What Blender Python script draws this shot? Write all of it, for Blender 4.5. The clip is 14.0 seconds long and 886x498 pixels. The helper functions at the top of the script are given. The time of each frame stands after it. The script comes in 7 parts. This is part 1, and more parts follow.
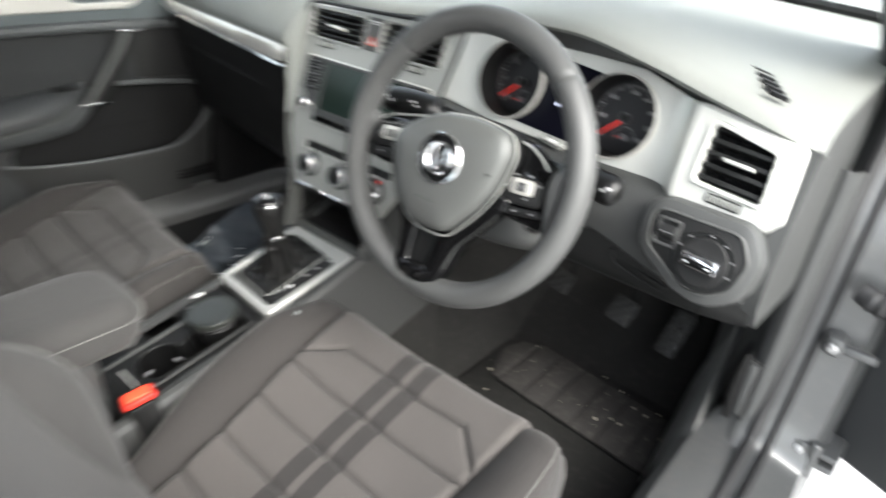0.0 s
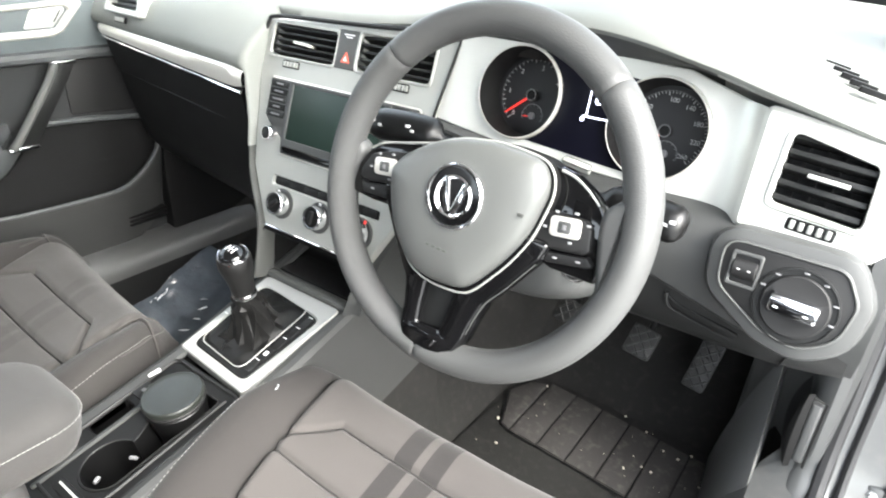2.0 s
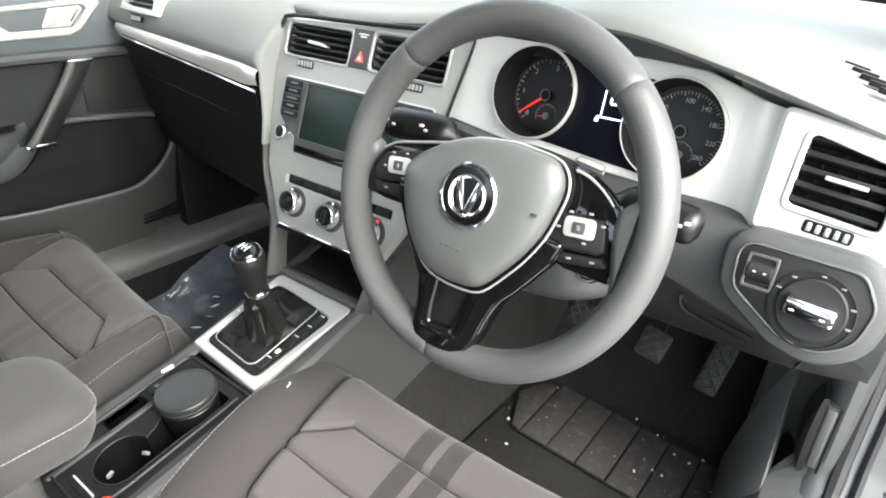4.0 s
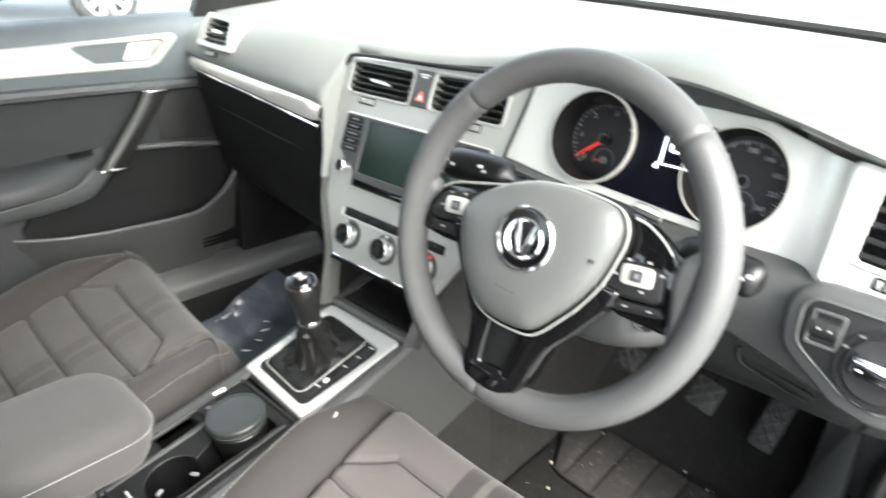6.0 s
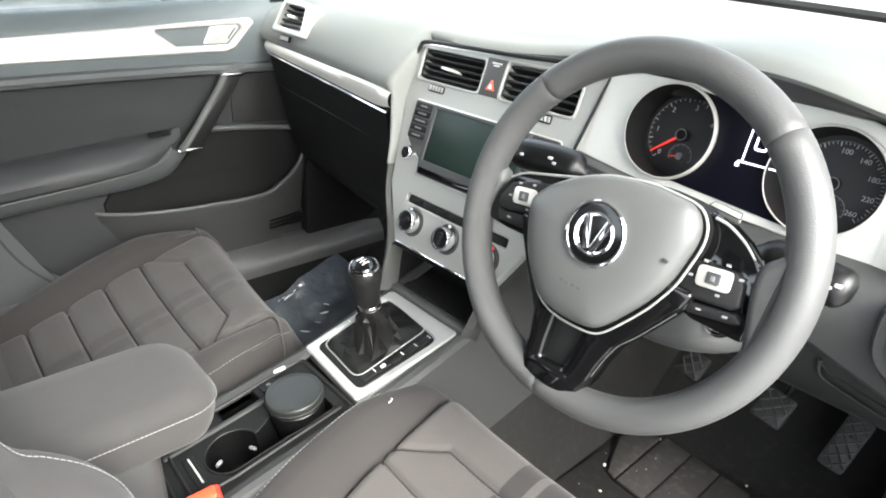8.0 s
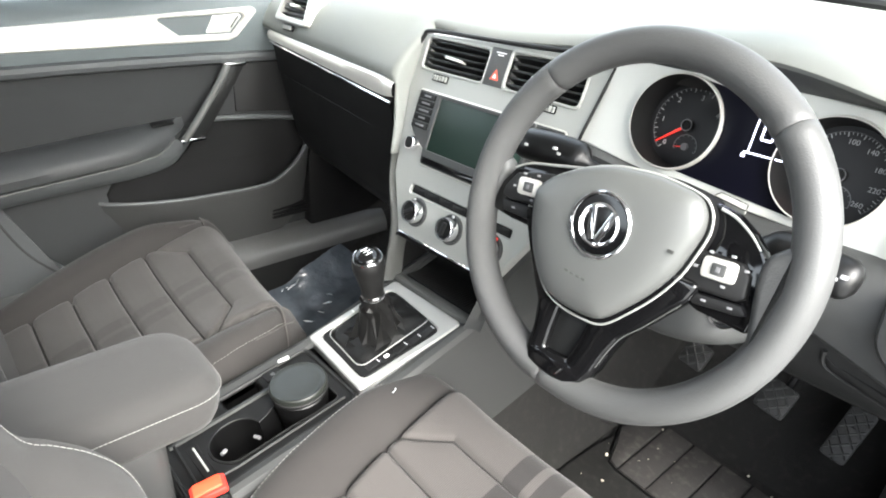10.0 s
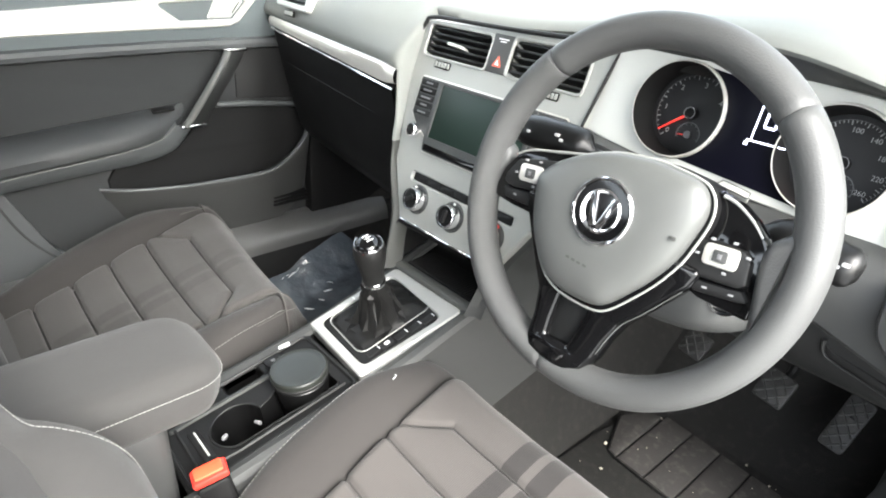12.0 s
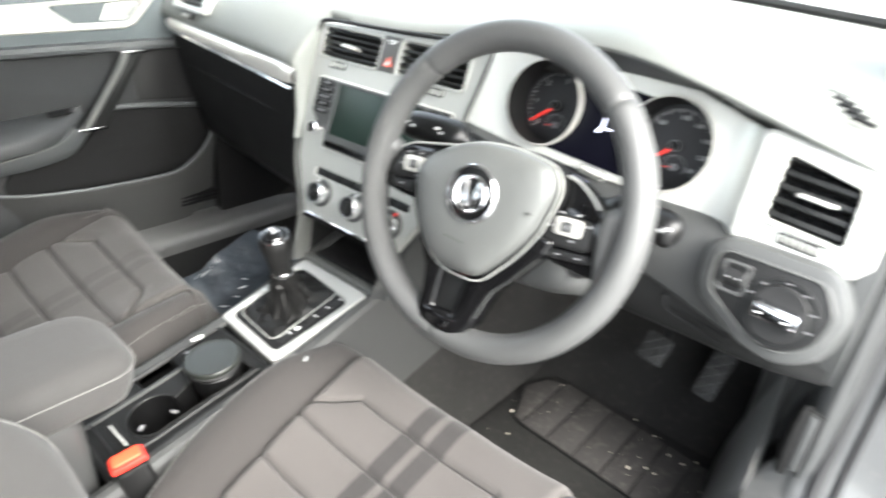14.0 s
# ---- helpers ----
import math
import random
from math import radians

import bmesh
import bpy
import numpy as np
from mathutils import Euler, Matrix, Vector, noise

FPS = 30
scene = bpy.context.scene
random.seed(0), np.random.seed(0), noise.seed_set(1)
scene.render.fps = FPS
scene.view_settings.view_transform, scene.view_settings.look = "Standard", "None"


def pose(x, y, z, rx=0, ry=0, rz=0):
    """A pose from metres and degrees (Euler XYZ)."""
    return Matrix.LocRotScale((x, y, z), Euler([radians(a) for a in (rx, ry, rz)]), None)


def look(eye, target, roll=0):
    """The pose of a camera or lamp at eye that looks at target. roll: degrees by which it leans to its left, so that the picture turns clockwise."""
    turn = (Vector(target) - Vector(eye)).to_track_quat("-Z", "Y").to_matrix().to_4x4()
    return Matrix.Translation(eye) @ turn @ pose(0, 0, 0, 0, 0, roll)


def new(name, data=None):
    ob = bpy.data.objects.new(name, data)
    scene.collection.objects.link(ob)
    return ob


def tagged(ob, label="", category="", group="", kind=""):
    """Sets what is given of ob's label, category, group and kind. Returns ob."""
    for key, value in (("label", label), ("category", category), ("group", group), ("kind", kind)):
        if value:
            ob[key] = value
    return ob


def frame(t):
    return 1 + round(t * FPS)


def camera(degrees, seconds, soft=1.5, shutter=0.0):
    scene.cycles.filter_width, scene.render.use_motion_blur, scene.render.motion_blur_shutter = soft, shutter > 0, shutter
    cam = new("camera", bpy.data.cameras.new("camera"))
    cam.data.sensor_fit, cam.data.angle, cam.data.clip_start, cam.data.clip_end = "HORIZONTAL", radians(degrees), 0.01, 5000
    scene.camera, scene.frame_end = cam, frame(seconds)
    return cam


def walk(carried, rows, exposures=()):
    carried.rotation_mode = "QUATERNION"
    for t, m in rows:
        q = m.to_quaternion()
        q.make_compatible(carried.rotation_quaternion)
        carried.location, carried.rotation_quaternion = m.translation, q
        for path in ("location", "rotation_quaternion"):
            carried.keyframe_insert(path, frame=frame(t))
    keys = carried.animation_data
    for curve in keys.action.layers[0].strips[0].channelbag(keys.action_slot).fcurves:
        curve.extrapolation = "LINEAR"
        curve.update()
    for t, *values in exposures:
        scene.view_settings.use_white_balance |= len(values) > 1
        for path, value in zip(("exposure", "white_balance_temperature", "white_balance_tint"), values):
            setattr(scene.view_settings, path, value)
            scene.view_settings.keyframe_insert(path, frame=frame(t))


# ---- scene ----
EXPOSURES = [(0.0, 2.81, 6440, 7), (0.5, 3.36, 6440, 7), (1.0, 3.69, 6440, 7), (1.5, 3.81, 6440, 7), (2.0, 3.69, 6440, 7), (2.5, 3.49, 6440, 7), (5.0, 3.31, 6440, 7), (5.5, 3.44, 6440, 7), (6.0, 3.55, 6440, 7), (6.5, 3.41, 6440, 7), (7.0, 3.26, 6440, 7), (7.5, 3.34, 6440, 7), (8.0, 3.44, 6440, 7), (10.5, 3.56, 6440, 7), (11.5, 3.56, 6440, 7), (12.5, 3.58, 6440, 7), (13.5, 3.64, 6440, 7), (14.0, 3.71, 6440, 7)]
cam = camera(71.2, 14.0, soft=1.9, shutter=1.0)
PATH = [
    (0, (0.801, -0.533, 1.163), (-0.295, 0.833, 0.196), 4.7),
    (0.1, (0.784, -0.518, 1.156), (-0.246, 0.889, 0.175), 4.6),
    (0.2, (0.768, -0.503, 1.149), (-0.217, 0.896, 0.111), 4.5),
    (0.4, (0.735, -0.472, 1.134), (-0.238, 0.882, 0.029), 4.4),
    (0.5, (0.718, -0.457, 1.127), (-0.282, 0.886, 0.032), 4.3),
    (0.9, (0.681, -0.442, 1.117), (-0.278, 0.92, 0.01), 3.9),
    (1, (0.674, -0.439, 1.116), (-0.288, 0.948, 0.044), 3.8),
    (1.1, (0.673, -0.439, 1.117), (-0.304, 0.96, 0.075), 3.5),
    (1.2, (0.672, -0.439, 1.117), (-0.297, 0.977, 0.092), 3.2),
    (1.3, (0.671, -0.439, 1.118), (-0.298, 0.994, 0.115), 2.9),
    (1.4, (0.67, -0.439, 1.118), (-0.31, 1.0, 0.134), 2.6),
    (1.5, (0.669, -0.439, 1.119), (-0.337, 1.002, 0.163), 2.3),
    (1.7, (0.667, -0.439, 1.12), (-0.347, 1.01, 0.186), 2.3),
    (2, (0.663, -0.44, 1.121), (-0.372, 1.007, 0.209), 2.2),
    (2.5, (0.663, -0.442, 1.121), (-0.399, 0.996, 0.223), 1.7),
    (5, (0.66, -0.442, 1.119), (-0.401, 0.982, 0.199), 2.5),
    (5.3, (0.66, -0.443, 1.12), (-0.398, 0.985, 0.198), 2.0),
    (5.5, (0.66, -0.443, 1.12), (-0.426, 0.964, 0.202), 1.7),
    (5.6, (0.659, -0.445, 1.122), (-0.432, 0.975, 0.229), 1.9),
    (5.7, (0.658, -0.446, 1.124), (-0.455, 0.972, 0.258), 2.1),
    (5.8, (0.656, -0.448, 1.125), (-0.484, 0.957, 0.275), 2.4),
    (5.9, (0.655, -0.449, 1.127), (-0.516, 0.94, 0.292), 2.6),
    (6, (0.654, -0.451, 1.129), (-0.549, 0.918, 0.304), 2.8),
    (6.5, (0.652, -0.451, 1.129), (-0.603, 0.879, 0.319), 3.3),
    (7, (0.651, -0.453, 1.125), (-0.632, 0.828, 0.28), 3.4),
    (7.5, (0.645, -0.451, 1.124), (-0.671, 0.789, 0.269), 3.4),
    (8, (0.644, -0.451, 1.123), (-0.68, 0.779, 0.266), 3.2),
    (10.5, (0.642, -0.452, 1.123), (-0.674, 0.763, 0.232), 3.2),
    (11, (0.643, -0.451, 1.122), (-0.668, 0.767, 0.231), 3.0),
    (11.5, (0.643, -0.452, 1.121), (-0.664, 0.76, 0.213), 3.5),
    (12, (0.643, -0.453, 1.119), (-0.664, 0.753, 0.205), 3.6),
    (12.5, (0.646, -0.454, 1.12), (-0.673, 0.729, 0.193), 3.4),
    (13, (0.653, -0.453, 1.121), (-0.64, 0.778, 0.219), 4.3),
    (13.5, (0.66, -0.459, 1.126), (-0.654, 0.761, 0.239), 3.7),
    (13.6, (0.672, -0.463, 1.129), (-0.604, 0.796, 0.245), 3.8),
    (13.7, (0.684, -0.467, 1.133), (-0.552, 0.82, 0.235), 3.9),
    (13.8, (0.695, -0.471, 1.136), (-0.496, 0.848, 0.222), 4.1),
    (13.9, (0.707, -0.475, 1.14), (-0.45, 0.87, 0.221), 4.2),
    (14, (0.719, -0.479, 1.143), (-0.41, 0.895, 0.229), 4.3),
]
walk(cam, [(t, look(eye, target, roll)) for t, eye, target, roll in PATH], EXPOSURES)

# ---- world, sun, exposure ----
world = bpy.data.worlds.new("sky")
scene.world = world
world.use_nodes = True
wn = world.node_tree
sky = wn.nodes.new("ShaderNodeTexSky")
sky.sky_type = "NISHITA"
sky.sun_disc = False
sky.sun_elevation, sky.sun_rotation = radians(40), radians(98)
sky.air_density, sky.dust_density, sky.ozone_density = 1.0, 4.0, 1.0
wn.nodes["Background"].inputs["Strength"].default_value = 0.15
cloud = wn.nodes.new("ShaderNodeHueSaturation")
cloud.inputs["Saturation"].default_value = 0.35
wn.links.new(sky.outputs[0], cloud.inputs["Color"])
wn.links.new(cloud.outputs[0], wn.nodes["Background"].inputs["Color"])
sun_data = bpy.data.lights.new("sun", "SUN")
sun_data.energy, sun_data.angle, sun_data.color = 0.3, radians(30), (1.0, 0.99, 0.98)
sun = new("sun", sun_data)
sun.matrix_world = look((6.0, -1.0, 5.0), (6.0 - 0.758, -1.0 + 0.107, 5.0 - 0.643))


# ---- materials ----
def material(name, color, rough=0.5, metal=0.0, vary=0.12, vary_scale=9.0, grain=400.0, bump=0.15, bump_size=0.0006,
             spec=0.5, coat=0.0, stretch=(1, 1, 1), dirt=0.0, sheen=0.0):
    """A plastic, metal or cloth: slow colour drift, fine grain in relief, uneven gloss."""
    m = bpy.data.materials.new(name)
    m.use_nodes = True
    nt = m.node_tree
    b = nt.nodes["Principled BSDF"]
    b.inputs["Metallic"].default_value = metal
    b.inputs["Specular IOR Level"].default_value = spec
    b.inputs["Coat Weight"].default_value = coat
    b.inputs["Coat Roughness"].default_value = 0.08
    b.inputs["Sheen Weight"].default_value = sheen
    b.inputs["Sheen Roughness"].default_value = 0.5
    co = nt.nodes.new("ShaderNodeTexCoord")
    mp = nt.nodes.new("ShaderNodeMapping")
    mp.inputs["Scale"].default_value = stretch
    nt.links.new(co.outputs["Object"], mp.inputs["Vector"])
    slow = nt.nodes.new("ShaderNodeTexNoise")
    slow.inputs["Scale"].default_value, slow.inputs["Detail"].default_value = vary_scale, 5
    fine = nt.nodes.new("ShaderNodeTexNoise")
    fine.inputs["Scale"].default_value, fine.inputs["Detail"].default_value = grain, 3
    for n in (slow, fine):
        nt.links.new(mp.outputs["Vector"], n.inputs["Vector"])
    mixed = nt.nodes.new("ShaderNodeMix")
    mixed.data_type = "RGBA"
    lo = [max(0.0, c * (1 - vary)) for c in color]
    hi = [min(1.0, c * (1 + vary)) for c in color]
    mixed.inputs[6].default_value, mixed.inputs[7].default_value = (*lo, 1), (*hi, 1)
    add = nt.nodes.new("ShaderNodeMath")
    add.operation = "MULTIPLY_ADD"
    add.inputs[1].default_value, add.inputs[2].default_value = 0.5, 0.0
    nt.links.new(fine.outputs["Fac"], add.inputs[0])
    both = nt.nodes.new("ShaderNodeMath")
    both.operation = "MULTIPLY_ADD"
    both.inputs[1].default_value = 0.55
    nt.links.new(slow.outputs["Fac"], both.inputs[0])
    nt.links.new(add.outputs[0], both.inputs[2])
    nt.links.new(both.outputs[0], mixed.inputs[0])
    colour_out = mixed.outputs[2]
    if dirt:
        spots = nt.nodes.new("ShaderNodeTexNoise")
        spots.inputs["Scale"].default_value, spots.inputs["Detail"].default_value = 64, 8
        ramp = nt.nodes.new("ShaderNodeValToRGB")
        ramp.color_ramp.elements[0].position, ramp.color_ramp.elements[1].position = 0.52, 0.72
        nt.links.new(mp.outputs["Vector"], spots.inputs["Vector"])
        nt.links.new(spots.outputs["Fac"], ramp.inputs["Fac"])
        scale = nt.nodes.new("ShaderNodeMath")
        scale.operation = "MULTIPLY"
        scale.inputs[1].default_value = dirt
        nt.links.new(ramp.outputs["Color"], scale.inputs[0])
        dusty = nt.nodes.new("ShaderNodeMix")
        dusty.data_type = "RGBA"
        dusty.inputs[7].default_value = (0.17, 0.155, 0.14, 1)
        nt.links.new(scale.outputs[0], dusty.inputs[0])
        nt.links.new(colour_out, dusty.inputs[6])
        colour_out = dusty.outputs[2]
    nt.links.new(colour_out, b.inputs["Base Color"])
    gloss = nt.nodes.new("ShaderNodeMapRange")
    gloss.inputs["To Min"].default_value, gloss.inputs["To Max"].default_value = max(0.02, rough - 0.08), min(1.0, rough + 0.08)
    nt.links.new(slow.outputs["Fac"], gloss.inputs["Value"])
    nt.links.new(gloss.outputs[0], b.inputs["Roughness"])
    if bump:
        bp = nt.nodes.new("ShaderNodeBump")
        bp.inputs["Strength"].default_value, bp.inputs["Distance"].default_value = bump, bump_size
        nt.links.new(fine.outputs["Fac"], bp.inputs["Height"])
        nt.links.new(bp.outputs["Normal"], b.inputs["Normal"])
    return m


def glowing(name, color, strength):
    m = bpy.data.materials.new(name)
    m.use_nodes = True
    b = m.node_tree.nodes["Principled BSDF"]
    b.inputs["Base Color"].default_value = (*color, 1)
    b.inputs["Emission Color"].default_value = (*color, 1)
    b.inputs["Emission Strength"].default_value = strength
    b.inputs["Roughness"].default_value = 0.4
    return m


def seat_cloth(name, color, band, centre):
    """Ribbed woven cloth with two darker bands along the middle of the seat."""
    m = material(name, color, 0.9, vary=0.10, vary_scale=14, grain=900, bump=0.5, bump_size=0.0008, spec=0.2, stretch=(1, 0.35, 1), sheen=0.1)
    nt = m.node_tree
    b = nt.nodes["Principled BSDF"]
    before = b.inputs["Base Color"].links[0].from_socket
    co = nt.nodes.new("ShaderNodeTexCoord")
    xyz = nt.nodes.new("ShaderNodeSeparateXYZ")
    nt.links.new(co.outputs["Object"], xyz.inputs[0])

    def math(op, a, b2, c=None):
        n = nt.nodes.new("ShaderNodeMath")
        n.operation = op
        for k, v in enumerate((a, b2, c)):
            if v is None:
                continue
            if isinstance(v, (int, float)):
                n.inputs[k].default_value = v
            else:
                nt.links.new(v, n.inputs[k])
        return n.outputs[0]

    off = math("ABSOLUTE", math("SUBTRACT", xyz.outputs["X"], centre), 0.0)
    # the band runs from 6 mm to 31 mm off the middle, on both sides
    d = math("ABSOLUTE", math("SUBTRACT", off, 0.0195), 0.0)
    inside = math("LESS_THAN", d, 0.0135)
    mix = nt.nodes.new("ShaderNodeMix")
    mix.data_type = "RGBA"
    mix.blend_type = "MULTIPLY"
    mix.inputs[7].default_value = (*band, 1)
    nt.links.new(inside, mix.inputs[0])
    nt.links.new(before, mix.inputs[6])
    # fine ribs across
    wave = nt.nodes.new("ShaderNodeTexWave")
    wave.wave_type, wave.bands_direction = "BANDS", "X"
    wave.inputs["Scale"].default_value, wave.inputs["Distortion"].default_value = 130, 1.5
    nt.links.new(co.outputs["Object"], wave.inputs["Vector"])
    rib = nt.nodes.new("ShaderNodeMix")
    rib.data_type, rib.blend_type = "RGBA", "MULTIPLY"
    rib.inputs[0].default_value = 0.22
    nt.links.new(mix.outputs[2], rib.inputs[6])
    nt.links.new(wave.outputs["Color"], rib.inputs[7])
    nt.links.new(rib.outputs[2], b.inputs["Base Color"])
    return m


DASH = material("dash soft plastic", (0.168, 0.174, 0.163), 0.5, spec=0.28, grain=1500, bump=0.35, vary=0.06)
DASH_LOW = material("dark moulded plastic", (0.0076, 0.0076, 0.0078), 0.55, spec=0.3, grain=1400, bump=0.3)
GREY_LOW = material("grey moulded plastic", (0.044, 0.0453, 0.0448), 0.5, spec=0.4, grain=1400, bump=0.3, vary=0.08)
SILVER = material("satin silver panel", (0.545, 0.55, 0.52), 0.38, 0.35, vary=0.05, grain=700, bump=0.05)
BRIGHT_SILVER = material("bright brushed trim", (0.60, 0.585, 0.545), 0.32, 0.5, vary=0.05, stretch=(0.1, 1, 1), grain=500, bump=0.1)
CHROME = material("chrome", (0.85, 0.85, 0.86), 0.08, 1.0, vary=0.02, bump=0.0)
PIANO = material("piano black", (0.003, 0.003, 0.0033), 0.05, spec=0.5, vary=0.1, bump=0.0)
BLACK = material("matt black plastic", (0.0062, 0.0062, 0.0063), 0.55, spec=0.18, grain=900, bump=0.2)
RUBBER = material("black rubber", (0.02, 0.02, 0.021), 0.6, grain=500, bump=0.3)
LEATHER = material("smooth grey black leather", (0.0545, 0.0552, 0.0548), 0.47, grain=650, bump=0.35, bump_size=0.0009, vary=0.10, spec=0.38)
PERFORATED = material("perforated leather", (0.0520, 0.0526, 0.0522), 0.47, grain=950, bump=0.9, bump_size=0.0018, vary=0.12, spec=0.38)
HUB = material("grained airbag cover", (0.070, 0.0722, 0.0700), 0.42, grain=1500, bump=0.35, vary=0.06)
GAITER = material("black leather gaiter", (0.0060, 0.0059, 0.0058), 0.5, spec=0.22, grain=900, bump=0.3, bump_size=0.0005)
SIDE_CLOTH = material("plain grey brown cloth", (0.0258, 0.0238, 0.0228), 0.92, grain=1300, bump=0.6, bump_size=0.0007, spec=0.2, sheen=0.08, vary=0.08)
ARM_CLOTH = material("armrest cloth", (0.0365, 0.0355, 0.0346), 0.92, grain=1300, bump=0.6, bump_size=0.0007, spec=0.2, sheen=0.08, vary=0.07)
# One cloth in two copies: the passenger's darker base carries its shade.
CLOTH_R = seat_cloth("driver seat cloth", (0.0625, 0.0572, 0.0541), (0.42, 0.42, 0.43), 0.331)
CLOTH_L = seat_cloth("passenger seat cloth", (0.0515, 0.0483, 0.0460), (0.8, 0.8, 0.8), -0.362)
THREAD = material("pale thread", (0.19, 0.187, 0.18), 0.8, grain=300, bump=0.0)
CARPET = material("charcoal carpet", (0.029, 0.0283, 0.0273), 0.97, grain=900, bump=1.0, bump_size=0.004, spec=0.1, dirt=0.06, vary=0.22)
MAT_CARPET = material("ribbed mat", (0.050, 0.0472, 0.0452), 0.95, grain=700, bump=0.9, bump_size=0.003, spec=0.1, dirt=0.22, vary=0.25)
DOOR_CLOTH = material("dark door cloth", (0.033, 0.0342, 0.0352), 0.9, grain=1300, bump=0.5, spec=0.1)
DOOR_VINYL = material("door vinyl", (0.060, 0.0635, 0.0655), 0.5, spec=0.4, grain=1300, bump=0.3, vary=0.07)
DOOR_LOW = material("door lower plastic", (0.031, 0.0325, 0.0335), 0.5, spec=0.3, grain=1300, bump=0.3, vary=0.08)
PAINT = material("dark grey car paint", (0.07, 0.075, 0.08), 0.22, 0.5, coat=0.8, bump=0.0)
JAMB = material("grey painted steel", (0.078, 0.080, 0.081), 0.35, 0.3, coat=0.3, bump=0.02, dirt=0.1)
HEADLINER = material("headliner cloth", (0.42, 0.42, 0.41), 0.95, grain=900, bump=0.4)
FACE = material("dial face", (0.010, 0.010, 0.011), 0.35, bump=0.0)
PRINT = material("white print", (0.62, 0.62, 0.62), 0.6, bump=0.0)
SYMBOL = material("pale key symbol", (0.21, 0.21, 0.215), 0.6, bump=0.0)
DIM_PRINT = material("unlit dial print", (0.36, 0.36, 0.36), 0.6, bump=0.0)
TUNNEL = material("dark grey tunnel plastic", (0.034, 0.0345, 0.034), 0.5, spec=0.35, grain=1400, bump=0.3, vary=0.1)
GREY_PRINT = material("grey print", (0.13, 0.13, 0.135), 0.6, bump=0.0)
NEEDLE = glowing("red needle", (0.75, 0.04, 0.03), 0.08)
# Plain red plastic; the faint glow stands in for light on its top.
RED_GLOW = glowing("red button", (0.80, 0.07, 0.03), 0.12)
RED_EDGE = material("red buckle plastic", (0.55, 0.03, 0.02), 0.35, bump=0.0)
HAZARD = glowing("hazard symbol", (0.50, 0.08, 0.045), 0.06)
SCREEN = material("dark green lcd", (0.011, 0.022, 0.017), 0.38, spec=0.18, bump=0.0, vary=0.1)
LCD_BLUE = material("cluster lcd", (0.0022, 0.0022, 0.0048), 0.3, spec=0.10, bump=0.0)
LCD_LIT = glowing("lit display", (0.75, 0.78, 1.0), 0.45)
CRUMB = material("pale crumbs", (0.62, 0.56, 0.46), 0.9, grain=300, bump=0.4)
PEDAL = material("worn rubber pedal", (0.0115, 0.0115, 0.0111), 0.6, grain=300, bump=0.4, dirt=0.12)
TREAD = material("worn pale tread", (0.022, 0.0216, 0.0212), 0.55, grain=300, bump=0.4, dirt=0.15)
WELL = material("dark footwell plastic", (0.12, 0.12, 0.117), 0.5, spec=0.35, grain=1200, bump=0.3, dirt=0.08)
FILM = material("wrinkled clear film", (0.058, 0.069, 0.083), 0.17, vary=0.4, vary_scale=30, grain=42, bump=0.8, bump_size=0.004, spec=0.8, coat=0.35)
# Grey sill plastic made paler to carry the strong light on it.
SILL = material("brightly lit sill plastic", (0.062, 0.063, 0.063), 0.30, grain=1200, bump=0.25, vary=0.1, dirt=0.08)
FRAME_GREY = material("satin grey frame", (0.068, 0.070, 0.067), 0.6, grain=1200, bump=0.2, vary=0.06)
# On the knee panel this dark base also stands in for shade.
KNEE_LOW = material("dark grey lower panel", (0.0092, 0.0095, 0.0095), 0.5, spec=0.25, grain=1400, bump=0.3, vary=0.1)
# Grey vinyl; the blue in its base stands in for a reflection.
ROLL_VINYL = material("vinyl tinted by reflection", (0.085, 0.100, 0.104), 0.5, grain=1300, bump=0.3, vary=0.07)
KNOB = material("black knob leather", (0.007, 0.007, 0.007), 0.5, spec=0.3, grain=1000, bump=0.4, vary=0.1)
SEAM = material("dark seam thread", (0.016, 0.0152, 0.015), 0.9, spec=0.1, grain=300, bump=0.3)
LINING = material("flock lining", (0.0125, 0.0125, 0.0128), 1.0, spec=0.05, grain=1500, bump=0.5)
FASCIA = material("satin grey fascia", (0.295, 0.30, 0.283), 0.45, 0.2, vary=0.05, grain=700, bump=0.05)
# White for painted glints on the film and for the seat scuff.
GLINT_SCUFF = material("white glint and scuff", (0.75, 0.77, 0.79), 0.25, vary=0.2, grain=80, bump=0.3, spec=0.8)
SILL_DARK = material("dark satin sill plastic", (0.062, 0.0625, 0.062), 0.36, spec=0.9, grain=1200, bump=0.05, vary=0.08)
LID = material("dark satin lid", (0.0120, 0.0134, 0.0118), 0.36, spec=0.5, grain=1300, bump=0.2, vary=0.1)
CUP = material("black moulded well", (0.0025, 0.0025, 0.0026), 0.35, spec=0.3, grain=600, bump=0.1)
# Darker copy of the dash plastic; on the frame it carries the shade.
CHEEK = material("darkened dash plastic", (0.045, 0.0467, 0.0440), 0.6, spec=0.3, grain=1500, bump=0.35, vary=0.06)
KICK = material("pale grey kick plastic", (0.052, 0.0532, 0.053), 0.45, grain=1200, bump=0.25, vary=0.08)
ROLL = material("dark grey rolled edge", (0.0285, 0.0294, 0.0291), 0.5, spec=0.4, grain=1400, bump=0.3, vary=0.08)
PLATE = material("satin gear plate", (0.30, 0.30, 0.288), 0.4, 0.3, vary=0.05, grain=700, bump=0.05)
GROUND = material("pale concrete yard", (0.41, 0.41, 0.405), 0.9, vary=0.18, vary_scale=1.3, grain=60, bump=0.4, bump_size=0.004, dirt=0.2)
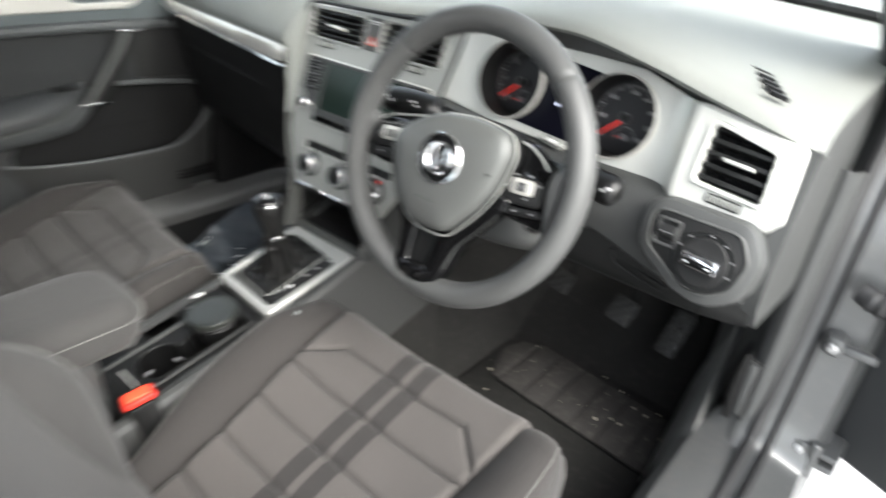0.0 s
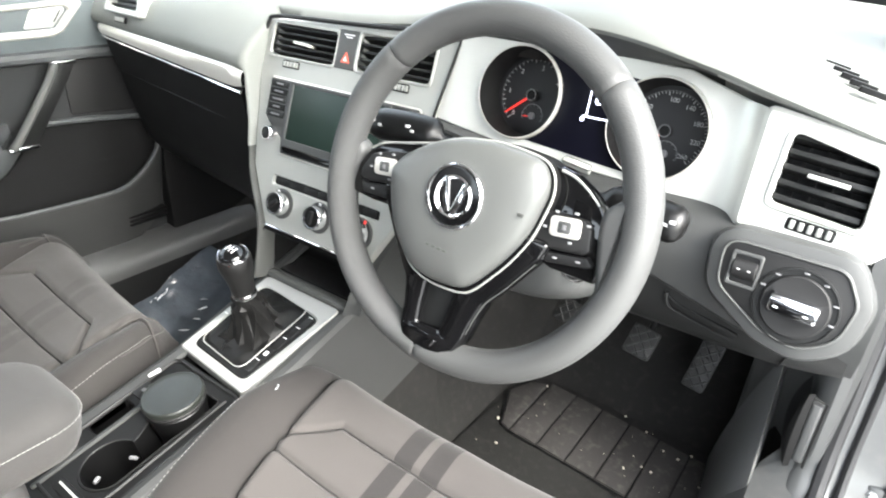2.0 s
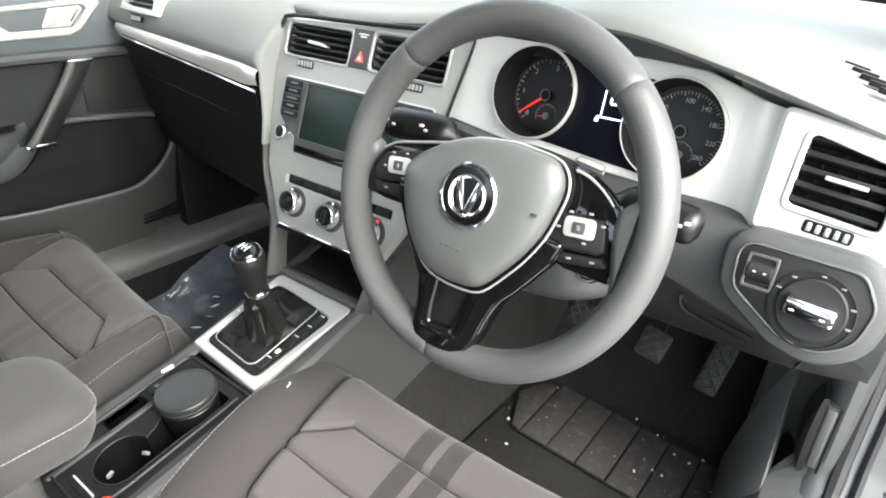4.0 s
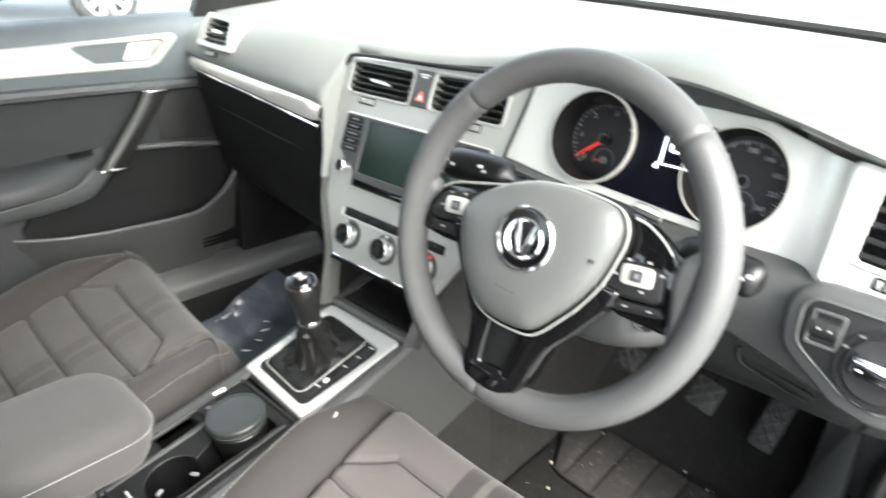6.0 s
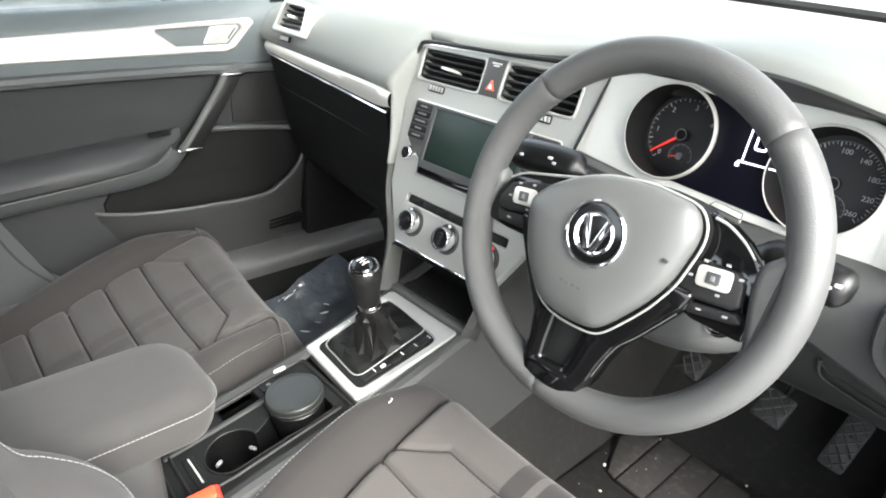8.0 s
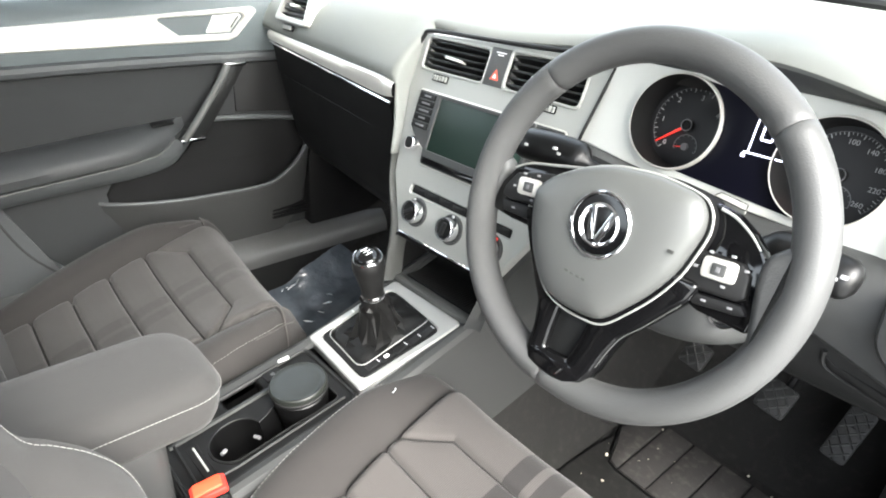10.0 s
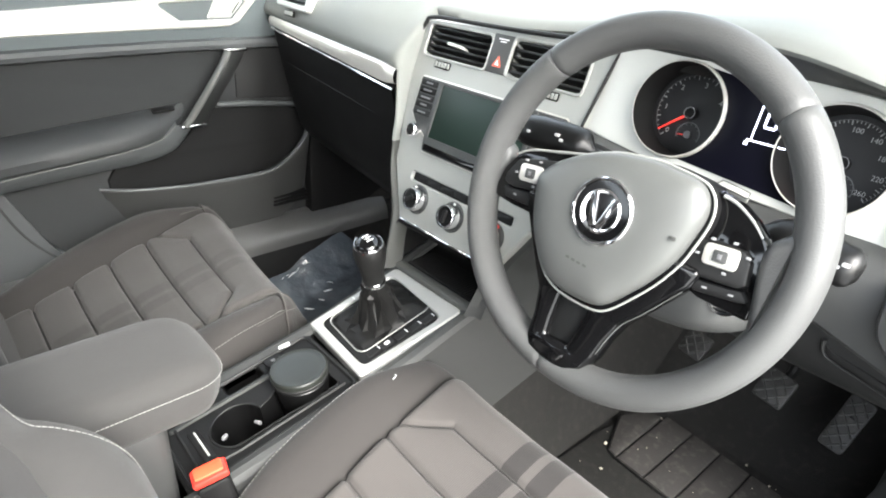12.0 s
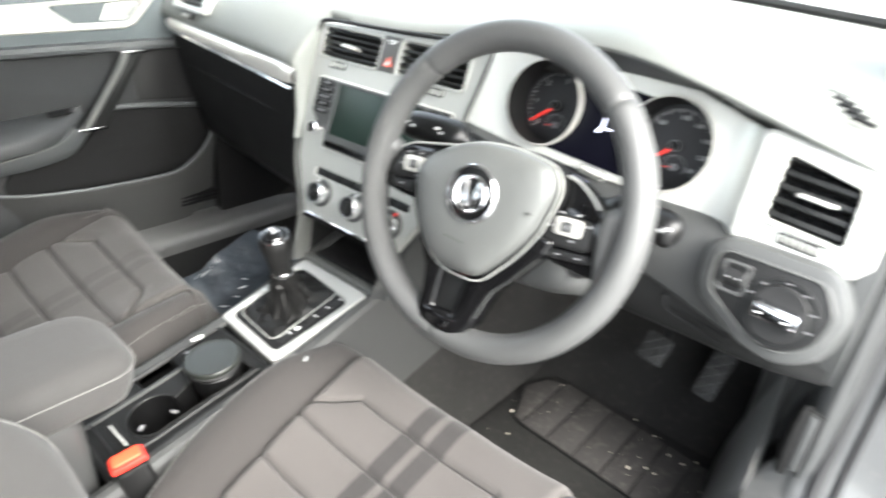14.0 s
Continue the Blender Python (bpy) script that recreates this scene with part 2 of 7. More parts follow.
RENDERED = material("white rendered wall", (0.72, 0.72, 0.70), 0.9, vary=0.08, vary_scale=1.5, grain=90, bump=0.4, bump_size=0.003)
BLUE_PAINT = material("pale blue car paint", (0.30, 0.42, 0.48), 0.25, 0.3, coat=0.8, bump=0.0, vary=0.04)
TYRE = material("tyre rubber", (0.02, 0.02, 0.02), 0.8, grain=80, bump=0.4)
ALLOY = material("alloy wheel", (0.6, 0.6, 0.6), 0.3, 0.8, bump=0.02)
glass = bpy.data.materials.new("window glass")
glass.use_nodes = True
gb = glass.node_tree.nodes["Principled BSDF"]
gb.inputs["Base Color"].default_value = (0.93, 0.97, 0.96, 1)
gb.inputs["Roughness"].default_value = 0.02
gb.inputs["Transmission Weight"].default_value = 1.0
gb.inputs["IOR"].default_value = 1.45


# ---- geometry helpers ----
def thing(name, base, label, category, group="", kind=""):
    ob = new(name)
    ob.empty_display_size = 0.05
    ob.location = base
    bpy.context.view_layer.update()
    return tagged(ob, label, category, group, kind)


def finish(me, bm, sharp=0.6):
    bmesh.ops.remove_doubles(bm, verts=bm.verts, dist=1e-6)
    bmesh.ops.recalc_face_normals(bm, faces=bm.faces)
    for f in bm.faces:
        f.smooth = True
    for e in bm.edges:
        if len(e.link_faces) == 2 and e.calc_face_angle(0) > sharp:
            e.smooth = False
    bm.to_mesh(me)
    bm.free()


def part(name, bm, mat, parent=None, label="", sharp=0.6):
    """Link a bmesh, given in world coordinates, as one mesh under a thing or a part."""
    me = bpy.data.meshes.new(name)
    finish(me, bm, sharp)
    me.materials.append(mat)
    ob = new(name, me)
    if parent is not None:
        ob.parent = parent
        ob.matrix_parent_inverse = Matrix.Translation(-parent.location) if parent.parent is None else Matrix.Identity(4)
    if label:
        tagged(ob, label)
    return ob


def plain(name, bm, mat, label, category, group="", kind="", sharp=0.6):
    return tagged(part(name, bm, mat, None, "", sharp), label, category, group, kind)


def face_frame(origin, up, right=(1, 0, 0)):
    """Local axes on a panel: u to the right, v up along it, w out of it."""
    r, v = Vector(right).normalized(), Vector(up).normalized()
    v = (v - r * v.dot(r)).normalized()
    w = r.cross(v)
    m = Matrix((r, v, w)).transposed().to_4x4()
    m.translation = Vector(origin)
    return m


def at(m, u, v, w=0.0):
    return m @ Vector((u, v, w))


def rounded(pts, r, n=5):
    """A polygon with its corners rounded; n points a corner. r: a number or one for each corner."""
    out, k = [], len(pts)
    for i in range(k):
        p0, p, p1 = Vector(pts[i - 1]), Vector(pts[i]), Vector(pts[(i + 1) % k])
        rr = r[i] if isinstance(r, (list, tuple)) else r
        a, b = (p0 - p).normalized(), (p1 - p).normalized()
        half = a.angle(b) / 2
        cut = min(rr / max(math.tan(half), 1e-3), 0.49 * (p0 - p).length, 0.49 * (p1 - p).length)
        s, e = p + a * cut, p + b * cut
        for j in range(n):
            t = j / (n - 1)
            out.append(tuple((1 - t) ** 2 * s + 2 * t * (1 - t) * p + t * t * e))
    return out


def rect(u0, v0, u1, v1, r=0.003, n=4):
    return rounded([(u0, v0), (u1, v0), (u1, v1), (u0, v1)], r, n)


def circle(cu, cv, r, n=32, ru=None):
    return [(cu + (ru or r) * math.cos(2 * math.pi * i / n), cv + r * math.sin(2 * math.pi * i / n)) for i in range(n)]


def shrink(pts, d):
    """Move a polygon's outline inwards by d."""
    k, out = len(pts), []
    area = sum(pts[i - 1][0] * pts[i][1] - pts[i][0] * pts[i - 1][1] for i in range(k))
    s = 1 if area > 0 else -1
    for i in range(k):
        a, p, b = Vector(pts[i - 1]), Vector(pts[i]), Vector(pts[(i + 1) % k])
        n1, n2 = (p - a), (b - p)
        if n1.length < 1e-9:
            n1 = n2
        if n2.length < 1e-9:
            n2 = n1
        n1, n2 = Vector((-n1.y, n1.x)).normalized() * s, Vector((-n2.y, n2.x)).normalized() * s
        m = n1 + n2
        m = m.normalized() if m.length > 1e-6 else n1
        out.append(tuple(p + m * d / max(0.5, m.dot(n1))))
    return out


def rings_solid(bm, rings, m, cap_first=True, cap_last=True, closed=True):
    """Skin rings of (u, v, w) points one after another."""
    made = [[bm.verts.new(m @ Vector(p)) for p in ring] for ring in rings]
    n = len(made[0])
    for a, b in zip(made, made[1:]):
        for i in range(n if closed else n - 1):
            j = (i + 1) % n
            bm.faces.new((a[i], a[j], b[j], b[i]))
    if cap_first:
        bm.faces.new(list(reversed(made[0])))
    if cap_last:
        bm.faces.new(made[-1])
    return made


def slab(bm, pts, w0, w1, m, bevel=0.0015):
    """A plate of the outline pts from w0 to w1 with softened front edges."""
    up = lambda ring, w: [(*p, w) for p in ring]  # noqa: E731
    b = min(bevel, abs(w1 - w0) * 0.8)
    s = 1 if w1 > w0 else -1
    rings = [up(pts, w0), up(pts, w1 - s * b), up(shrink(pts, b * 0.3), w1 - s * b * 0.3), up(shrink(pts, b), w1)]
    rings_solid(bm, rings, m)


def holed(bm, outer, holes, w0, w1, m, bevel=0.0015):
    """A plate with openings that go through it."""
    from mathutils import geometry
    loops = [shrink(outer, bevel)] + [shrink(h, -bevel) for h in holes]
    flat = [p for lp in loops for p in lp]
    tris = geometry.tessellate_polygon([[Vector((*p, 0)) for p in lp] for lp in loops])
    front = [bm.verts.new(m @ Vector((*p, w1))) for p in flat]
    for t in tris:
        try:
            bm.faces.new([front[i] for i in t])
        except ValueError:
            pass
    start = 0
    for lp, whole in zip(loops, [outer] + holes):
        n = len(lp)
        mid = [bm.verts.new(m @ Vector((*p, w1 - bevel))) for p in whole]
        back = [bm.verts.new(m @ Vector((*p, w0))) for p in whole]
        for i in range(n):
            j = (i + 1) % n
            bm.faces.new((front[start + i], front[start + j], mid[j], mid[i]))
            bm.faces.new((mid[i], mid[j], back[j], back[i]))
        start += n


def block(bm, lo, hi, bevel=0.002, m=Matrix.Identity(4)):
    """A box from lo to hi with softened edges all round."""
    x0, y0, z0 = lo
    x1, y1, z1 = hi
    b = min(bevel, (x1 - x0) * 0.4, (y1 - y0) * 0.4, (z1 - z0) * 0.4)
    base = rect(x0, y0, x1, y1, b * 1.5, 4)
    up = lambda ring, z: [(*p, z) for p in ring]  # noqa: E731
    rings_solid(bm, [up(shrink(base, b), z0), up(base, z0 + b), up(base, z1 - b), up(shrink(base, b * 0.3), z1 - b * 0.3), up(shrink(base, b), z1)], m)


def smooth_line(pts, n=8, closed=False):
    """A Catmull-Rom line through points."""
    P = [Vector(p) for p in pts]
    k, out = len(P), []
    for i in range(k if closed else k - 1):
        a, b = P[i], P[(i + 1) % k]
        z = P[i - 1] if (i > 0 or closed) else a
        c = P[(i + 2) % k] if (i + 2 < k or closed) else b
        for j in range(n):
            t = j / n
            out.append(0.5 * (2 * a + (b - z) * t + (2 * z - 5 * a + 4 * b - c) * t * t + (3 * a - z - 3 * b + c) * t ** 3))
    if not closed:
        out.append(P[-1])
    return out


def tube(bm, line, r, n=8, closed=False, flat=1.0):
    """A round bar along a line of points. r: a number or a function of 0..1."""
    line = [Vector(p) for p in line]
    k, rings, side = len(line), [], None
    for i, p in enumerate(line):
        a = line[i - 1] if (i > 0 or closed) else p
        b = line[(i + 1) % k] if (i + 1 < k or closed) else p
        d = (b - a).normalized()
        if side is None:
            side = d.orthogonal().normalized()
        side = (side - d * side.dot(d)).normalized()
        up = d.cross(side)
        rr = r(i / max(1, k - 1)) if callable(r) else r
        rings.append([bm.verts.new(p + rr * (math.cos(2 * math.pi * j / n) * side + flat * math.sin(2 * math.pi * j / n) * up)) for j in range(n)])
    pairs = list(zip(rings, rings[1:])) + ([(rings[-1], rings[0])] if closed else [])
    for a, b in pairs:
        for j in range(n):
            bm.faces.new((a[j], a[(j + 1) % n], b[(j + 1) % n], b[j]))
    if not closed:
        bm.faces.new(list(reversed(rings[0])))
        bm.faces.new(rings[-1])


def lathe(bm, profile, m, n=32, cap=True):
    """Turn (radius, w) pairs round the w axis of m."""
    rings = [[(r * math.cos(2 * math.pi * i / n), r * math.sin(2 * math.pi * i / n), w) for i in range(n)] for r, w in profile]
    rings_solid(bm, rings, m, cap, cap)


def sheet(bm, rows, thick=0.0, closed=False):
    """A skin over rows of points; thick: how deep its free edges are turned in below it (z)."""
    made = [[bm.verts.new(Vector(p)) for p in row] for row in rows]
    n = len(made[0])
    for a, b in zip(made, made[1:]):
        for i in range(n if closed else n - 1):
            j = (i + 1) % n
            bm.faces.new((a[i], a[j], b[j], b[i]))
    return made


def lerp_table(table, x):
    """Smooth look-up in rows of (x, values...)."""
    if x <= table[0][0]:
        return table[0][1:]
    for a, b in zip(table, table[1:]):
        if x <= b[0]:
            i = table.index(a)
            t, h = (x - a[0]) / (b[0] - a[0]), b[0] - a[0]
            z, c = table[max(0, i - 1)], table[min(len(table) - 1, i + 2)]
            out = []
            for n in range(1, len(a)):
                d0 = (b[n] - z[n]) / (b[0] - z[0]) * h
                d1 = (c[n] - a[n]) / (c[0] - a[0]) * h
                out.append((2 * t ** 3 - 3 * t * t + 1) * a[n] + (t ** 3 - 2 * t * t + t) * d0 + (3 * t * t - 2 * t ** 3) * b[n] + (t ** 3 - t * t) * d1)
            return tuple(out)
    return table[-1][1:]


def bmnew():
    return bmesh.new()


def text_part(name, words, size, m, mat, parent, label="", align="CENTER", lift=0.0006):
    """Printed characters as thin mesh letters on a panel."""
    cu = bpy.data.curves.new(name, "FONT")
    cu.body, cu.size, cu.align_x, cu.align_y, cu.extrude = words, size, align, "CENTER", 0.0002
    ob = bpy.data.objects.new(name, cu)
    scene.collection.objects.link(ob)
    bpy.context.view_layer.update()
    me = bpy.data.meshes.new_from_object(ob.evaluated_get(bpy.context.evaluated_depsgraph_get()))
    bpy.data.objects.remove(ob)
    bpy.data.curves.remove(cu)
    me.transform(m @ Matrix.Translation((0, 0, lift)))
    me.materials.clear()
    me.materials.append(mat)
    made = new(name, me)
    made.parent = parent
    made.matrix_parent_inverse = Matrix.Translation(-parent.location) if parent.parent is None else Matrix.Identity(4)
    if label:
        tagged(made, label)
    return made


# ---- panel axes ----
STK = face_frame((0.005, 0.145, 0.73), (0, 0.36, 1))
CLU = face_frame((0.385, 0.225, 0.945), (0, 0.27, 1))
RVT = face_frame((0.63, 0.19, 0.93), (0, 0.25, 1))
LGT = face_frame((0.63, 0.145, 0.84), (0, 0.30, 1))
PLA = face_frame((0, 0, 0.572), (0, 1, 0.30))
CON = face_frame((0, -0.18, 0.527), (0, 1, 0.19))
DOR = face_frame((-0.70, 0, 0.70), (0, 0, 1), (0, 1, 0))
WHL = face_frame((0.3605, 0.0247, 0.8945), (0, math.sin(radians(17)), math.cos(radians(17)))) @ pose(0, 0, 0, 0, 0, -3)

# dash crest height, rear lip depth, by x
CREST = [(-0.72, 1.018), (-0.40, 1.028), (-0.18, 1.024), (0.0, 1.026), (0.10, 1.034), (0.30, 1.058), (0.40, 1.062),
         (0.513, 1.041), (0.566, 1.027), (0.65, 1.005), (0.72, 0.985)]
LIP = [(-0.18, 0.252), (0.10, 0.25), (0.20, 0.232), (0.30, 0.207), (0.40, 0.20), (0.66, 0.20), (0.72, 0.215)]


def screen_base(x):
    return Vector((x, 1.02 - 0.30 * x * x, 1.062 - 0.045 * x))


def dash_top_height(x, y):
    crest = lerp_table(CREST, x)[0]
    base = screen_base(x)
    t = min(1.0, max(0.0, (y - 0.30) / (base.y - 0.30)))
    return crest + (base.z - crest) * t


# ---- car shell ----
def car_floor():
    t = thing("floor", (0, 0.2, 0.2), "charcoal carpeted car floor with side trim", "floor", kind="structure")
    bm = bmnew()
    rows = []
    for i in range(49):
        x = -0.72 + 1.44 * i / 48
        row = []
        for j in range(53):
            y = -1.3 + 2.2 * j / 52
            z = 0.215
            toe = 0.62 if x > 0 else 0.16
            slope = 0.9 if x > 0 else 0.42
            z += max(0, y - toe) * slope
            z += 0.20 * max(0.0, 1 - abs(x) / 0.13) ** 0.5 if abs(x) < 0.13 else 0.0
            side = max(0.0, abs(x) - (0.605 if x > 0 else 0.655)) / 0.05
            z += min(1, side) ** 1.3 * 0.16
            z += 0.002 * noise.noise(Vector((x * 30, y * 30, 0)))
            row.append((x, y, z))
        rows.append(row)
    sheet(bm, rows)
    part("carpet", bm, CARPET, t)
    for s in (-1, 1):
        bm = bmnew()
        prof = [(0.612, 0.24), (0.632, 0.36), (0.655, 0.395), (0.70, 0.402), (0.742, 0.398), (0.75, 0.37)]
        lift = 0.035 if s < 0 else 0.0
        if s < 0:
            prof[:3] = [(0.664, 0.22), (0.668, 0.36), (0.674, 0.395)]
        ends = (-1.3, -0.6, 0.0, 0.3, 0.36, 0.385) if s > 0 else (-1.3, -0.6, 0.0, 0.3, 0.46, 0.60)
        rows = [[(s * a, y, b + lift * (b > 0.3)) for a, b in prof] for y in ends]
        if s > 0:
            for y, up_ in ((0.405, 0.006), (0.420, 0.022), (0.430, 0.050), (0.436, 0.095)):
                rows.append([(a, y, b + up_ * min(1.0, max(0.0, (a - 0.662) / 0.035))) for a, b in prof])
        sheet(bm, [r_[2:] for r_ in rows])
        # One sill in two copies: light and shade are put into their colours.
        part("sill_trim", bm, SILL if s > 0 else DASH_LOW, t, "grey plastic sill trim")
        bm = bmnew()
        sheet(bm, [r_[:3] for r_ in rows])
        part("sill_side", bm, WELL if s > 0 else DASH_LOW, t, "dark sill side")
    # rounded sill moulding on the passenger side
    bm = bmnew()
    prof = [(-0.742, 0.395), (-0.738, 0.430), (-0.728, 0.4425), (-0.712, 0.4450), (-0.694, 0.4425), (-0.677, 0.4350), (-0.663, 0.4220), (-0.654, 0.4040), (-0.650, 0.380)]
    prof = [tuple(q) for q in smooth_line([(x, 0, z) for x, z in prof], 3)]
    sheet(bm, [[(x, y, z) for x, _, z in prof] for y in (-1.3, -0.55, -0.2, 0.1, 0.3, 0.52)])
    part("kick_plate", bm, SILL_DARK, t, "dark grey moulded sill cover")
    # driver's side footwell wall and toe board
    bm = bmnew()
    plan = smooth_line([(0.71, 0.50, 0), (0.69, 0.52, 0), (0.665, 0.56, 0), (0.64, 0.590, 0), (0.61, 0.615, 0), (0.588, 0.64, 0), (0.60, 0.75, 0), (0.62, 0.90, 0)], 5)
    rows = [[(p.x + 0.012 * k / 6, p.y + 0.02 * k / 6, 0.21 + 0.52 * k / 6) for k in range(7)] for p in plan]
    sheet(bm, rows)
    part("footwell_wall", bm, WELL, t, "dark moulded footwell side")
    bm = bmnew()
    block(bm, (-0.72, 0.93, 0.2), (0.72, 0.97, 1.0), 0.01)
    part("bulkhead", bm, CARPET, t)
    # slanting side panel between the mat and the kick panel
    bm = bmnew()
    rows = []
    for i in range(17):
        k = i / 16
        foot = Vector((0.597 - 0.024 * k, 0.375 + 0.235 * k, 0.222))
        head = Vector((0.664 - 0.010 * k, 0.375 + 0.135 * k, 0.392 + 0.20 * k))
        row = [foot + (head - foot) * f + Vector((-0.010, -0.012, 0.006)) * math.sin(math.pi * f) for f in (0.0, 0.12, 0.25, 0.4, 0.55, 0.7, 0.82, 0.9)]
        row += [row[-1] + Vector((0.001, 0.012, 0.004)), row[-1] + Vector((0.004, 0.07, -0.01))]
        rows.append(row)
    sheet(bm, rows)
    part("side_panel", bm, WELL, t, "dark grey moulded panel beside the mat")
    # kick panel beside the pedals, with the bonnet release let into it
    bm = bmnew()
    rows = []
    for i in range(25):
        k = i / 24
        z = 0.385 + 0.50 * k
        foot = max(0.0, 1 - (z - 0.385) / 0.07) ** 2
        y0 = 0.425 + 0.03 * k - 0.05 * foot
        rows.append([(0.737, y0 + 0.015, z), (0.728, y0 - 0.002, z), (0.716, y0 - 0.006, z), (0.703, y0 - 0.002, z), (0.693, y0 + 0.010, z), (0.687, y0 + 0.035, z), (0.684, y0 + 0.10, z)])
    sheet(bm, rows)
    part("kick_panel", bm, KICK, t, "pale grey plastic kick panel")
    bm = bmnew()
    block(bm, (0.6935, 0.4165, 0.445), (0.7085, 0.445, 0.552), 0.003)
    part("release_cover", bm, KICK, t, "pale grey bonnet release cover")
    bm = bmnew()
    tube(bm, [(0.7105, 0.417, 0.44), (0.7115, 0.419, 0.557), (0.692, 0.421, 0.559)], 0.0016, 6)
    part("panel_gap", bm, BLACK, t)
    # Black block for the lever and for the shadow in its recess.
    bm = bmnew()
    rows = []
    for i in range(13):
        k = i / 12
        w = 0.022 * (math.sin(math.pi * (0.06 + 0.90 * k)) ** 0.6)
        z = 0.435 + 0.135 * k
        rows.append([(0.694, 0.430, z), (0.6935, 0.416, z), (0.688 - 0.2 * w, 0.410, z), (0.692 - 0.7 * w, 0.413, z), (0.693 - w, 0.425, z), (0.69 - w, 0.46, z)])
    sheet(bm, rows)
    part("release_lever", bm, BLACK, t, "bonnet release lever, black with its recess shadow")
    return t


def shell():
    # door post, with seals and the painted jamb outside them
    t = thing("pillar_front_driver", (0.74, 0.5, 0.40), "grey painted door post with black rubber seals", "pillar", kind="structure")
    bm = bmnew()
    low = [Vector(p) for p in ((0.735, -0.9, 0.395), (0.738, 0.0, 0.395), (0.738, 0.355, 0.40), (0.737, 0.43, 0.45), (0.737, 0.462, 0.59), (0.736, 0.50, 0.80), (0.733, 0.55, 0.96), (0.70, 0.42, 1.13), (0.64, 0.15, 1.33), (0.60, -0.05, 1.40))]
    line = smooth_line(low, 8)
    tube(bm, line, 0.011, 8)
    part("door_seal", bm, RUBBER, t, "black rubber door seal")
    bm = bmnew()
    tube(bm, [p + Vector((0.028, 0.012, 0.0)) for p in line], 0.006, 6)
    part("outer_seal", bm, RUBBER, t, "thin black weather strip")
    bm = bmnew()
    rows = [[p + Vector(o) for o in ((0.0, 0.004, -0.006), (0.02, 0.012, -0.008), (0.045, 0.018, -0.016), (0.085, 0.022, -0.03), (0.10, 0.05, -0.09))] for p in line]
    sheet(bm, rows)
    part("jamb", bm, JAMB, t, "grey painted steel jamb")
    bm = bmnew()
    rows = [[p + Vector(o) for o in ((-0.006, 0.0, 0.0), (-0.035, 0.03, 0.0), (-0.05, 0.12, 0.0))] for p in line[24:]]
    sheet(bm, rows)
    part("pillar_trim", bm, GREY_LOW, t, "grey plastic pillar trim")
    for x, y, z in ((0.812, 0.452, 0.405), (0.800, 0.53, 0.86)):
        bm = bmnew()
        block(bm, (x - 0.022, y - 0.004, z - 0.028), (x + 0.006, y + 0.05, z + 0.030), 0.006)
        block(bm, (x + 0.004, y + 0.004, z - 0.018), (x + 0.050, y + 0.075, z - 0.004), 0.004)
        block(bm, (x + 0.004, y + 0.004, z + 0.006), (x + 0.050, y + 0.075, z + 0.020), 0.004)
        lathe(bm, [(0.007, -0.036), (0.0095, -0.033), (0.0095, 0.034), (0.007, 0.037)], pose(x + 0.012, y + 0.002, z), 14)
        hinge = part("hinge", bm, JAMB, t, "grey steel door hinge")
        for dz in (-0.016, 0.016):
            bm = bmnew()
            lathe(bm, [(0.0075, 0.0), (0.0075, 0.003), (0.0055, 0.0035), (0.0055, 0.007), (0.004, 0.008)], pose(x - 0.010, y - 0.004, z + dz, 90, 0, 0), 6)
            part("bolt", bm, ALLOY, hinge, "bright steel bolt")
    bm = bmnew()
    block(bm, (0.772, 0.455, 0.598), (0.800, 0.49, 0.632), 0.006)
    block(bm, (0.780, 0.46, 0.607), (0.845, 0.475, 0.622), 0.004)
    strap = part("check_strap", bm, JAMB, t, "grey steel door check strap")
    bm = bmnew()
    lathe(bm, [(0.008, 0.0), (0.008, 0.003), (0.0055, 0.004), (0.0055, 0.009)], pose(0.786, 0.456, 0.615, 90, 0, 0), 6)
    part("bolt", bm, ALLOY, strap, "bright steel bolt")
    bm = bmnew()
    tube(bm, smooth_line([(0.79, 0.475, 0.71), (0.82, 0.462, 0.705), (0.86, 0.475, 0.70), (0.90, 0.52, 0.70)], 6), lambda q: 0.017 + 0.0025 * math.sin(q * 60), 12)
    part("wiring_boot", bm, RUBBER, t, "black rubber wiring boot")
    # open driver's door, swung well out
    d = thing("door_driver", (0.83, 0.58, 0.35), "open driver's door with dark trim panel", "car door", kind="structure")
    dm = pose(0.83, 0.60, 0, 0, 0, 66)
    bm = bmnew()
    block(bm, (-0.03, -1.02, 0.34), (0.06, 0.0, 0.98), 0.03, dm)
    part("door_skin", bm, PAINT, d, "dark grey painted skin")
    bm = bmnew()
    block(bm, (-0.06, -0.98, 0.38), (-0.034, -0.03, 0.97), 0.02, dm)
    part("trim_panel", bm, DOOR_LOW, d, "dark plastic trim panel")
    # passenger side posts, window frame
    p = thing("pillar_front_passenger", (-0.70, 0.6, 0.9), "dark grey windscreen pillar with trim", "pillar", kind="structure")
    bm = bmnew()
    tube(bm, smooth_line([(-0.715, 0.80, 0.96), (-0.70, 0.52, 1.12), (-0.64, 0.15, 1.33), (-0.60, -0.05, 1.41)], 8), 0.035, 10)
    part("pillar_trim", bm, GREY_LOW, p)
    bm = bmnew()
    rows = [[(-0.705 + o, y, z) for y, z in ((0.235, 1.0), (0.30, 1.004), (0.62, 1.02), (0.64, 1.06), (0.33, 1.12), (0.26, 1.06))] for o in (0, -0.03)]
    rings_solid(bm, rows, Matrix.Identity(4))
    part("mirror_cover", bm, BLACK, p, "black mirror corner cover")
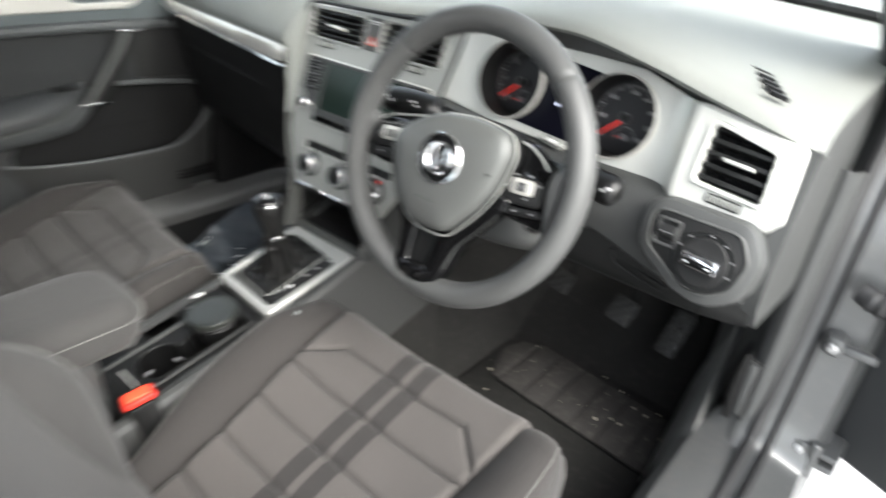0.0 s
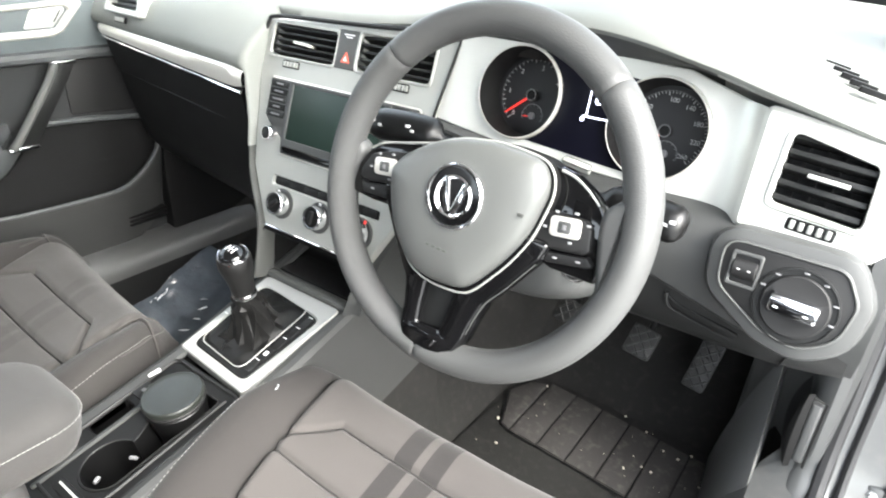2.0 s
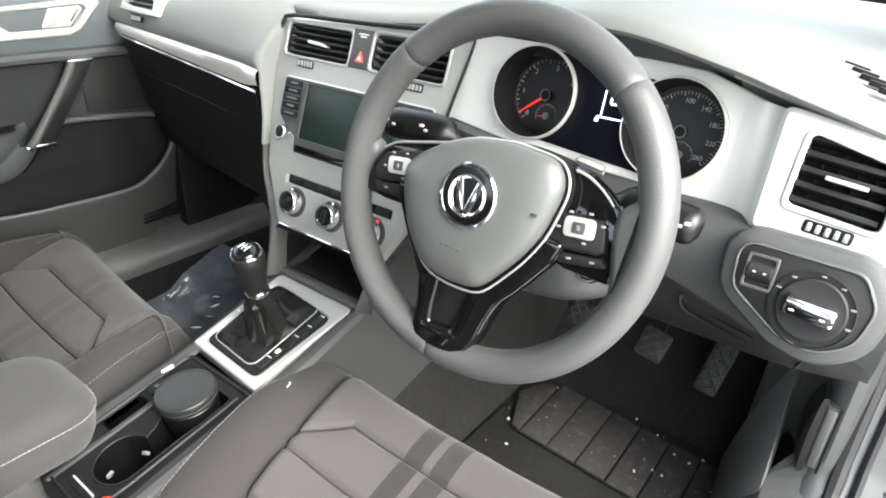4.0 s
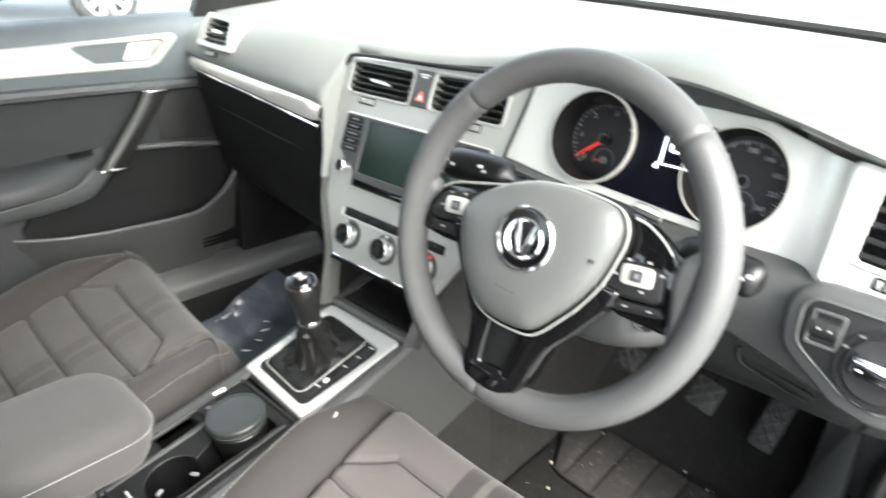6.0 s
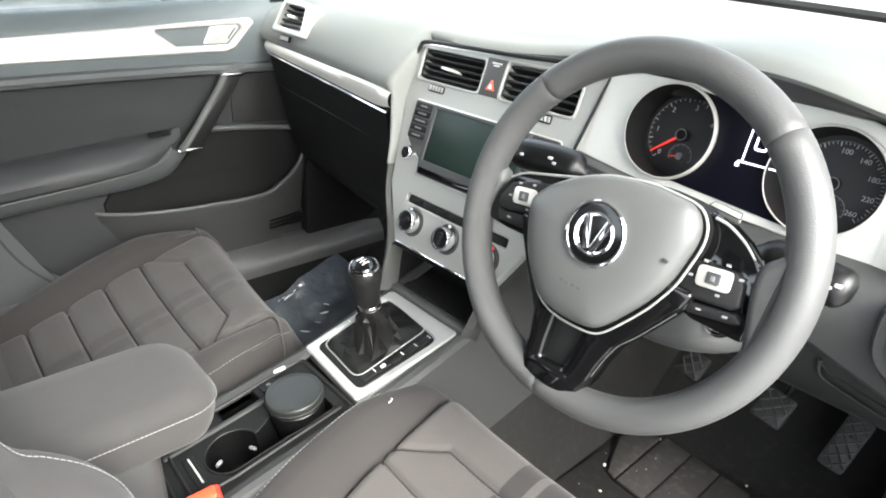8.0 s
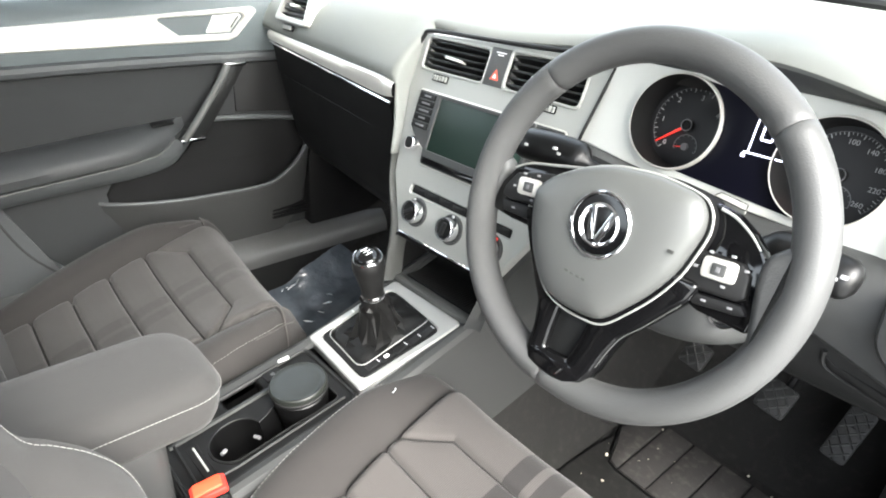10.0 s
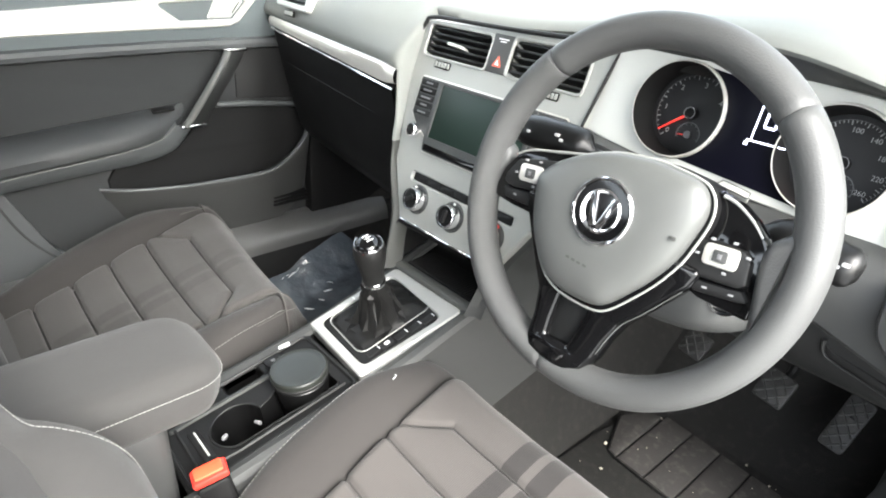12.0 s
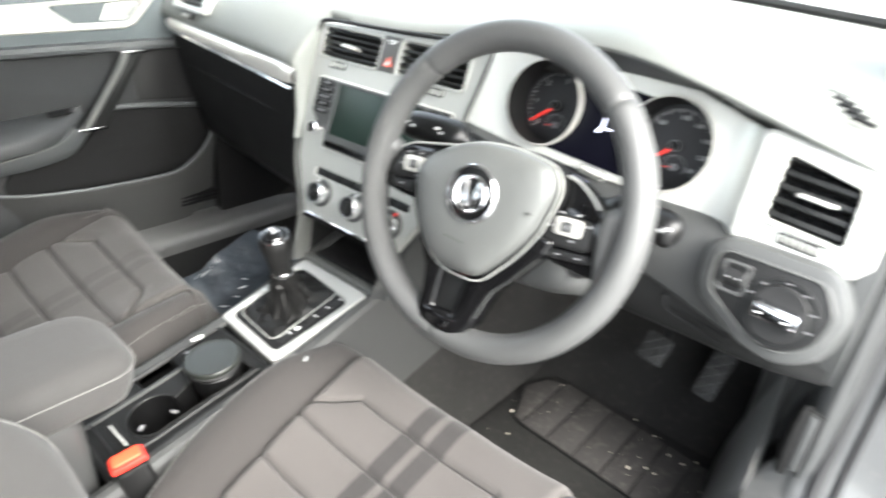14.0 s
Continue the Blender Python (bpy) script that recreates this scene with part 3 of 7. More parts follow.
    for s, nm in ((-1, "pillar_centre_passenger"), (1, "pillar_centre_driver")):
        bm = bmnew()
        shape = ((0.36, -0.20, -0.80), (0.50, -0.29, -0.76), (0.62, -0.345, -0.73), (0.78, -0.385, -0.70), (1.0, -0.42, -0.66), (1.38, -0.52, -0.62)) if s < 0 else ((0.36, -0.72, -1.0), (0.6, -0.76, -0.98), (1.0, -0.80, -0.96), (1.38, -0.84, -0.94))
        rings = []
        for z, ya, yb in shape:
            x = s * (0.712 - max(0, z - 0.98) * 0.22)
            rings.append([(x, ya, z), (x, yb, z), (x + s * 0.06, yb, z), (x + s * 0.06, ya, z)])
        rings_solid(bm, rings, Matrix.Identity(4))
        plain(nm, bm, DOOR_VINYL, "grey plastic centre pillar trim", "pillar", kind="structure")
    bm = bmnew()
    rows = []
    for i in range(13):
        x = -0.60 + 1.2 * i / 12
        rows.append([(x, y, 1.42 - 0.10 * x * x - 0.05 * ((y + 0.6) / 0.9) ** 2 + 0.02 * k) for k, y in ((0, 0.16), (0, -0.1), (0, -0.5), (0, -1.0), (0, -1.5))])
    sheet(bm, rows)
    geo = bmesh.ops.extrude_face_region(bm, geom=list(bm.faces))
    bmesh.ops.translate(bm, verts=[v for v in geo["geom"] if isinstance(v, bmesh.types.BMVert)], vec=(0, 0, 0.03))
    plain("ceiling", bm, HEADLINER, "pale cloth headliner under the car roof", "ceiling", kind="structure")
    # Unseen walls, added to keep light from the rear out of the cabin.
    bm = bmnew()
    block(bm, (-0.75, -1.95, 0.2), (0.75, -1.88, 1.22), 0.02)
    plain("wall_rear", bm, DOOR_LOW, "unseen dark wall added behind the rear seats to block light", "wall", kind="structure")
    for s, nm in ((-1, "wall_rear_passenger"), (1, "wall_rear_driver")):
        bm = bmnew()
        block(bm, (s * 0.70 - 0.03, -1.90, 0.2), (s * 0.70 + 0.03, -0.93, 1.36), 0.02)
        plain(nm, bm, DOOR_LOW, "unseen solid side wall added in place of rear windows", "wall", kind="structure")
    # windscreen
    w = thing("windscreen", (0, 0.9, 1.06), "clear curved windscreen glass with dark lower seal", "windscreen", kind="structure")
    bm = bmnew()
    rows = []
    for i in range(25):
        x = -0.68 + 1.36 * i / 24
        b = screen_base(x) + Vector((0, 0.012, 0.012))
        h = Vector((x * 0.86, 0.17 - 0.10 * x * x, 1.41 - 0.06 * x * x))
        rows.append([b + (h - b) * k / 8 for k in range(9)])
    sheet(bm, rows)
    geo = bmesh.ops.extrude_face_region(bm, geom=list(bm.faces))
    bmesh.ops.translate(bm, verts=[v for v in geo["geom"] if isinstance(v, bmesh.types.BMVert)], vec=(0, 0.003, 0.004))
    pane = part("pane", bm, glass, w, "clear glass")
    pane.visible_shadow = False
    bm = bmnew()
    tube(bm, [screen_base(-0.70 + 1.4 * i / 40) + Vector((0, 0.006, 0.008)) for i in range(41)], 0.013, 8)
    part("lower_seal", bm, DASH_LOW, w, "dark grey windscreen seal")
    # passenger window
    g = thing("window_passenger", (-0.715, -0.1, 0.99), "clear side window glass", "car window", kind="structure")
    bm = bmnew()
    rings_solid(bm, [[(-0.715 + o, -0.50, 0.97), (-0.715 + o, 0.28, 1.0), (-0.70 + o, 0.30, 1.12), (-0.64 + o, 0.10, 1.33), (-0.64 + o, -0.50, 1.36)] for o in (0, -0.004)], Matrix.Identity(4))
    pane = part("pane", bm, glass, g, "clear glass")
    pane.visible_shadow = False


def outside():
    bm = bmnew()
    rows = []
    for i in range(41):
        x = -60 + 120 * i / 40
        rows.append([(x, -60 + 120 * j / 40, -0.02 + 0.055 * max(0, -x - 1.5) * (1 if x > -9 else 0) + (0.41 if x <= -9 else 0)) for j in range(41)])
    sheet(bm, rows)
    plain("ground", bm, GROUND, "pale concrete yard, slightly sloping", "ground", kind="structure")
    b = thing("building", (0, 26, 0), "long white rendered building across the yard", "building", kind="structure")
    bm = bmnew()
    block(bm, (-30, 26, -0.1), (30, 27, 5.5), 0.05)
    part("wall", bm, RENDERED, b)
    bm = bmnew()
    block(bm, (-30.3, 25.7, 5.5), (30.3, 27.4, 5.8), 0.05)
    part("roof_edge", bm, GREY_LOW, b)
    for k in range(7):
        bm = bmnew()
        x = -24 + 8 * k
        block(bm, (x - 1.2, 25.93, 1.2), (x + 1.2, 26.02, 2.7), 0.02)
        part("window", bm, SCREEN, b, "dark glazed window")


def parked_car():
    c = thing("parked_car", (-6.2, 0.9, 0.24), "pale blue hatchback with silver alloy wheels, parked in the yard", "car")
    # outline along y, wheels below
    side = [(-2.05, 0.45), (-2.05, 0.85), (-1.75, 1.0), (-1.1, 1.42), (0.2, 1.47), (0.95, 1.02), (1.9, 0.88), (2.05, 0.62), (2.02, 0.40), (1.72, 0.36), (1.62, 0.62), (1.30, 0.70), (0.98, 0.62), (0.88, 0.32), (-0.92, 0.32), (-1.02, 0.62), (-1.34, 0.70), (-1.66, 0.62), (-1.76, 0.38)]
    pts = rounded(side, 0.08, 4)
    m = face_frame((-6.2, 0.9, 0.24), (0, 0, 1), (0, 1, 0))
    bm = bmnew()
    up = lambda ring, w: [(*p, w) for p in ring]  # noqa: E731
    rings_solid(bm, [up(pts, -1.7), up(pts, -0.06), up(shrink(pts, 0.02), -0.015), up(shrink(pts, 0.07), 0.0)], m)
    part("body", bm, BLUE_PAINT, c, "pale blue painted body")
    for u0, u1 in ((-1.15, -0.5), (-0.45, 0.55)):
        bm = bmnew()
        slab(bm, rounded([(u0, 0.98), (u1, 0.98), (min(u1, 0.30), 1.38), (u0 + 0.12, 1.36)], 0.05), -0.02, 0.006, m, 0.004)
        part("window", bm, SCREEN, c, "dark side glass")
    for u in (-1.34, 1.30):
        wm = m @ pose(u, 0.32, -0.06)
        bm = bmnew()
        lathe(bm, [(0.20, -0.16), (0.30, -0.15), (0.325, -0.10), (0.325, 0.0), (0.30, 0.03), (0.235, 0.035), (0.215, 0.0), (0.20, -0.05)], wm, 40)
        wheel = part("wheel", bm, TYRE, c, "black tyre on alloy wheel")
        bm = bmnew()
        lathe(bm, [(0.235, 0.0), (0.232, 0.025), (0.215, 0.02), (0.205, -0.03)], wm, 40, False)
        lathe(bm, [(0.05, -0.03), (0.055, 0.02), (0.03, 0.03)], wm, 20)
        for k in range(10):
            a = 2 * math.pi * k / 10
            sm = wm @ pose(0, 0, 0, 0, 0, math.degrees(a))
            slab(bm, [(0.04, -0.016), (0.212, -0.024), (0.212, 0.024), (0.04, 0.016)], -0.03, 0.018, sm, 0.006)
        part("rim", bm, ALLOY, wheel, "silver multi-spoke alloy rim")


# ---- dashboard ----
def vent_slats(parent, m, u0, u1, v0, v1, n, deep=0.035, thick=0.0016):
    """Dark box with separate slats inside an opening."""
    bm = bmnew()
    base = rect(u0 - 0.002, v0 - 0.002, u1 + 0.002, v1 + 0.002, 0.006)
    up = lambda w: [(*p, w) for p in base]  # noqa: E731
    rings_solid(bm, [up(-0.002), up(-deep)], m, False, True)
    vent = part("vent", bm, BLACK, parent, "black air vent")
    for k in range(n):
        v = v0 + (v1 - v0) * (k + 0.5) / n
        bm = bmnew()
        sm = m @ pose(0, v, -0.012, -14, 0, 0)
        slab(bm, [(u0, -thick), (u1, -thick), (u1, thick), (u0, thick)], -0.012, 0.009, sm, 0.0015)
        part("slat", bm, DASH_LOW if thick < 0.002 else KNEE_LOW, vent)
    for k in range(4):
        u = u0 + (u1 - u0) * (k + 1) / 5
        bm = bmnew()
        slab(bm, [(u - 0.001, v0), (u + 0.001, v0), (u + 0.001, v1), (u - 0.001, v1)], -0.034, -0.024, m, 0.0005)
        part("fin", bm, BLACK, vent)
    return vent


def thumbwheel(parent, m, u0, u1, v):
    bm = bmnew()
    slab(bm, rect(u0, v - 0.006, u1, v + 0.006, 0.003), -0.004, 0.0008, m, 0.0005)
    w = part("thumbwheel_slot", bm, BLACK, parent, "black thumbwheel slot")
    for k in range(5):
        u = u0 + (u1 - u0) * (k + 0.7) / 5.4
        bm = bmnew()
        slab(bm, rect(u - 0.0022, v - 0.0042, u + 0.0022, v + 0.0042, 0.001), 0.0, 0.0026, m, 0.0008)
        part("ridge", bm, FASCIA, w)


def dashboard():
    t = thing("dashboard", (0, 0.35, 0.6), "grey soft-plastic dashboard with silver trim and air vents", "dashboard")
    # one soft skin: passenger face, corner beside the centre stack, top
    edge = smooth_line([(-0.1760, 0.2440, 0.998), (-0.1765, 0.2350, 0.9925), (-0.1775, 0.2170, 0.976), (-0.1785, 0.1965, 0.957), (-0.1795, 0.1790, 0.938), (-0.1790, 0.1745, 0.905), (-0.169, 0.166, 0.84), (-0.151, 0.142, 0.765), (-0.116, 0.120, 0.70), (-0.102, 0.103, 0.655), (-0.097, 0.085, 0.607)], 6)
    back = smooth_line([(-0.170, 0.2570, 0.998), (-0.1720, 0.2560, 0.9925), (-0.1735, 0.246, 0.976), (-0.174, 0.236, 0.957), (-0.175, 0.228, 0.938), (-0.176, 0.212, 0.905), (-0.166, 0.188, 0.84), (-0.150, 0.160, 0.765), (-0.106, 0.134, 0.695), (-0.096, 0.118, 0.65), (-0.086, 0.105, 0.604)], 6)

    def along(line, z):
        for p, q in zip(line, line[1:]):
            if q.z <= z <= p.z:
                return p + (q - p) * ((p.z - z) / max(1e-9, p.z - q.z))
        return line[0].copy() if z > line[0].z else line[-1].copy()

    def turned(s_, c, e):
        """From the passenger face s_ round the corner c and back to the stack e."""
        p1, p2 = c + (s_ - c).normalized() * min(0.013, (s_ - c).length * 0.8), c + (e - c).normalized() * min(0.013, (e - c).length * 0.6)
        bend = [p1 * (1 - k) ** 2 + c * (2 * k * (1 - k)) + p2 * k * k for k in (0.0, 0.2, 0.4, 0.6, 0.8, 1.0)]
        return bend + [p2 + (e - p2) * 0.5, e]

    def face(x):
        k = min(1.0, (x + 0.705) / 0.525)
        bow = 0.045 * ((max(x, -0.42) + 0.42) / 0.246) ** 2
        crest = lerp_table(CREST, x)[0]
        zt, y0 = 0.941 - 0.021 * k, 0.205 - 0.03 * k
        low = [Vector((x, y0 + 0.03, zt - 0.012)), Vector((x, y0 + 0.002, zt - 0.004)), Vector((x, y0 - 0.002, zt + 0.004))]
        for f, dy, share in ((0.18, 0.001, 0.10), (0.36, 0.008, 0.35), (0.54, 0.018, 0.60), (0.70, 0.032, 0.75)):
            low.append(Vector((x, y0 + dy + bow * share, zt + (crest - zt) * f)))
        near = min(1.0, max(0.0, (x + 0.25) / 0.076))
        near = near * near * (3 - 2 * near)
        lip = lerp_table(LIP, x)[0] if x > -0.18 else 0.252
        high = []
        for dz, dy, share, over in ((-0.018, 0.049, 0.70, 0.003), (-0.011, 0.062, 0.55, 0.014), (-0.004, 0.082, 0.30, 0.040)):
            y = min(0.292, y0 + dy + bow * share)
            high.append(Vector((x, y + (lip + over - y) * near, crest + dz)))
        for y in (0.30, 0.36, 0.45, 0.6, 0.8):
            high.append(Vector((x, y, dash_top_height(x, y) + 0.0035)))
        high.append(screen_base(x))
        return low, high

    bm = bmnew()
    west = [-0.705 + 0.485 * i / 24 for i in range(24)] + [-0.22, -0.212, -0.206]
    columns = [face(x) for x in west]
    corner = []
    for n in range(7):
        s_ = columns[-1][0][n]
        corner.append(turned(s_, along(edge, s_.z), along(back, s_.z)))
    sheet(bm, [[col[0][n] for col in columns] + corner[n] for n in range(7)])
    # the corner goes on down to the console
    rows = []
    for q in range(34):
        z = columns[-1][0][0].z - (columns[-1][0][0].z - 0.800) * q / 33
        c, e = along(edge, z), along(back, z)
        fade = min(1.0, q / 4)
        s_ = columns[-1][0][0] + (c + Vector((-0.011, 0.012, 0)) - columns[-1][0][0]) * fade
        s_.z = z
        rows.append([s_ + Vector((-0.004 * fade, 0.02 + 0.25 * fade, 0)), *turned(s_, c, e), e + Vector((0, 0.02, 0))])
    sheet(bm, rows)
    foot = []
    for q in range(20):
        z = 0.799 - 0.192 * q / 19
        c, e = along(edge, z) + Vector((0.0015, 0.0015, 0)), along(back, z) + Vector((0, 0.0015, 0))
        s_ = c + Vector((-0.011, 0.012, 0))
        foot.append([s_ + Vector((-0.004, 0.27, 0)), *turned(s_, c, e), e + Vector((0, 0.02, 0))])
    bend_x = [-0.206 + 0.031 * (k + 1) / 8 for k in range(8)]
    east = [-0.172 + 0.882 * i / 60 for i in range(61)]
    tops = columns + [face(x) for x in bend_x]
    over = [col[1] for col in tops] + [face(x)[1] for x in east]
    sheet(bm, over)
    # join of face and top
    sheet(bm, [[col[0][6] for col in columns] + corner[6], [col[1][0] for col in tops]])
    # rolled lip over the vents and the dials
    rows = [[corner[6][-1], corner[6][-1], corner[6][-1], tops[-1][1][0]]]
    for x in east:
        crest, lip = lerp_table(CREST, x)[0], lerp_table(LIP, x)[0]
        f = min(1.0, (x + 0.172) / 0.07)
        f = f * f * (3 - 2 * f)
        g = 0.85 + 0.15 * f
        rows.append([(x, lip + 0.022 + 0.013 * f, crest - 0.018 - 0.018 * g), (x, lip + 0.005 - 0.001 * f, crest - 0.018 - 0.013 * g), (x, lip + 0.003 - 0.004 * f, crest - 0.018 - 0.008 * g), (x, lip + 0.003, crest - 0.018)])
    sheet(bm, rows)
    bmesh.ops.remove_doubles(bm, verts=bm.verts, dist=0.0002)
    bmesh.ops.recalc_face_normals(bm, faces=bm.faces)
    part("upper_panel", bm, DASH, t, "grey soft dash skin", sharp=1.0)
    # Same soft skin below the notch, darkened in colour to show its shade.
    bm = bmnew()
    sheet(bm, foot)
    part("centre_frame", bm, CHEEK, t, "grey frame beside the climate controls, shade in its colour")
    # hood lining over the dials
    bm = bmnew()
    rows = []
    for i in range(41):
        x = 0.185 + 0.51 * i / 40
        crest, lip = lerp_table(CREST, x)[0], lerp_table(LIP, x)[0]
        rows.append([(x, lip + 0.004, crest - 0.028), (x, lip + 0.016, crest - 0.036), (x, 0.5 * (lip + 0.252), 0.5 * (crest - 0.034 + min(crest - 0.040, 1.004))), (x, 0.247, min(crest - 0.042, 1.002)), (x, 0.262, min(crest - 0.06, 0.985))])
    sheet(bm, rows[:27])
    part("hood_lining", bm, ROLL, t, "dark hood lining over the dials")
    bm = bmnew()
    sheet(bm, rows[26:])
    part("hood_lining", bm, FASCIA, t, "satin grey lining beside the dials")
    # the frame's other side, towards the driver
    edge2 = [Vector((-p.x + 0.008, p.y + 0.03, p.z)) for p in edge]
    back2 = [Vector((-p.x + 0.006, p.y, p.z)) for p in back]
    # Darker plastic than the left side: its shadow is put into the colour.
    bm = bmnew()
    sheet(bm, [[(b.x, b.y + 0.02, b.z), b, a, a + Vector((0.012, 0.002, 0)), a + Vector((0.022, 0.04, 0)), a + Vector((0.024, 0.30, 0))] for a, b in list(zip(edge2, back2))[34:]])
    part("centre_frame", bm, ROLL, t, "frame beside the centre stack, dark grey for its shadow")
    # trim strip with a bright lower edge
    bm = bmnew()
    rows = []
    for i in range(25):
        k = i / 24
        x = -0.668 + 0.4865 * k
        y = 0.203 - 0.029 * k
        zt, zb = 0.938 - 0.018 * k, 0.914 - 0.032 * k
        d = 0.004 if i in (0, 24) else 0.0
        pinch = 0.005 if i == 24 else 0.001 if i == 23 else 0.0
        zt, zb = zt - pinch, zb + pinch
        rows.append([(x, y + 0.02, zt), (x, y + d, zt - 0.002), (x, y - 0.004 + d, zt - 0.006), (x, y - 0.006 + d, (zt + zb) / 2), (x, y - 0.004 + d, zb + 0.004), (x, y + 0.012, zb)])
    sheet(bm, rows)
    strip = part("trim_strip", bm, BRIGHT_SILVER, t, "brushed silver trim strip")
    bm = bmnew()
    tube(bm, [(-0.665 + 0.4815 * i / 24, 0.199 - 0.029 * i / 24, 0.9135 - 0.0325 * i / 24) for i in range(25)], 0.0022, 8)
    part("bright_edge", bm, CHROME, strip, "chrome edge")
    # glove box
    bm = bmnew()
    prof = [(0.012, 0.012), (-0.002, -0.002), (0.004, -0.03), (0.020, -0.10), (0.036, -0.165), (0.05, -0.215), (0.075, -0.25), (0.12, -0.27), (0.35, -0.28)]
    rows = []
    for i in range(13):
        k = i / 12
        x = -0.645 + 0.460 * k
        rows.append([(x, 0.203 - 0.029 * k + dy, 0.912 - 0.032 * k + dz) for dy, dz in prof])
    sheet(bm, rows)
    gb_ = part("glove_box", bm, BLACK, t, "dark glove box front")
    bm = bmnew()
    tube(bm, [(-0.62 + 0.40 * k / 10, 0.2125 - 0.025 * (k + 1) / 12, 0.845 - 0.027 * k / 10) for k in range(11)], 0.0014, 6)
    part("lid_gap", bm, BLACK, gb_)
    bm = bmnew()
    m = face_frame((-0.335, 0.2135, 0.80), (0, 0.2, 1))
    slab(bm, rect(-0.018, -0.005, 0.018, 0.005, 0.003), -0.004, 0.003, m)
    part("latch", bm, GREY_LOW, gb_, "small grey latch")
    # corner vent by the passenger door
    m = face_frame((-0.545, 0.205, 0.996), (0, 0.34, 1), (1, -0.05, 0))
    bm = bmnew()
    outer = rounded([(-0.07, -0.034), (0.066, -0.036), (0.066, 0.030), (-0.036, 0.034)], 0.008)
    inner = rounded([(-0.058, -0.024), (0.056, -0.026), (0.056, 0.020), (-0.030, 0.024)], 0.006)
    holed(bm, outer, [inner], -0.03, 0.006, m, 0.002)
    bez = part("vent_bezel", bm, SILVER, t, "silver vent frame")
    v = vent_slats(bez, m, -0.056, 0.056, -0.025, 0.024, 5)
    bm = bmnew()
    slab(bm, rect(-0.012, -0.004, 0.016, 0.002, 0.002), -0.012, 0.006, m, 0.001)
    part("adjuster", bm, BRIGHT_SILVER, bez, "silver adjuster tab")
    thumbwheel(bez, m @ pose(-0.01, -0.045, 0.0), -0.02, 0.02, 0.0)
    # demister grille on the top panel beside the driver's pillar
    for k in range(5):
        x = 0.607 + 0.0095 * k
        y = 0.290 - 0.0155 * k
        bm = bmnew()
        m = face_frame((x, y, dash_top_height(x, y) + 0.0028), (-0.1, 1, 0.02), (1, 0.1, -0.25))
        slab(bm, rect(-0.012, -0.0030, 0.012, 0.0030, 0.002), -0.004, 0.0006, m, 0.0004)
        part("demister_slot", bm, BLACK, t, "black demister slot")
    # knee panel under the dials
    bm = bmnew()
    rows = []
    for i in range(27):
        x = 0.175 + 0.525 * i / 26
        s = 0.02 * max(0.0, (x - 0.60) / 0.10) ** 2
        drop = 0.030 * min(1.0, max(0.0, (x - 0.50) / 0.10))
        rows.append([(x, y + s, z) for y, z in ((0.235, 0.880), (0.195, 0.879), (0.176, 0.874), (0.163, 0.862), (0.154, 0.845), (0.151, 0.83 - 0.4 * drop), (0.1525, 0.812 - drop), (0.158, 0.806 - drop), (0.172, 0.803 - drop))])
    sheet(bm, rows)
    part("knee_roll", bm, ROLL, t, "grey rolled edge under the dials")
    # Lower half of the knee panel; its darker colour carries the shade.
    bm = bmnew()
    rows = []
    for i in range(27):
        x = 0.175 + 0.525 * i / 26
        s = 0.02 * max(0.0, (x - 0.60) / 0.10) ** 2
        rows.append([(x, y + s, z) for y, z in ((0.170, 0.83), (0.158, 0.815), (0.158, 0.79), (0.161, 0.765), (0.169, 0.748), (0.180, 0.737), (0.195, 0.730), (0.24, 0.722), (0.42, 0.70))])
    sheet(bm, rows)
    knee = part("knee_panel", bm, KNEE_LOW, t, "dark grey lower panel under the column, darkened for shade")
    bm = bmnew()
    m = face_frame((0.566, 0.1600, 0.772), (0, -0.18, 1), (1, 0, -0.16))
    slab(bm, rounded([(-0.040, 0.012), (-0.033, -0.004), (0.036, -0.006), (0.040, 0.0025), (0.030, 0.004), (-0.028, 0.0055)], 0.003), -0.006, 0.0012, m)
    part("pull_recess", bm, BLACK, knee, "dark pull recess")
    bm = bmnew()
    tube(bm, smooth_line([at(m, u, v, 0.0015) for u, v in ((-0.0405, 0.0150), (-0.0385, 0.0055), (-0.033, -0.0025), (-0.018, -0.0055), (0.034, -0.0075))], 6), lambda q: 0.0026 - 0.0018 * q, 8)
    part("recess_lip", bm, KNEE_LOW, knee, "dark lip of the recess")
    bm = bmnew()
    tube(bm, smooth_line([(0.648, 0.160, 0.795), (0.652, 0.163, 0.768), (0.645, 0.178, 0.738)], 5), 0.0012, 6)
    part("panel_gap", bm, BLACK, knee)
    # end face beside the open door
    bm = bmnew()
    prof = [(0.21, 0.965), (0.20, 0.93), (0.185, 0.88), (0.165, 0.84), (0.170, 0.78), (0.20, 0.74), (0.42, 0.70), (0.62, 0.72), (0.72, 0.98), (0.45, 1.0), (0.26, 0.985)]
    rings_solid(bm, [[(x, y, z) for y, z in prof] for x in (0.69, 0.702, 0.708)], Matrix.Identity(4))
    part("end_panel", bm, GREY_LOW, t, "grey end panel")
    # outer vent panel
    bm = bmnew()
    holed(bm, rounded([(-0.063, -0.058), (0.056, -0.062), (0.070, -0.045), (0.066, 0.040), (-0.063, 0.062)], 0.010), [rounded([(-0.037, -0.027), (0.043, -0.035), (0.041, 0.024), (-0.034, 0.042)], 0.007)], -0.03, 0.0, RVT, 0.005)
    vp = part("vent_panel", bm, SILVER, t, "satin silver outer vent panel")
    bm = bmnew()
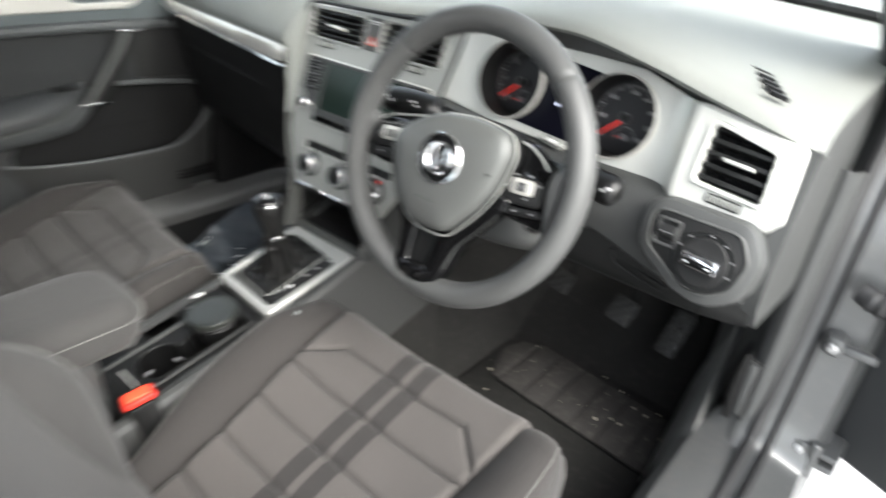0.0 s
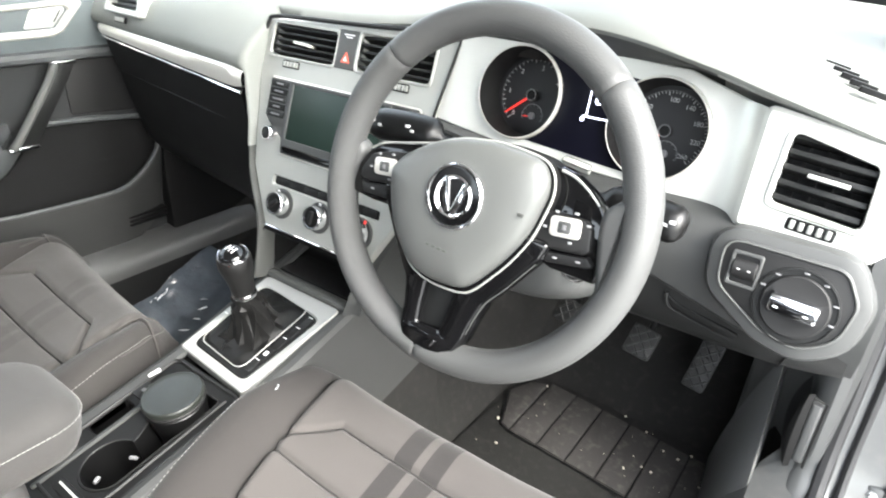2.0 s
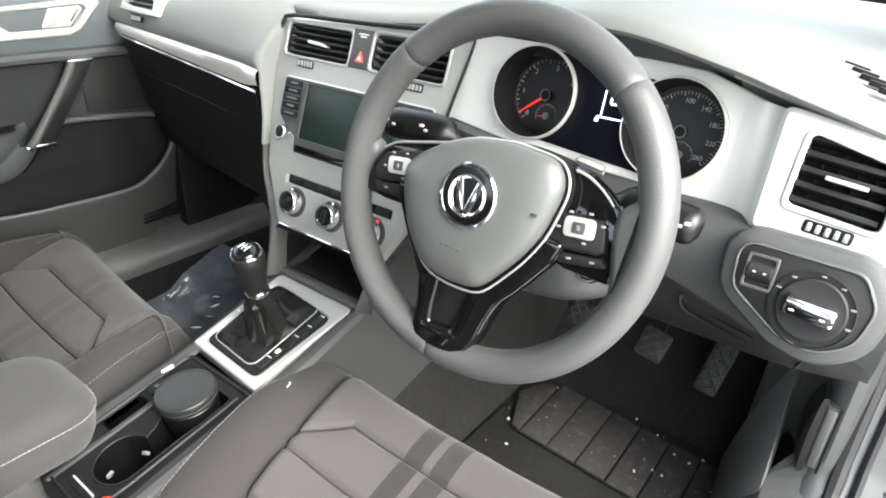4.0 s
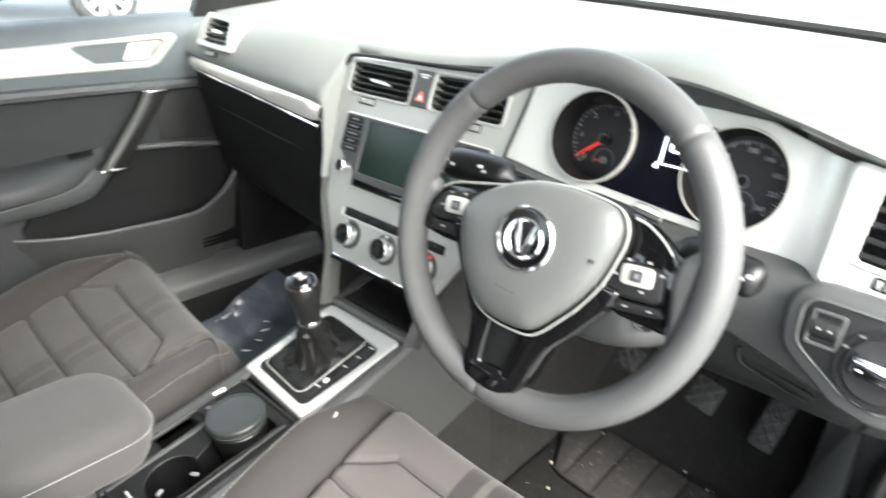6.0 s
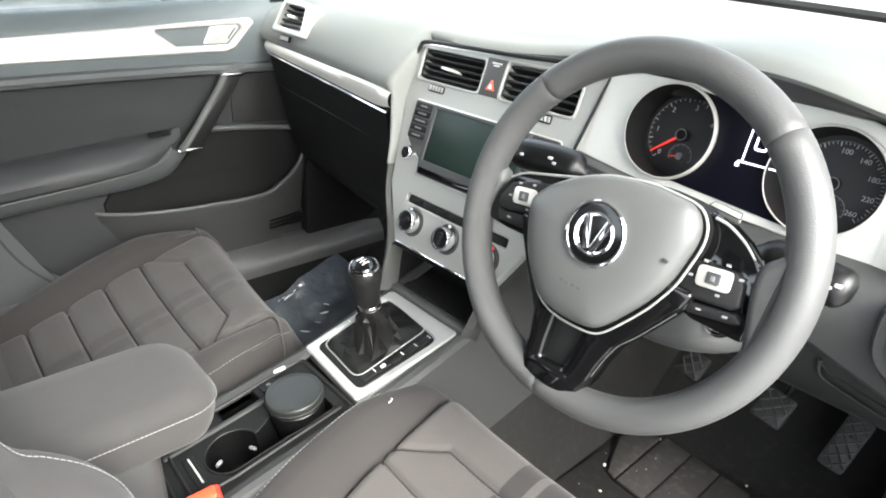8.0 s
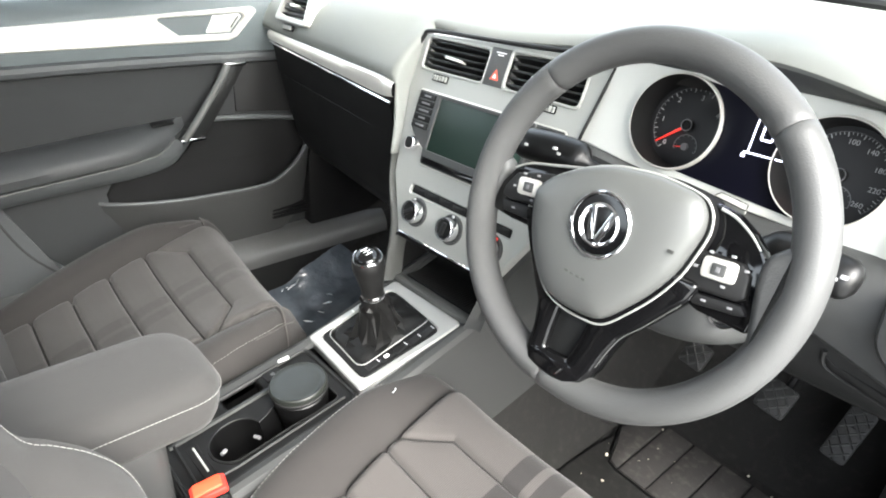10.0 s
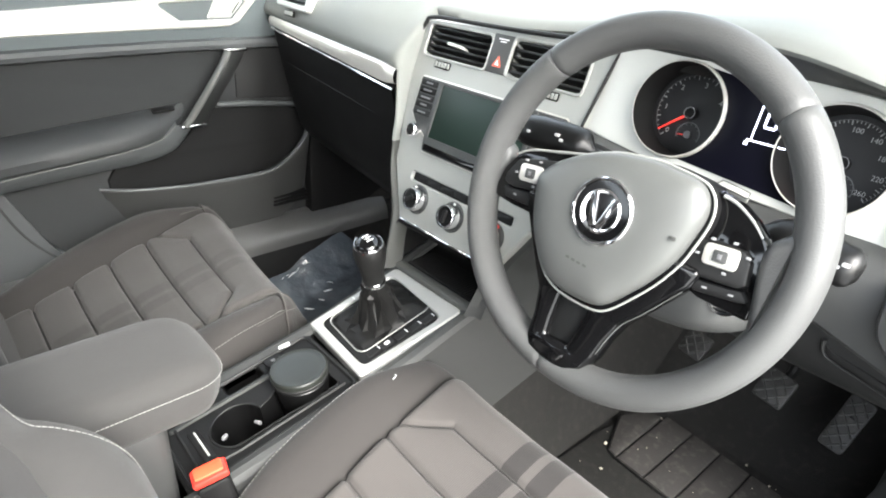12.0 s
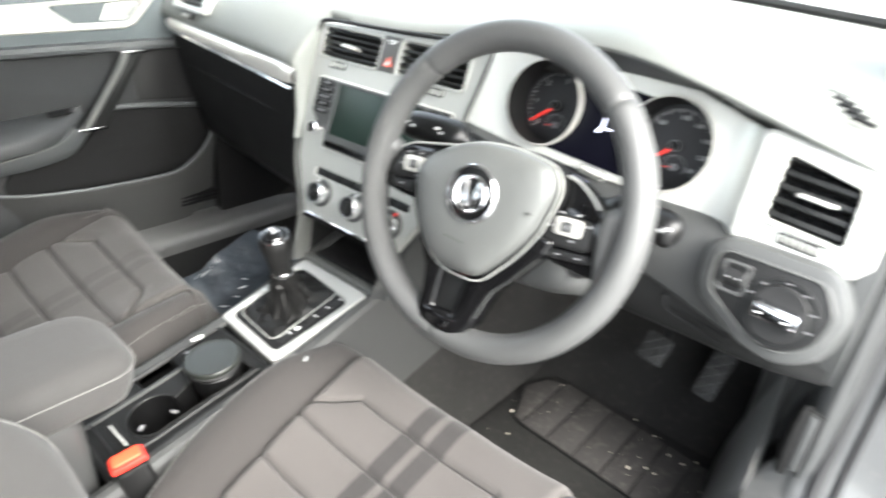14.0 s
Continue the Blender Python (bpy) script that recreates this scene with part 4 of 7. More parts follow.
    holed(bm, rounded([(-0.041, -0.031), (0.047, -0.039), (0.045, 0.028), (-0.038, 0.046)], 0.009), [rounded([(-0.036, -0.026), (0.042, -0.034), (0.040, 0.023), (-0.033, 0.041)], 0.007)], -0.01, 0.0028, RVT, 0.0012)
    part("vent_rim", bm, SILVER, vp, "satin rim")
    # hollow sweep from the dials out to the vent panel
    bm = bmnew()
    rows = []
    for j in range(11):
        f = j / 10
        a, b = at(CLU, 0.146, -0.073 + 0.112 * f, 0.001), at(RVT, -0.0605, -0.056 + 0.113 * f, -0.004)
        row = []
        for i in range(10):
            k = i / 9
            p = a + (b - a) * k
            p.y = a.y + (b.y - a.y) * k ** 2.2
            row.append(p)
        rows.append(row)
    sheet(bm, rows)
    part("vent_sweep", bm, SILVER, vp, "satin silver hollow beside the dials")
    vent_slats(vp, RVT @ pose(0, 0.002, 0, 0, 0, -5), -0.036, 0.041, -0.034, 0.038, 5, 0.035, 0.0027)
    bm = bmnew()
    slab(bm, rect(-0.018, -0.0022, 0.017, 0.0016, 0.001), -0.012, 0.004, RVT @ pose(0.006, 0.003, 0, 0, 0, -5), 0.001)
    part("adjuster", bm, SILVER, vp, "silver adjuster tab")
    thumbwheel(vp, RVT @ pose(0.004, -0.043, 0, 0, 0, -4), -0.021, 0.021, 0.0)
    return t


def instrument_cluster():
    t = thing("instrument_cluster", (0.385, 0.24, 0.945), "instrument cluster with two ringed dials in a silver surround", "instrument cluster")
    tc, sc, r = (-0.0925, 0.0055), (0.0800, -0.0055), 0.0545
    bm = bmnew()
    outer = rounded([(-0.193, 0.062), (-0.218, -0.045), (-0.10, -0.060), (0.178, -0.074), (0.180, 0.034), (0.10, 0.060), (0.0, 0.066), (-0.10, 0.068)], 0.006)
    holed(bm, outer, [circle(*tc, r + 0.001, 48), circle(*sc, r + 0.001, 48)], -0.012, 0.0, CLU, 0.0015)
    part("surround", bm, SILVER, t, "satin silver surround")
    bm = bmnew()
    slab(bm, [(-0.17, -0.065), (0.165, -0.065), (0.165, 0.065), (-0.17, 0.065)], -0.07, -0.06, CLU)
    part("housing", bm, BLACK, t)
    for (cu, cv), kind_ in ((tc, "rev"), (sc, "speed")):
        dm = CLU @ pose(cu, cv, 0)
        bm = bmnew()
        lathe(bm, [(r - 0.0012, 0.0055), (r - 0.0007, 0.0070), (r + 0.0001, 0.0072), (r + 0.0010, 0.005), (r + 0.0014, -0.01)], dm, 56, False)
        part("dial_ring", bm, BRIGHT_SILVER, t, "bright dial ring")
        bm = bmnew()
        lathe(bm, [(r - 0.0045, -0.040), (r - 0.0012, 0.0068)], dm, 56, False)
        part("dial_tube", bm, BLACK, t, "black dial tube")
        bm = bmnew()
        lathe(bm, [(r - 0.004, -0.047), (r - 0.004, -0.037)], dm, 48)
        face = part("dial_face", bm, FACE, t, "black dial face with white scale")
        fm = dm @ pose(0, 0, -0.0368)
        # scale marks
        n = 29 if kind_ == "rev" else 53
        a0, a1 = (228, 2) if kind_ == "rev" else (225, -45)
        bm = bmnew()
        for k in range(n):
            a = radians(a0 + (a1 - a0) * k / (n - 1))
            big = k % 4 == 0
            r1, r0 = 0.044, 0.044 - (0.0045 if big else 0.0025)
            c, s = math.cos(a), math.sin(a)
            w = 0.0005 if big else 0.0003
            slab(bm, [(r0 * c + w * s, r0 * s - w * c), (r1 * c + w * s, r1 * s - w * c), (r1 * c - w * s, r1 * s + w * c), (r0 * c - w * s, r0 * s + w * c)], 0, 0.0005, fm, 0.0001)
        part("scale", bm, DIM_PRINT, face, "white scale marks")
        bm = bmnew()
        tube(bm, [fm @ Vector((0.0445 * math.cos(radians(a0 + (a1 - a0) * k / 40)), 0.0445 * math.sin(radians(a0 + (a1 - a0) * k / 40)), 0.0003)) for k in range(41)], 0.0003, 5)
        part("scale_arc", bm, GREY_PRINT, face)
        words = [(str(k), a0 + (a1 - a0) * k / 4.6) for k in range(5)] if kind_ == "rev" else [(str(20 * k), 90 - (20 * k - 100) * (0.84 if k > 5 else 1.2)) for k in range(1, 14, 2)]
        for wd, a in words:
            size = 0.0085 if kind_ == "rev" else 0.0075
            rr = 0.0345 if kind_ == "rev" else 0.0345
            text_part("number", wd, size, fm @ Matrix.Translation((rr * math.cos(radians(a)), rr * math.sin(radians(a)), 0)), DIM_PRINT, face)
        # small inner gauge
        sm = fm @ pose(0.004 if kind_ == "rev" else 0.004, -0.025, 0)
        bm = bmnew()
        tube(bm, [sm @ Vector((0.0145 * math.cos(radians(200 - 220 * k / 24)), 0.0145 * math.sin(radians(200 - 220 * k / 24)), 0.0004)) for k in range(25)], 0.0005, 5)
        for k in range(9):
            a = radians(200 - 220 * k / 8)
            c, s = math.cos(a), math.sin(a)
            slab(bm, [(0.012 * c + 0.0003 * s, 0.012 * s - 0.0003 * c), (0.0145 * c + 0.0003 * s, 0.0145 * s - 0.0003 * c), (0.0145 * c - 0.0003 * s, 0.0145 * s + 0.0003 * c), (0.012 * c - 0.0003 * s, 0.012 * s + 0.0003 * c)], 0, 0.0005, sm, 0.0001)
        part("small_gauge", bm, GREY_PRINT, face, "small inner gauge")
        bm = bmnew()
        lathe(bm, [(0.0045, 0.0), (0.0045, 0.003), (0.0038, 0.0036), (0.003, 0.0034)], sm, 18)
        part("small_hub", bm, GREY_PRINT, face)
        bm = bmnew()
        slab(bm, [(-0.0006, 0.003), (0.0006, 0.003), (0.0003, 0.013), (-0.0003, 0.013)], 0.001, 0.002, sm @ pose(0, 0, 0, 0, 0, 100), 0.0003)
        part("small_needle", bm, NEEDLE, face, "red needle")
        # needle and hub
        a = 219 if kind_ == "rev" else 222
        bm = bmnew()
        slab(bm, [(0.004, -0.0015), (0.043, -0.0006), (0.043, 0.0006), (0.004, 0.0015)], 0.003, 0.0055, fm @ pose(0, 0, 0, 0, 0, a), 0.0006)
        part("needle", bm, NEEDLE, face, "red needle")
        bm = bmnew()
        lathe(bm, [(0.0075, 0.0), (0.0075, 0.006), (0.0068, 0.0072), (0.0055, 0.0072), (0.005, 0.0062)], fm, 28)
        part("needle_hub", bm, BLACK, face)
        bm = bmnew()
        tube(bm, [fm @ Vector((0.0066 * math.cos(k * math.pi / 12), 0.0066 * math.sin(k * math.pi / 12), 0.0072)) for k in range(24)], 0.0006, 6, True)
        part("hub_ring", bm, GREY_PRINT, face)
    # screen between the dials
    bm = bmnew()
    R2 = r + 0.002
    left = [(tc[0] + R2 * math.cos(radians(a)), tc[1] + R2 * math.sin(radians(a))) for a in range(66, -71, -8)]
    right = [(sc[0] + R2 * math.cos(radians(a)), sc[1] + R2 * math.sin(radians(a))) for a in range(250, 117, -8)]
    slab(bm, left + right, -0.02, 0.0012, CLU, 0.0004)
    lcd = part("display", bm, LCD_BLUE, t, "dark blue trip display with white lines")
    lm = CLU @ pose(0.0185, 0.004, 0.0012)
    bars = [((-0.0212, -0.010), (-0.0198, 0.044)), ((-0.025, -0.0117), (0.016, -0.0101)), ((-0.0265, -0.0165), (-0.0225, -0.0125)),
            ((-0.012, 0.004), (-0.001, 0.0062)), ((-0.012, 0.0208), (-0.001, 0.023)), ((-0.0132, 0.0055), (-0.011, 0.0215)), ((-0.002, 0.0055), (0.0002, 0.0215))]
    for (u0, v0), (u1, v1) in bars:
        bm = bmnew()
        slab(bm, [(u0, v0), (u1, v0), (u1, v1), (u0, v1)], 0, 0.0005, lm, 0.0001)
        part("bar", bm, LCD_LIT, lcd, "white display bar")
    # ledge under the dials with a small button
    bm = bmnew()
    rows = []
    for i in range(21):
        u = -0.222 + 0.40 * i / 20
        v = -0.048 - 0.026 * min(1, i / 12)
        rows.append([at(CLU, u, v + 0.003, -0.002), at(CLU, u, v, 0.004), at(CLU, u, v - 0.002, 0.012), at(CLU, u, v - 0.005, 0.016), at(CLU, u, v - 0.010, 0.014), at(CLU, u, v - 0.012, -0.01)])
    sheet(bm, rows)
    part("ledge", bm, GREY_LOW, t, "grey ledge under the dials")
    bmx = CLU @ pose(0.004, -0.060, 0.0075, -50, 0, -8)
    outline = rounded([(-0.019, -0.0045), (0.019, -0.0045), (0.016, 0.0045), (-0.016, 0.0045)], 0.002)
    bm = bmnew()
    slab(bm, outline, -0.006, 0.0006, bmx, 0.0005)
    b = part("reset_button", bm, FASCIA, t, "flush grey reset button with white mark")
    bm = bmnew()
    tube(bm, [bmx @ Vector((*q, 0.0004)) for q in outline], 0.0006, 5, True)
    part("button_gap", bm, BLACK, b)
    bm = bmnew()
    slab(bm, rect(-0.005, -0.0018, 0.005, 0.0018, 0.001), 0.0004, 0.0011, bmx, 0.0003)
    part("mark", bm, PRINT, b)


def centre_stack():
    t = thing("centre_stack", (0.005, 0.17, 0.69), "satin grey centre stack with vents, hazard switch and climate dials", "centre console")
    outer = rounded([(-0.183, 0.276), (-0.183, 0.19), (-0.158, 0.044), (-0.108, -0.044), (0.112, -0.044), (0.160, 0.044), (0.172, 0.19), (0.188, 0.290)], [0.020, 0.02, 0.02, 0.006, 0.006, 0.02, 0.02, 0.004])
    lv, rv = rect(-0.166, 0.222, -0.027, 0.270, 0.007), rounded([(0.018, 0.222), (0.150, 0.222), (0.154, 0.276), (0.018, 0.272)], 0.007, 4)
    slot = rect(-0.107, 0.024, 0.118, 0.038, 0.003)
    bm = bmnew()
    holed(bm, outer, [lv, rv, slot], -0.02, 0.0, STK, 0.002)
    part("fascia", bm, FASCIA, t, "satin grey fascia")
    bm = bmnew()
    tube(bm, [at(STK, 0.1690, 0.150, 0.001), at(STK, 0.1735, 0.19, 0.001), at(STK, 0.1895, 0.290, 0.001)], 0.0022, 6)
    part("panel_gap", bm, BLACK, t)
    # Dark tube for the gap and the lip's shadow, thicker along the top.
    bm = bmnew()
    tube(bm, smooth_line([at(STK, u, v, 0.003) for u, v in ((-0.1845, 0.215), (-0.1842, 0.250), (-0.1800, 0.2700), (-0.1660, 0.2795), (-0.08, 0.2825), (0.05, 0.286), (0.188, 0.2930))], 6), lambda q: 0.0012 + 0.0022 * min(1.0, q / 0.25), 8)
    part("lip_shade_strip", bm, DASH_LOW, t, "dark strip for the gap and shadow under the dash lip")
    for nm, u0, u1, v0, v1, au in (("l", -0.166, -0.027, 0.222, 0.270, -0.10), ("r", 0.018, 0.153, 0.222, 0.274, 0.08)):
        bm = bmnew()
        holed(bm, rect(u0 - 0.004, v0 - 0.004, u1 + 0.004, v1 + 0.004, 0.009), [rect(u0, v0, u1, v1, 0.007)], -0.008, 0.0022, STK, 0.001)
        rim = part("vent_rim", bm, FASCIA, t, "satin vent rim")
        vent_slats(rim, STK, u0, u1, v0, v1, 5, 0.035, 0.0021)
        bm = bmnew()
        slab(bm, rounded([(au - 0.014, 0.247), (au + 0.016, 0.246), (au + 0.02, 0.241), (au - 0.014, 0.2425)], 0.001, 3), -0.012, 0.006, STK, 0.001)
        part("adjuster", bm, BRIGHT_SILVER, rim, "silver adjuster tab")
        thumbwheel(t, STK, (u0 + u1) / 2 - 0.038, (u0 + u1) / 2, 0.211) if nm == "l" else thumbwheel(t, STK, 0.088, 0.122, 0.211)
    bm = bmnew()
    slab(bm, rect(-0.025, 0.220, 0.016, 0.276, 0.002), -0.01, 0.0016, STK)
    hz = part("hazard_panel", bm, GREY_LOW, t, "grey hazard switch panel")
    bm = bmnew()
    slab(bm, rounded([(-0.0125, 0.229), (0.0055, 0.229), (-0.0035, 0.2455)], 0.001, 3), 0.0014, 0.0024, STK, 0.0003)
    part("triangle", bm, HAZARD, hz, "glowing red warning triangle")
    bm = bmnew()
    slab(bm, rounded([(-0.0075, 0.2315), (0.0005, 0.2315), (-0.0035, 0.2388)], 0.0005, 3), 0.0022, 0.0029, STK, 0.0003)
    part("triangle_centre", bm, PRINT, hz)
    for v, w in ((0.268, 0.010), (0.2645, 0.006)):
        bm = bmnew()
        slab(bm, [(-0.004 - w, v), (-0.004 + w, v), (-0.004 + w, v + 0.0018), (-0.004 - w, v + 0.0018)], 0.0012, 0.002, STK, 0.0002)
        part("lettering_bar", bm, PRINT, hz)
    # media unit
    u_ = thing("media_unit", (0.005, 0.20, 0.81), "media unit with a switched-off green-black screen and side buttons", "car radio")
    poly = rounded([(-0.150, 0.187), (-0.150, 0.128), (-0.128, 0.108), (-0.106, 0.098), (-0.102, 0.074), (0.102, 0.074), (0.106, 0.098), (0.128, 0.108), (0.150, 0.128), (0.150, 0.187)], 0.004)
    bm = bmnew()
    slab(bm, shrink(poly, -0.0022), -0.004, 0.0016, STK, 0.0008)
    part("bezel", bm, BRIGHT_SILVER, u_, "thin bright bezel")
    bm = bmnew()
    slab(bm, poly, -0.004, 0.0032, STK, 0.0012)
    part("body", bm, GREY_LOW, u_, "dark grey front")
    bm = bmnew()
    holed(bm, rect(-0.102, 0.086, 0.102, 0.187, 0.003), [rect(-0.094, 0.098, 0.094, 0.1815, 0.002)], 0.0, 0.0058, STK, 0.001)
    part("screen_frame", bm, GREY_LOW, u_, "grey screen frame")
    bm = bmnew()
    slab(bm, rect(-0.094, 0.098, 0.094, 0.1815, 0.001), 0.002, 0.0042, STK, 0.0002)
    part("screen", bm, SCREEN, u_, "dark switched-off screen")
    bm = bmnew()
    slab(bm, rect(-0.098, 0.0765, 0.098, 0.0885, 0.002), 0.002, 0.0046, STK, 0.0008)
    part("disc_slot", bm, PIANO, u_, "gloss black lower strip")
    for s in (-1, 1):
        for k in range(5):
            v = 0.179 - 0.0118 * k
            uu = s * 0.127
            bm = bmnew()
            slab(bm, rect(uu - 0.019, v - 0.005, uu + 0.019, v + 0.005, 0.0012), 0.0025, 0.0042, STK, 0.0006)
            key = part("key", bm, BLACK if k % 2 else DASH_LOW, u_, "dark key with pale legend")
            bm = bmnew()
            w = 0.008 + 0.004 * ((k * 7) % 3) / 2
            slab(bm, [(uu - w, v - 0.0014), (uu + w, v - 0.0014), (uu + w, v + 0.0014), (uu - w, v + 0.0014)], 0.004, 0.0046, STK, 0.0002)
            part("legend_bar", bm, GREY_PRINT, key)
        km = STK @ pose(s * 0.131, 0.100, 0)
        bm = bmnew()
        lathe(bm, [(0.0125, 0.0), (0.012, 0.010), (0.0105, 0.0125), (0.0095, 0.0125), (0.009, 0.011)], km, 28)
        kn = part("rotary_knob", bm, CHROME, u_, "chrome-edged rotary knob")
        bm = bmnew()
        lathe(bm, [(0.0088, 0.010), (0.0088, 0.0118), (0.006, 0.0122)], km, 24)
        part("cap", bm, BLACK, kn)
    # climate controls
    bm = bmnew()
    slab(bm, rect(-0.107, 0.024, 0.118, 0.038, 0.003), -0.02, -0.005, STK)
    strip = part("climate_slot", bm, BLACK, t, "black button strip")
    for k in range(7):
        bm = bmnew()
        u0 = -0.102 + 0.031 * k
        slab(bm, rect(u0, 0.026, u0 + 0.028, 0.036, 0.001), -0.006, -0.0035, STK, 0.0008)
        part("button", bm, DASH_LOW, strip)
    for k, u0 in enumerate((-0.077, 0.007, 0.091)):
        km = STK @ pose(u0, -0.002, 0)
        bm = bmnew()
        lathe(bm, [(0.024, -0.001), (0.024, 0.0016), (0.022, 0.0022), (0.021, 0.0008)], km, 36)
        dial = part("climate_dial", bm, GREY_LOW, t, "round climate dial with chrome ring")
        bm = bmnew()
        lathe(bm, [(0.0195, 0.0), (0.0185, 0.016), (0.0172, 0.0185), (0.0158, 0.0185), (0.0150, 0.0165)], km, 36)
        part("dial_ring", bm, CHROME, dial, "chrome ring")
        bm = bmnew()
        lathe(bm, [(0.0150, 0.012), (0.0148, 0.0165), (0.012, 0.0168)], km, 32)
        part("dial_cap", bm, BLACK, dial)
        bm = bmnew()
        slab(bm, rect(-0.010, -0.0035, 0.010, 0.0035, 0.002), 0.0165, 0.0215, km @ pose(0, 0, 0, 0, 0, 40 + 45 * k), 0.0012)
        part("grip", bm, DASH_LOW, dial)
        bm = bmnew()
        slab(bm, rect(-0.002, 0.0195, 0.002, 0.0225, 0.0006), 0.001, 0.003, km @ pose(0, 0, 0, 0, 0, 30 - 25 * k), 0.0002)
        part("mark", bm, NEEDLE if k == 2 else PRINT, dial)
    bm = bmnew()
    tube(bm, [at(STK, -0.104, -0.044, 0.001), at(STK, 0.108, -0.044, 0.001)], 0.0022, 8)
    part("lower_edge", bm, CHROME, t, "bright lower edge")
    # open tray below
    c = thing("storage_tray", (0.0, 0.2, 0.6), "open black storage tray with a ribbed rubber mat", "storage tray")
    bm = bmnew()
    secs = []
    for x0, x1, y, z0, z1 in ((-0.102, 0.108, 0.125, 0.606, 0.684), (-0.098, 0.104, 0.18, 0.612, 0.69), (-0.09, 0.096, 0.30, 0.628, 0.70)):
        secs.append([(x0, y, z0), (x1, y, z0), (x1, y, z1), (x0, y, z1)])
    rings_solid(bm, secs, Matrix.Identity(4), False, True)
    part("bin", bm, BLACK, c, "matt black bin")
    bm = bmnew()
    block(bm, (-0.085, 0.134, 0.606), (0.09, 0.20, 0.6125), 0.002, Matrix.Identity(4))
    part("rubber_mat", bm, BLACK, c, "black rubber mat")
    bm = bmnew()
    block(bm, (-0.094, 0.1135, 0.598), (0.098, 0.1330, 0.6135), 0.004)
    part("front_ledge", bm, FRAME_GREY, c, "grey ledge at the mouth of the tray")
    for k in range(30):
        bm = bmnew()
        x = -0.08 + 0.0057 * k
        block(bm, (x, 0.136, 0.612), (x + 0.0028, 0.198, 0.6140), 0.0006)
        part("rib", bm, DASH_LOW, c)


def light_switch():
    t = thing("light_switch", (0.63, 0.15, 0.80), "rotary headlamp switch with chrome lever on a black panel", "light switch")
    poly = rounded([(-0.056, 0.032), (0.043, 0.030), (0.058, 0.004), (0.052, -0.030), (0.025, -0.047), (-0.006, -0.040), (-0.052, -0.010)], [0.014, 0.016, 0.02, 0.03, 0.03, 0.03, 0.02])
    m = LGT @ pose(0, 0, 0.012)
    bm = bmnew()
    holed(bm, shrink(poly, -0.0032), [shrink(poly, -0.0005)], -0.03, 0.0022, m, 0.0012)
    part("rim", bm, GREY_LOW, t, "grey rim")
    bm = bmnew()
    slab(bm, shrink(poly, -0.016), -0.05, -0.001, m, 0.011)
    part("pod", bm, GREY_LOW, t, "grey moulded pod")
    bm = bmnew()
    tube(bm, [at(m, u, v, 0.0016) for u, v in shrink(poly, -0.0014)], 0.0009, 6, True)
    part("bright_line", bm, FRAME_GREY, t, "thin pale line")
    bm = bmnew()
    slab(bm, poly, -0.03, 0.0008, m, 0.0006)
    part("panel", bm, DASH_LOW, t, "black panel")
    dm = m @ pose(0.014, -0.011, 0)
    bm = bmnew()
    lathe(bm, [(0.036, 0.0), (0.0355, 0.0025), (0.034, 0.0028), (0.0335, 0.001)], dm, 44)
    part("outer_ring", bm, KNEE_LOW, t, "grey ring")
    bm = bmnew()
    lathe(bm, [(0.029, 0.0), (0.0285, 0.004), (0.027, 0.005), (0.02, 0.0045)], dm, 40)
    disc = part("rotary_disc", bm, DASH_LOW, t, "dark rotary disc")
    bm = bmnew()
    rings = []
    for w, g in ((0.003, 1.55), (0.010, 1.5), (0.0150, 1.35), (0.0172, 1.15), (0.0178, 0.9)):
        rings.append([(p[0] * (0.90 + 0.10 * g), p[1] * g, w) for p in rect(-0.0195, -0.0066, 0.0195, 0.0066, 0.003)])
    rings_solid(bm, rings, dm @ pose(0, 0, 0, 0, 0, -3))
    part("lever", bm, CHROME, disc, "chrome lever")
    bm = bmnew()
    slab(bm, rect(-0.0180, -0.0050, 0.0175, 0.0022, 0.002), 0.0172, 0.0184, dm @ pose(0, -0.001, 0, 0, 0, -3), 0.0004)
    face_ = part("lever_face", bm, PIANO, disc, "gloss black lever face")
    for u in (-0.0135, 0.011):
        bm = bmnew()
        slab(bm, rect(u - 0.0022, -0.0022, u + 0.0022, -0.0006, 0.0007), 0.0182, 0.0189, dm @ pose(0, -0.001, 0, 0, 0, -3), 0.0002)
        part("lever_mark", bm, PRINT, face_, "white printed mark")
    for k, a in enumerate((158, 130, 88, 55, 20, -12)):
        bm = bmnew()
        sm = dm @ pose(0.0318 * math.cos(radians(a)), 0.0318 * math.sin(radians(a)), 0)
        slab(bm, rect(-0.0022, -0.0009, 0.0022, 0.0009, 0.0006), 0.0012, 0.0034, sm, 0.0003)
        part("symbol_bar", bm, GREY_PRINT, t, "pale printed symbol")
    bm = bmnew()
    holed(bm, rect(-0.0480, -0.0085, -0.0205, 0.0250, 0.003), [rect(-0.0448, -0.0050, -0.0237, 0.0215, 0.002)], -0.01, 0.0026, m, 0.0008)
    part("dimmer_frame", bm, GREY_LOW, t, "grey dimmer frame")
    bm = bmnew()
    lathe(bm, [(0.0095, -0.0105), (0.0102, -0.0098), (0.0102, 0.0098), (0.0095, 0.0105)], m @ pose(-0.0342, 0.0083, -0.004, 0, 90, 0), 24)
    part("dimmer_wheel", bm, DASH_LOW, t, "dark ribbed dimmer wheel")
    for s in (-0.0045, 0.0045):
        bm = bmnew()
        slab(bm, rect(-0.0014, -0.0007, 0.0014, 0.0007, 0.0005), 0.0055, 0.0066, m @ pose(-0.0342 + s, 0.0083, 0), 0.0002)
        part("mark", bm, DIM_PRINT, t)


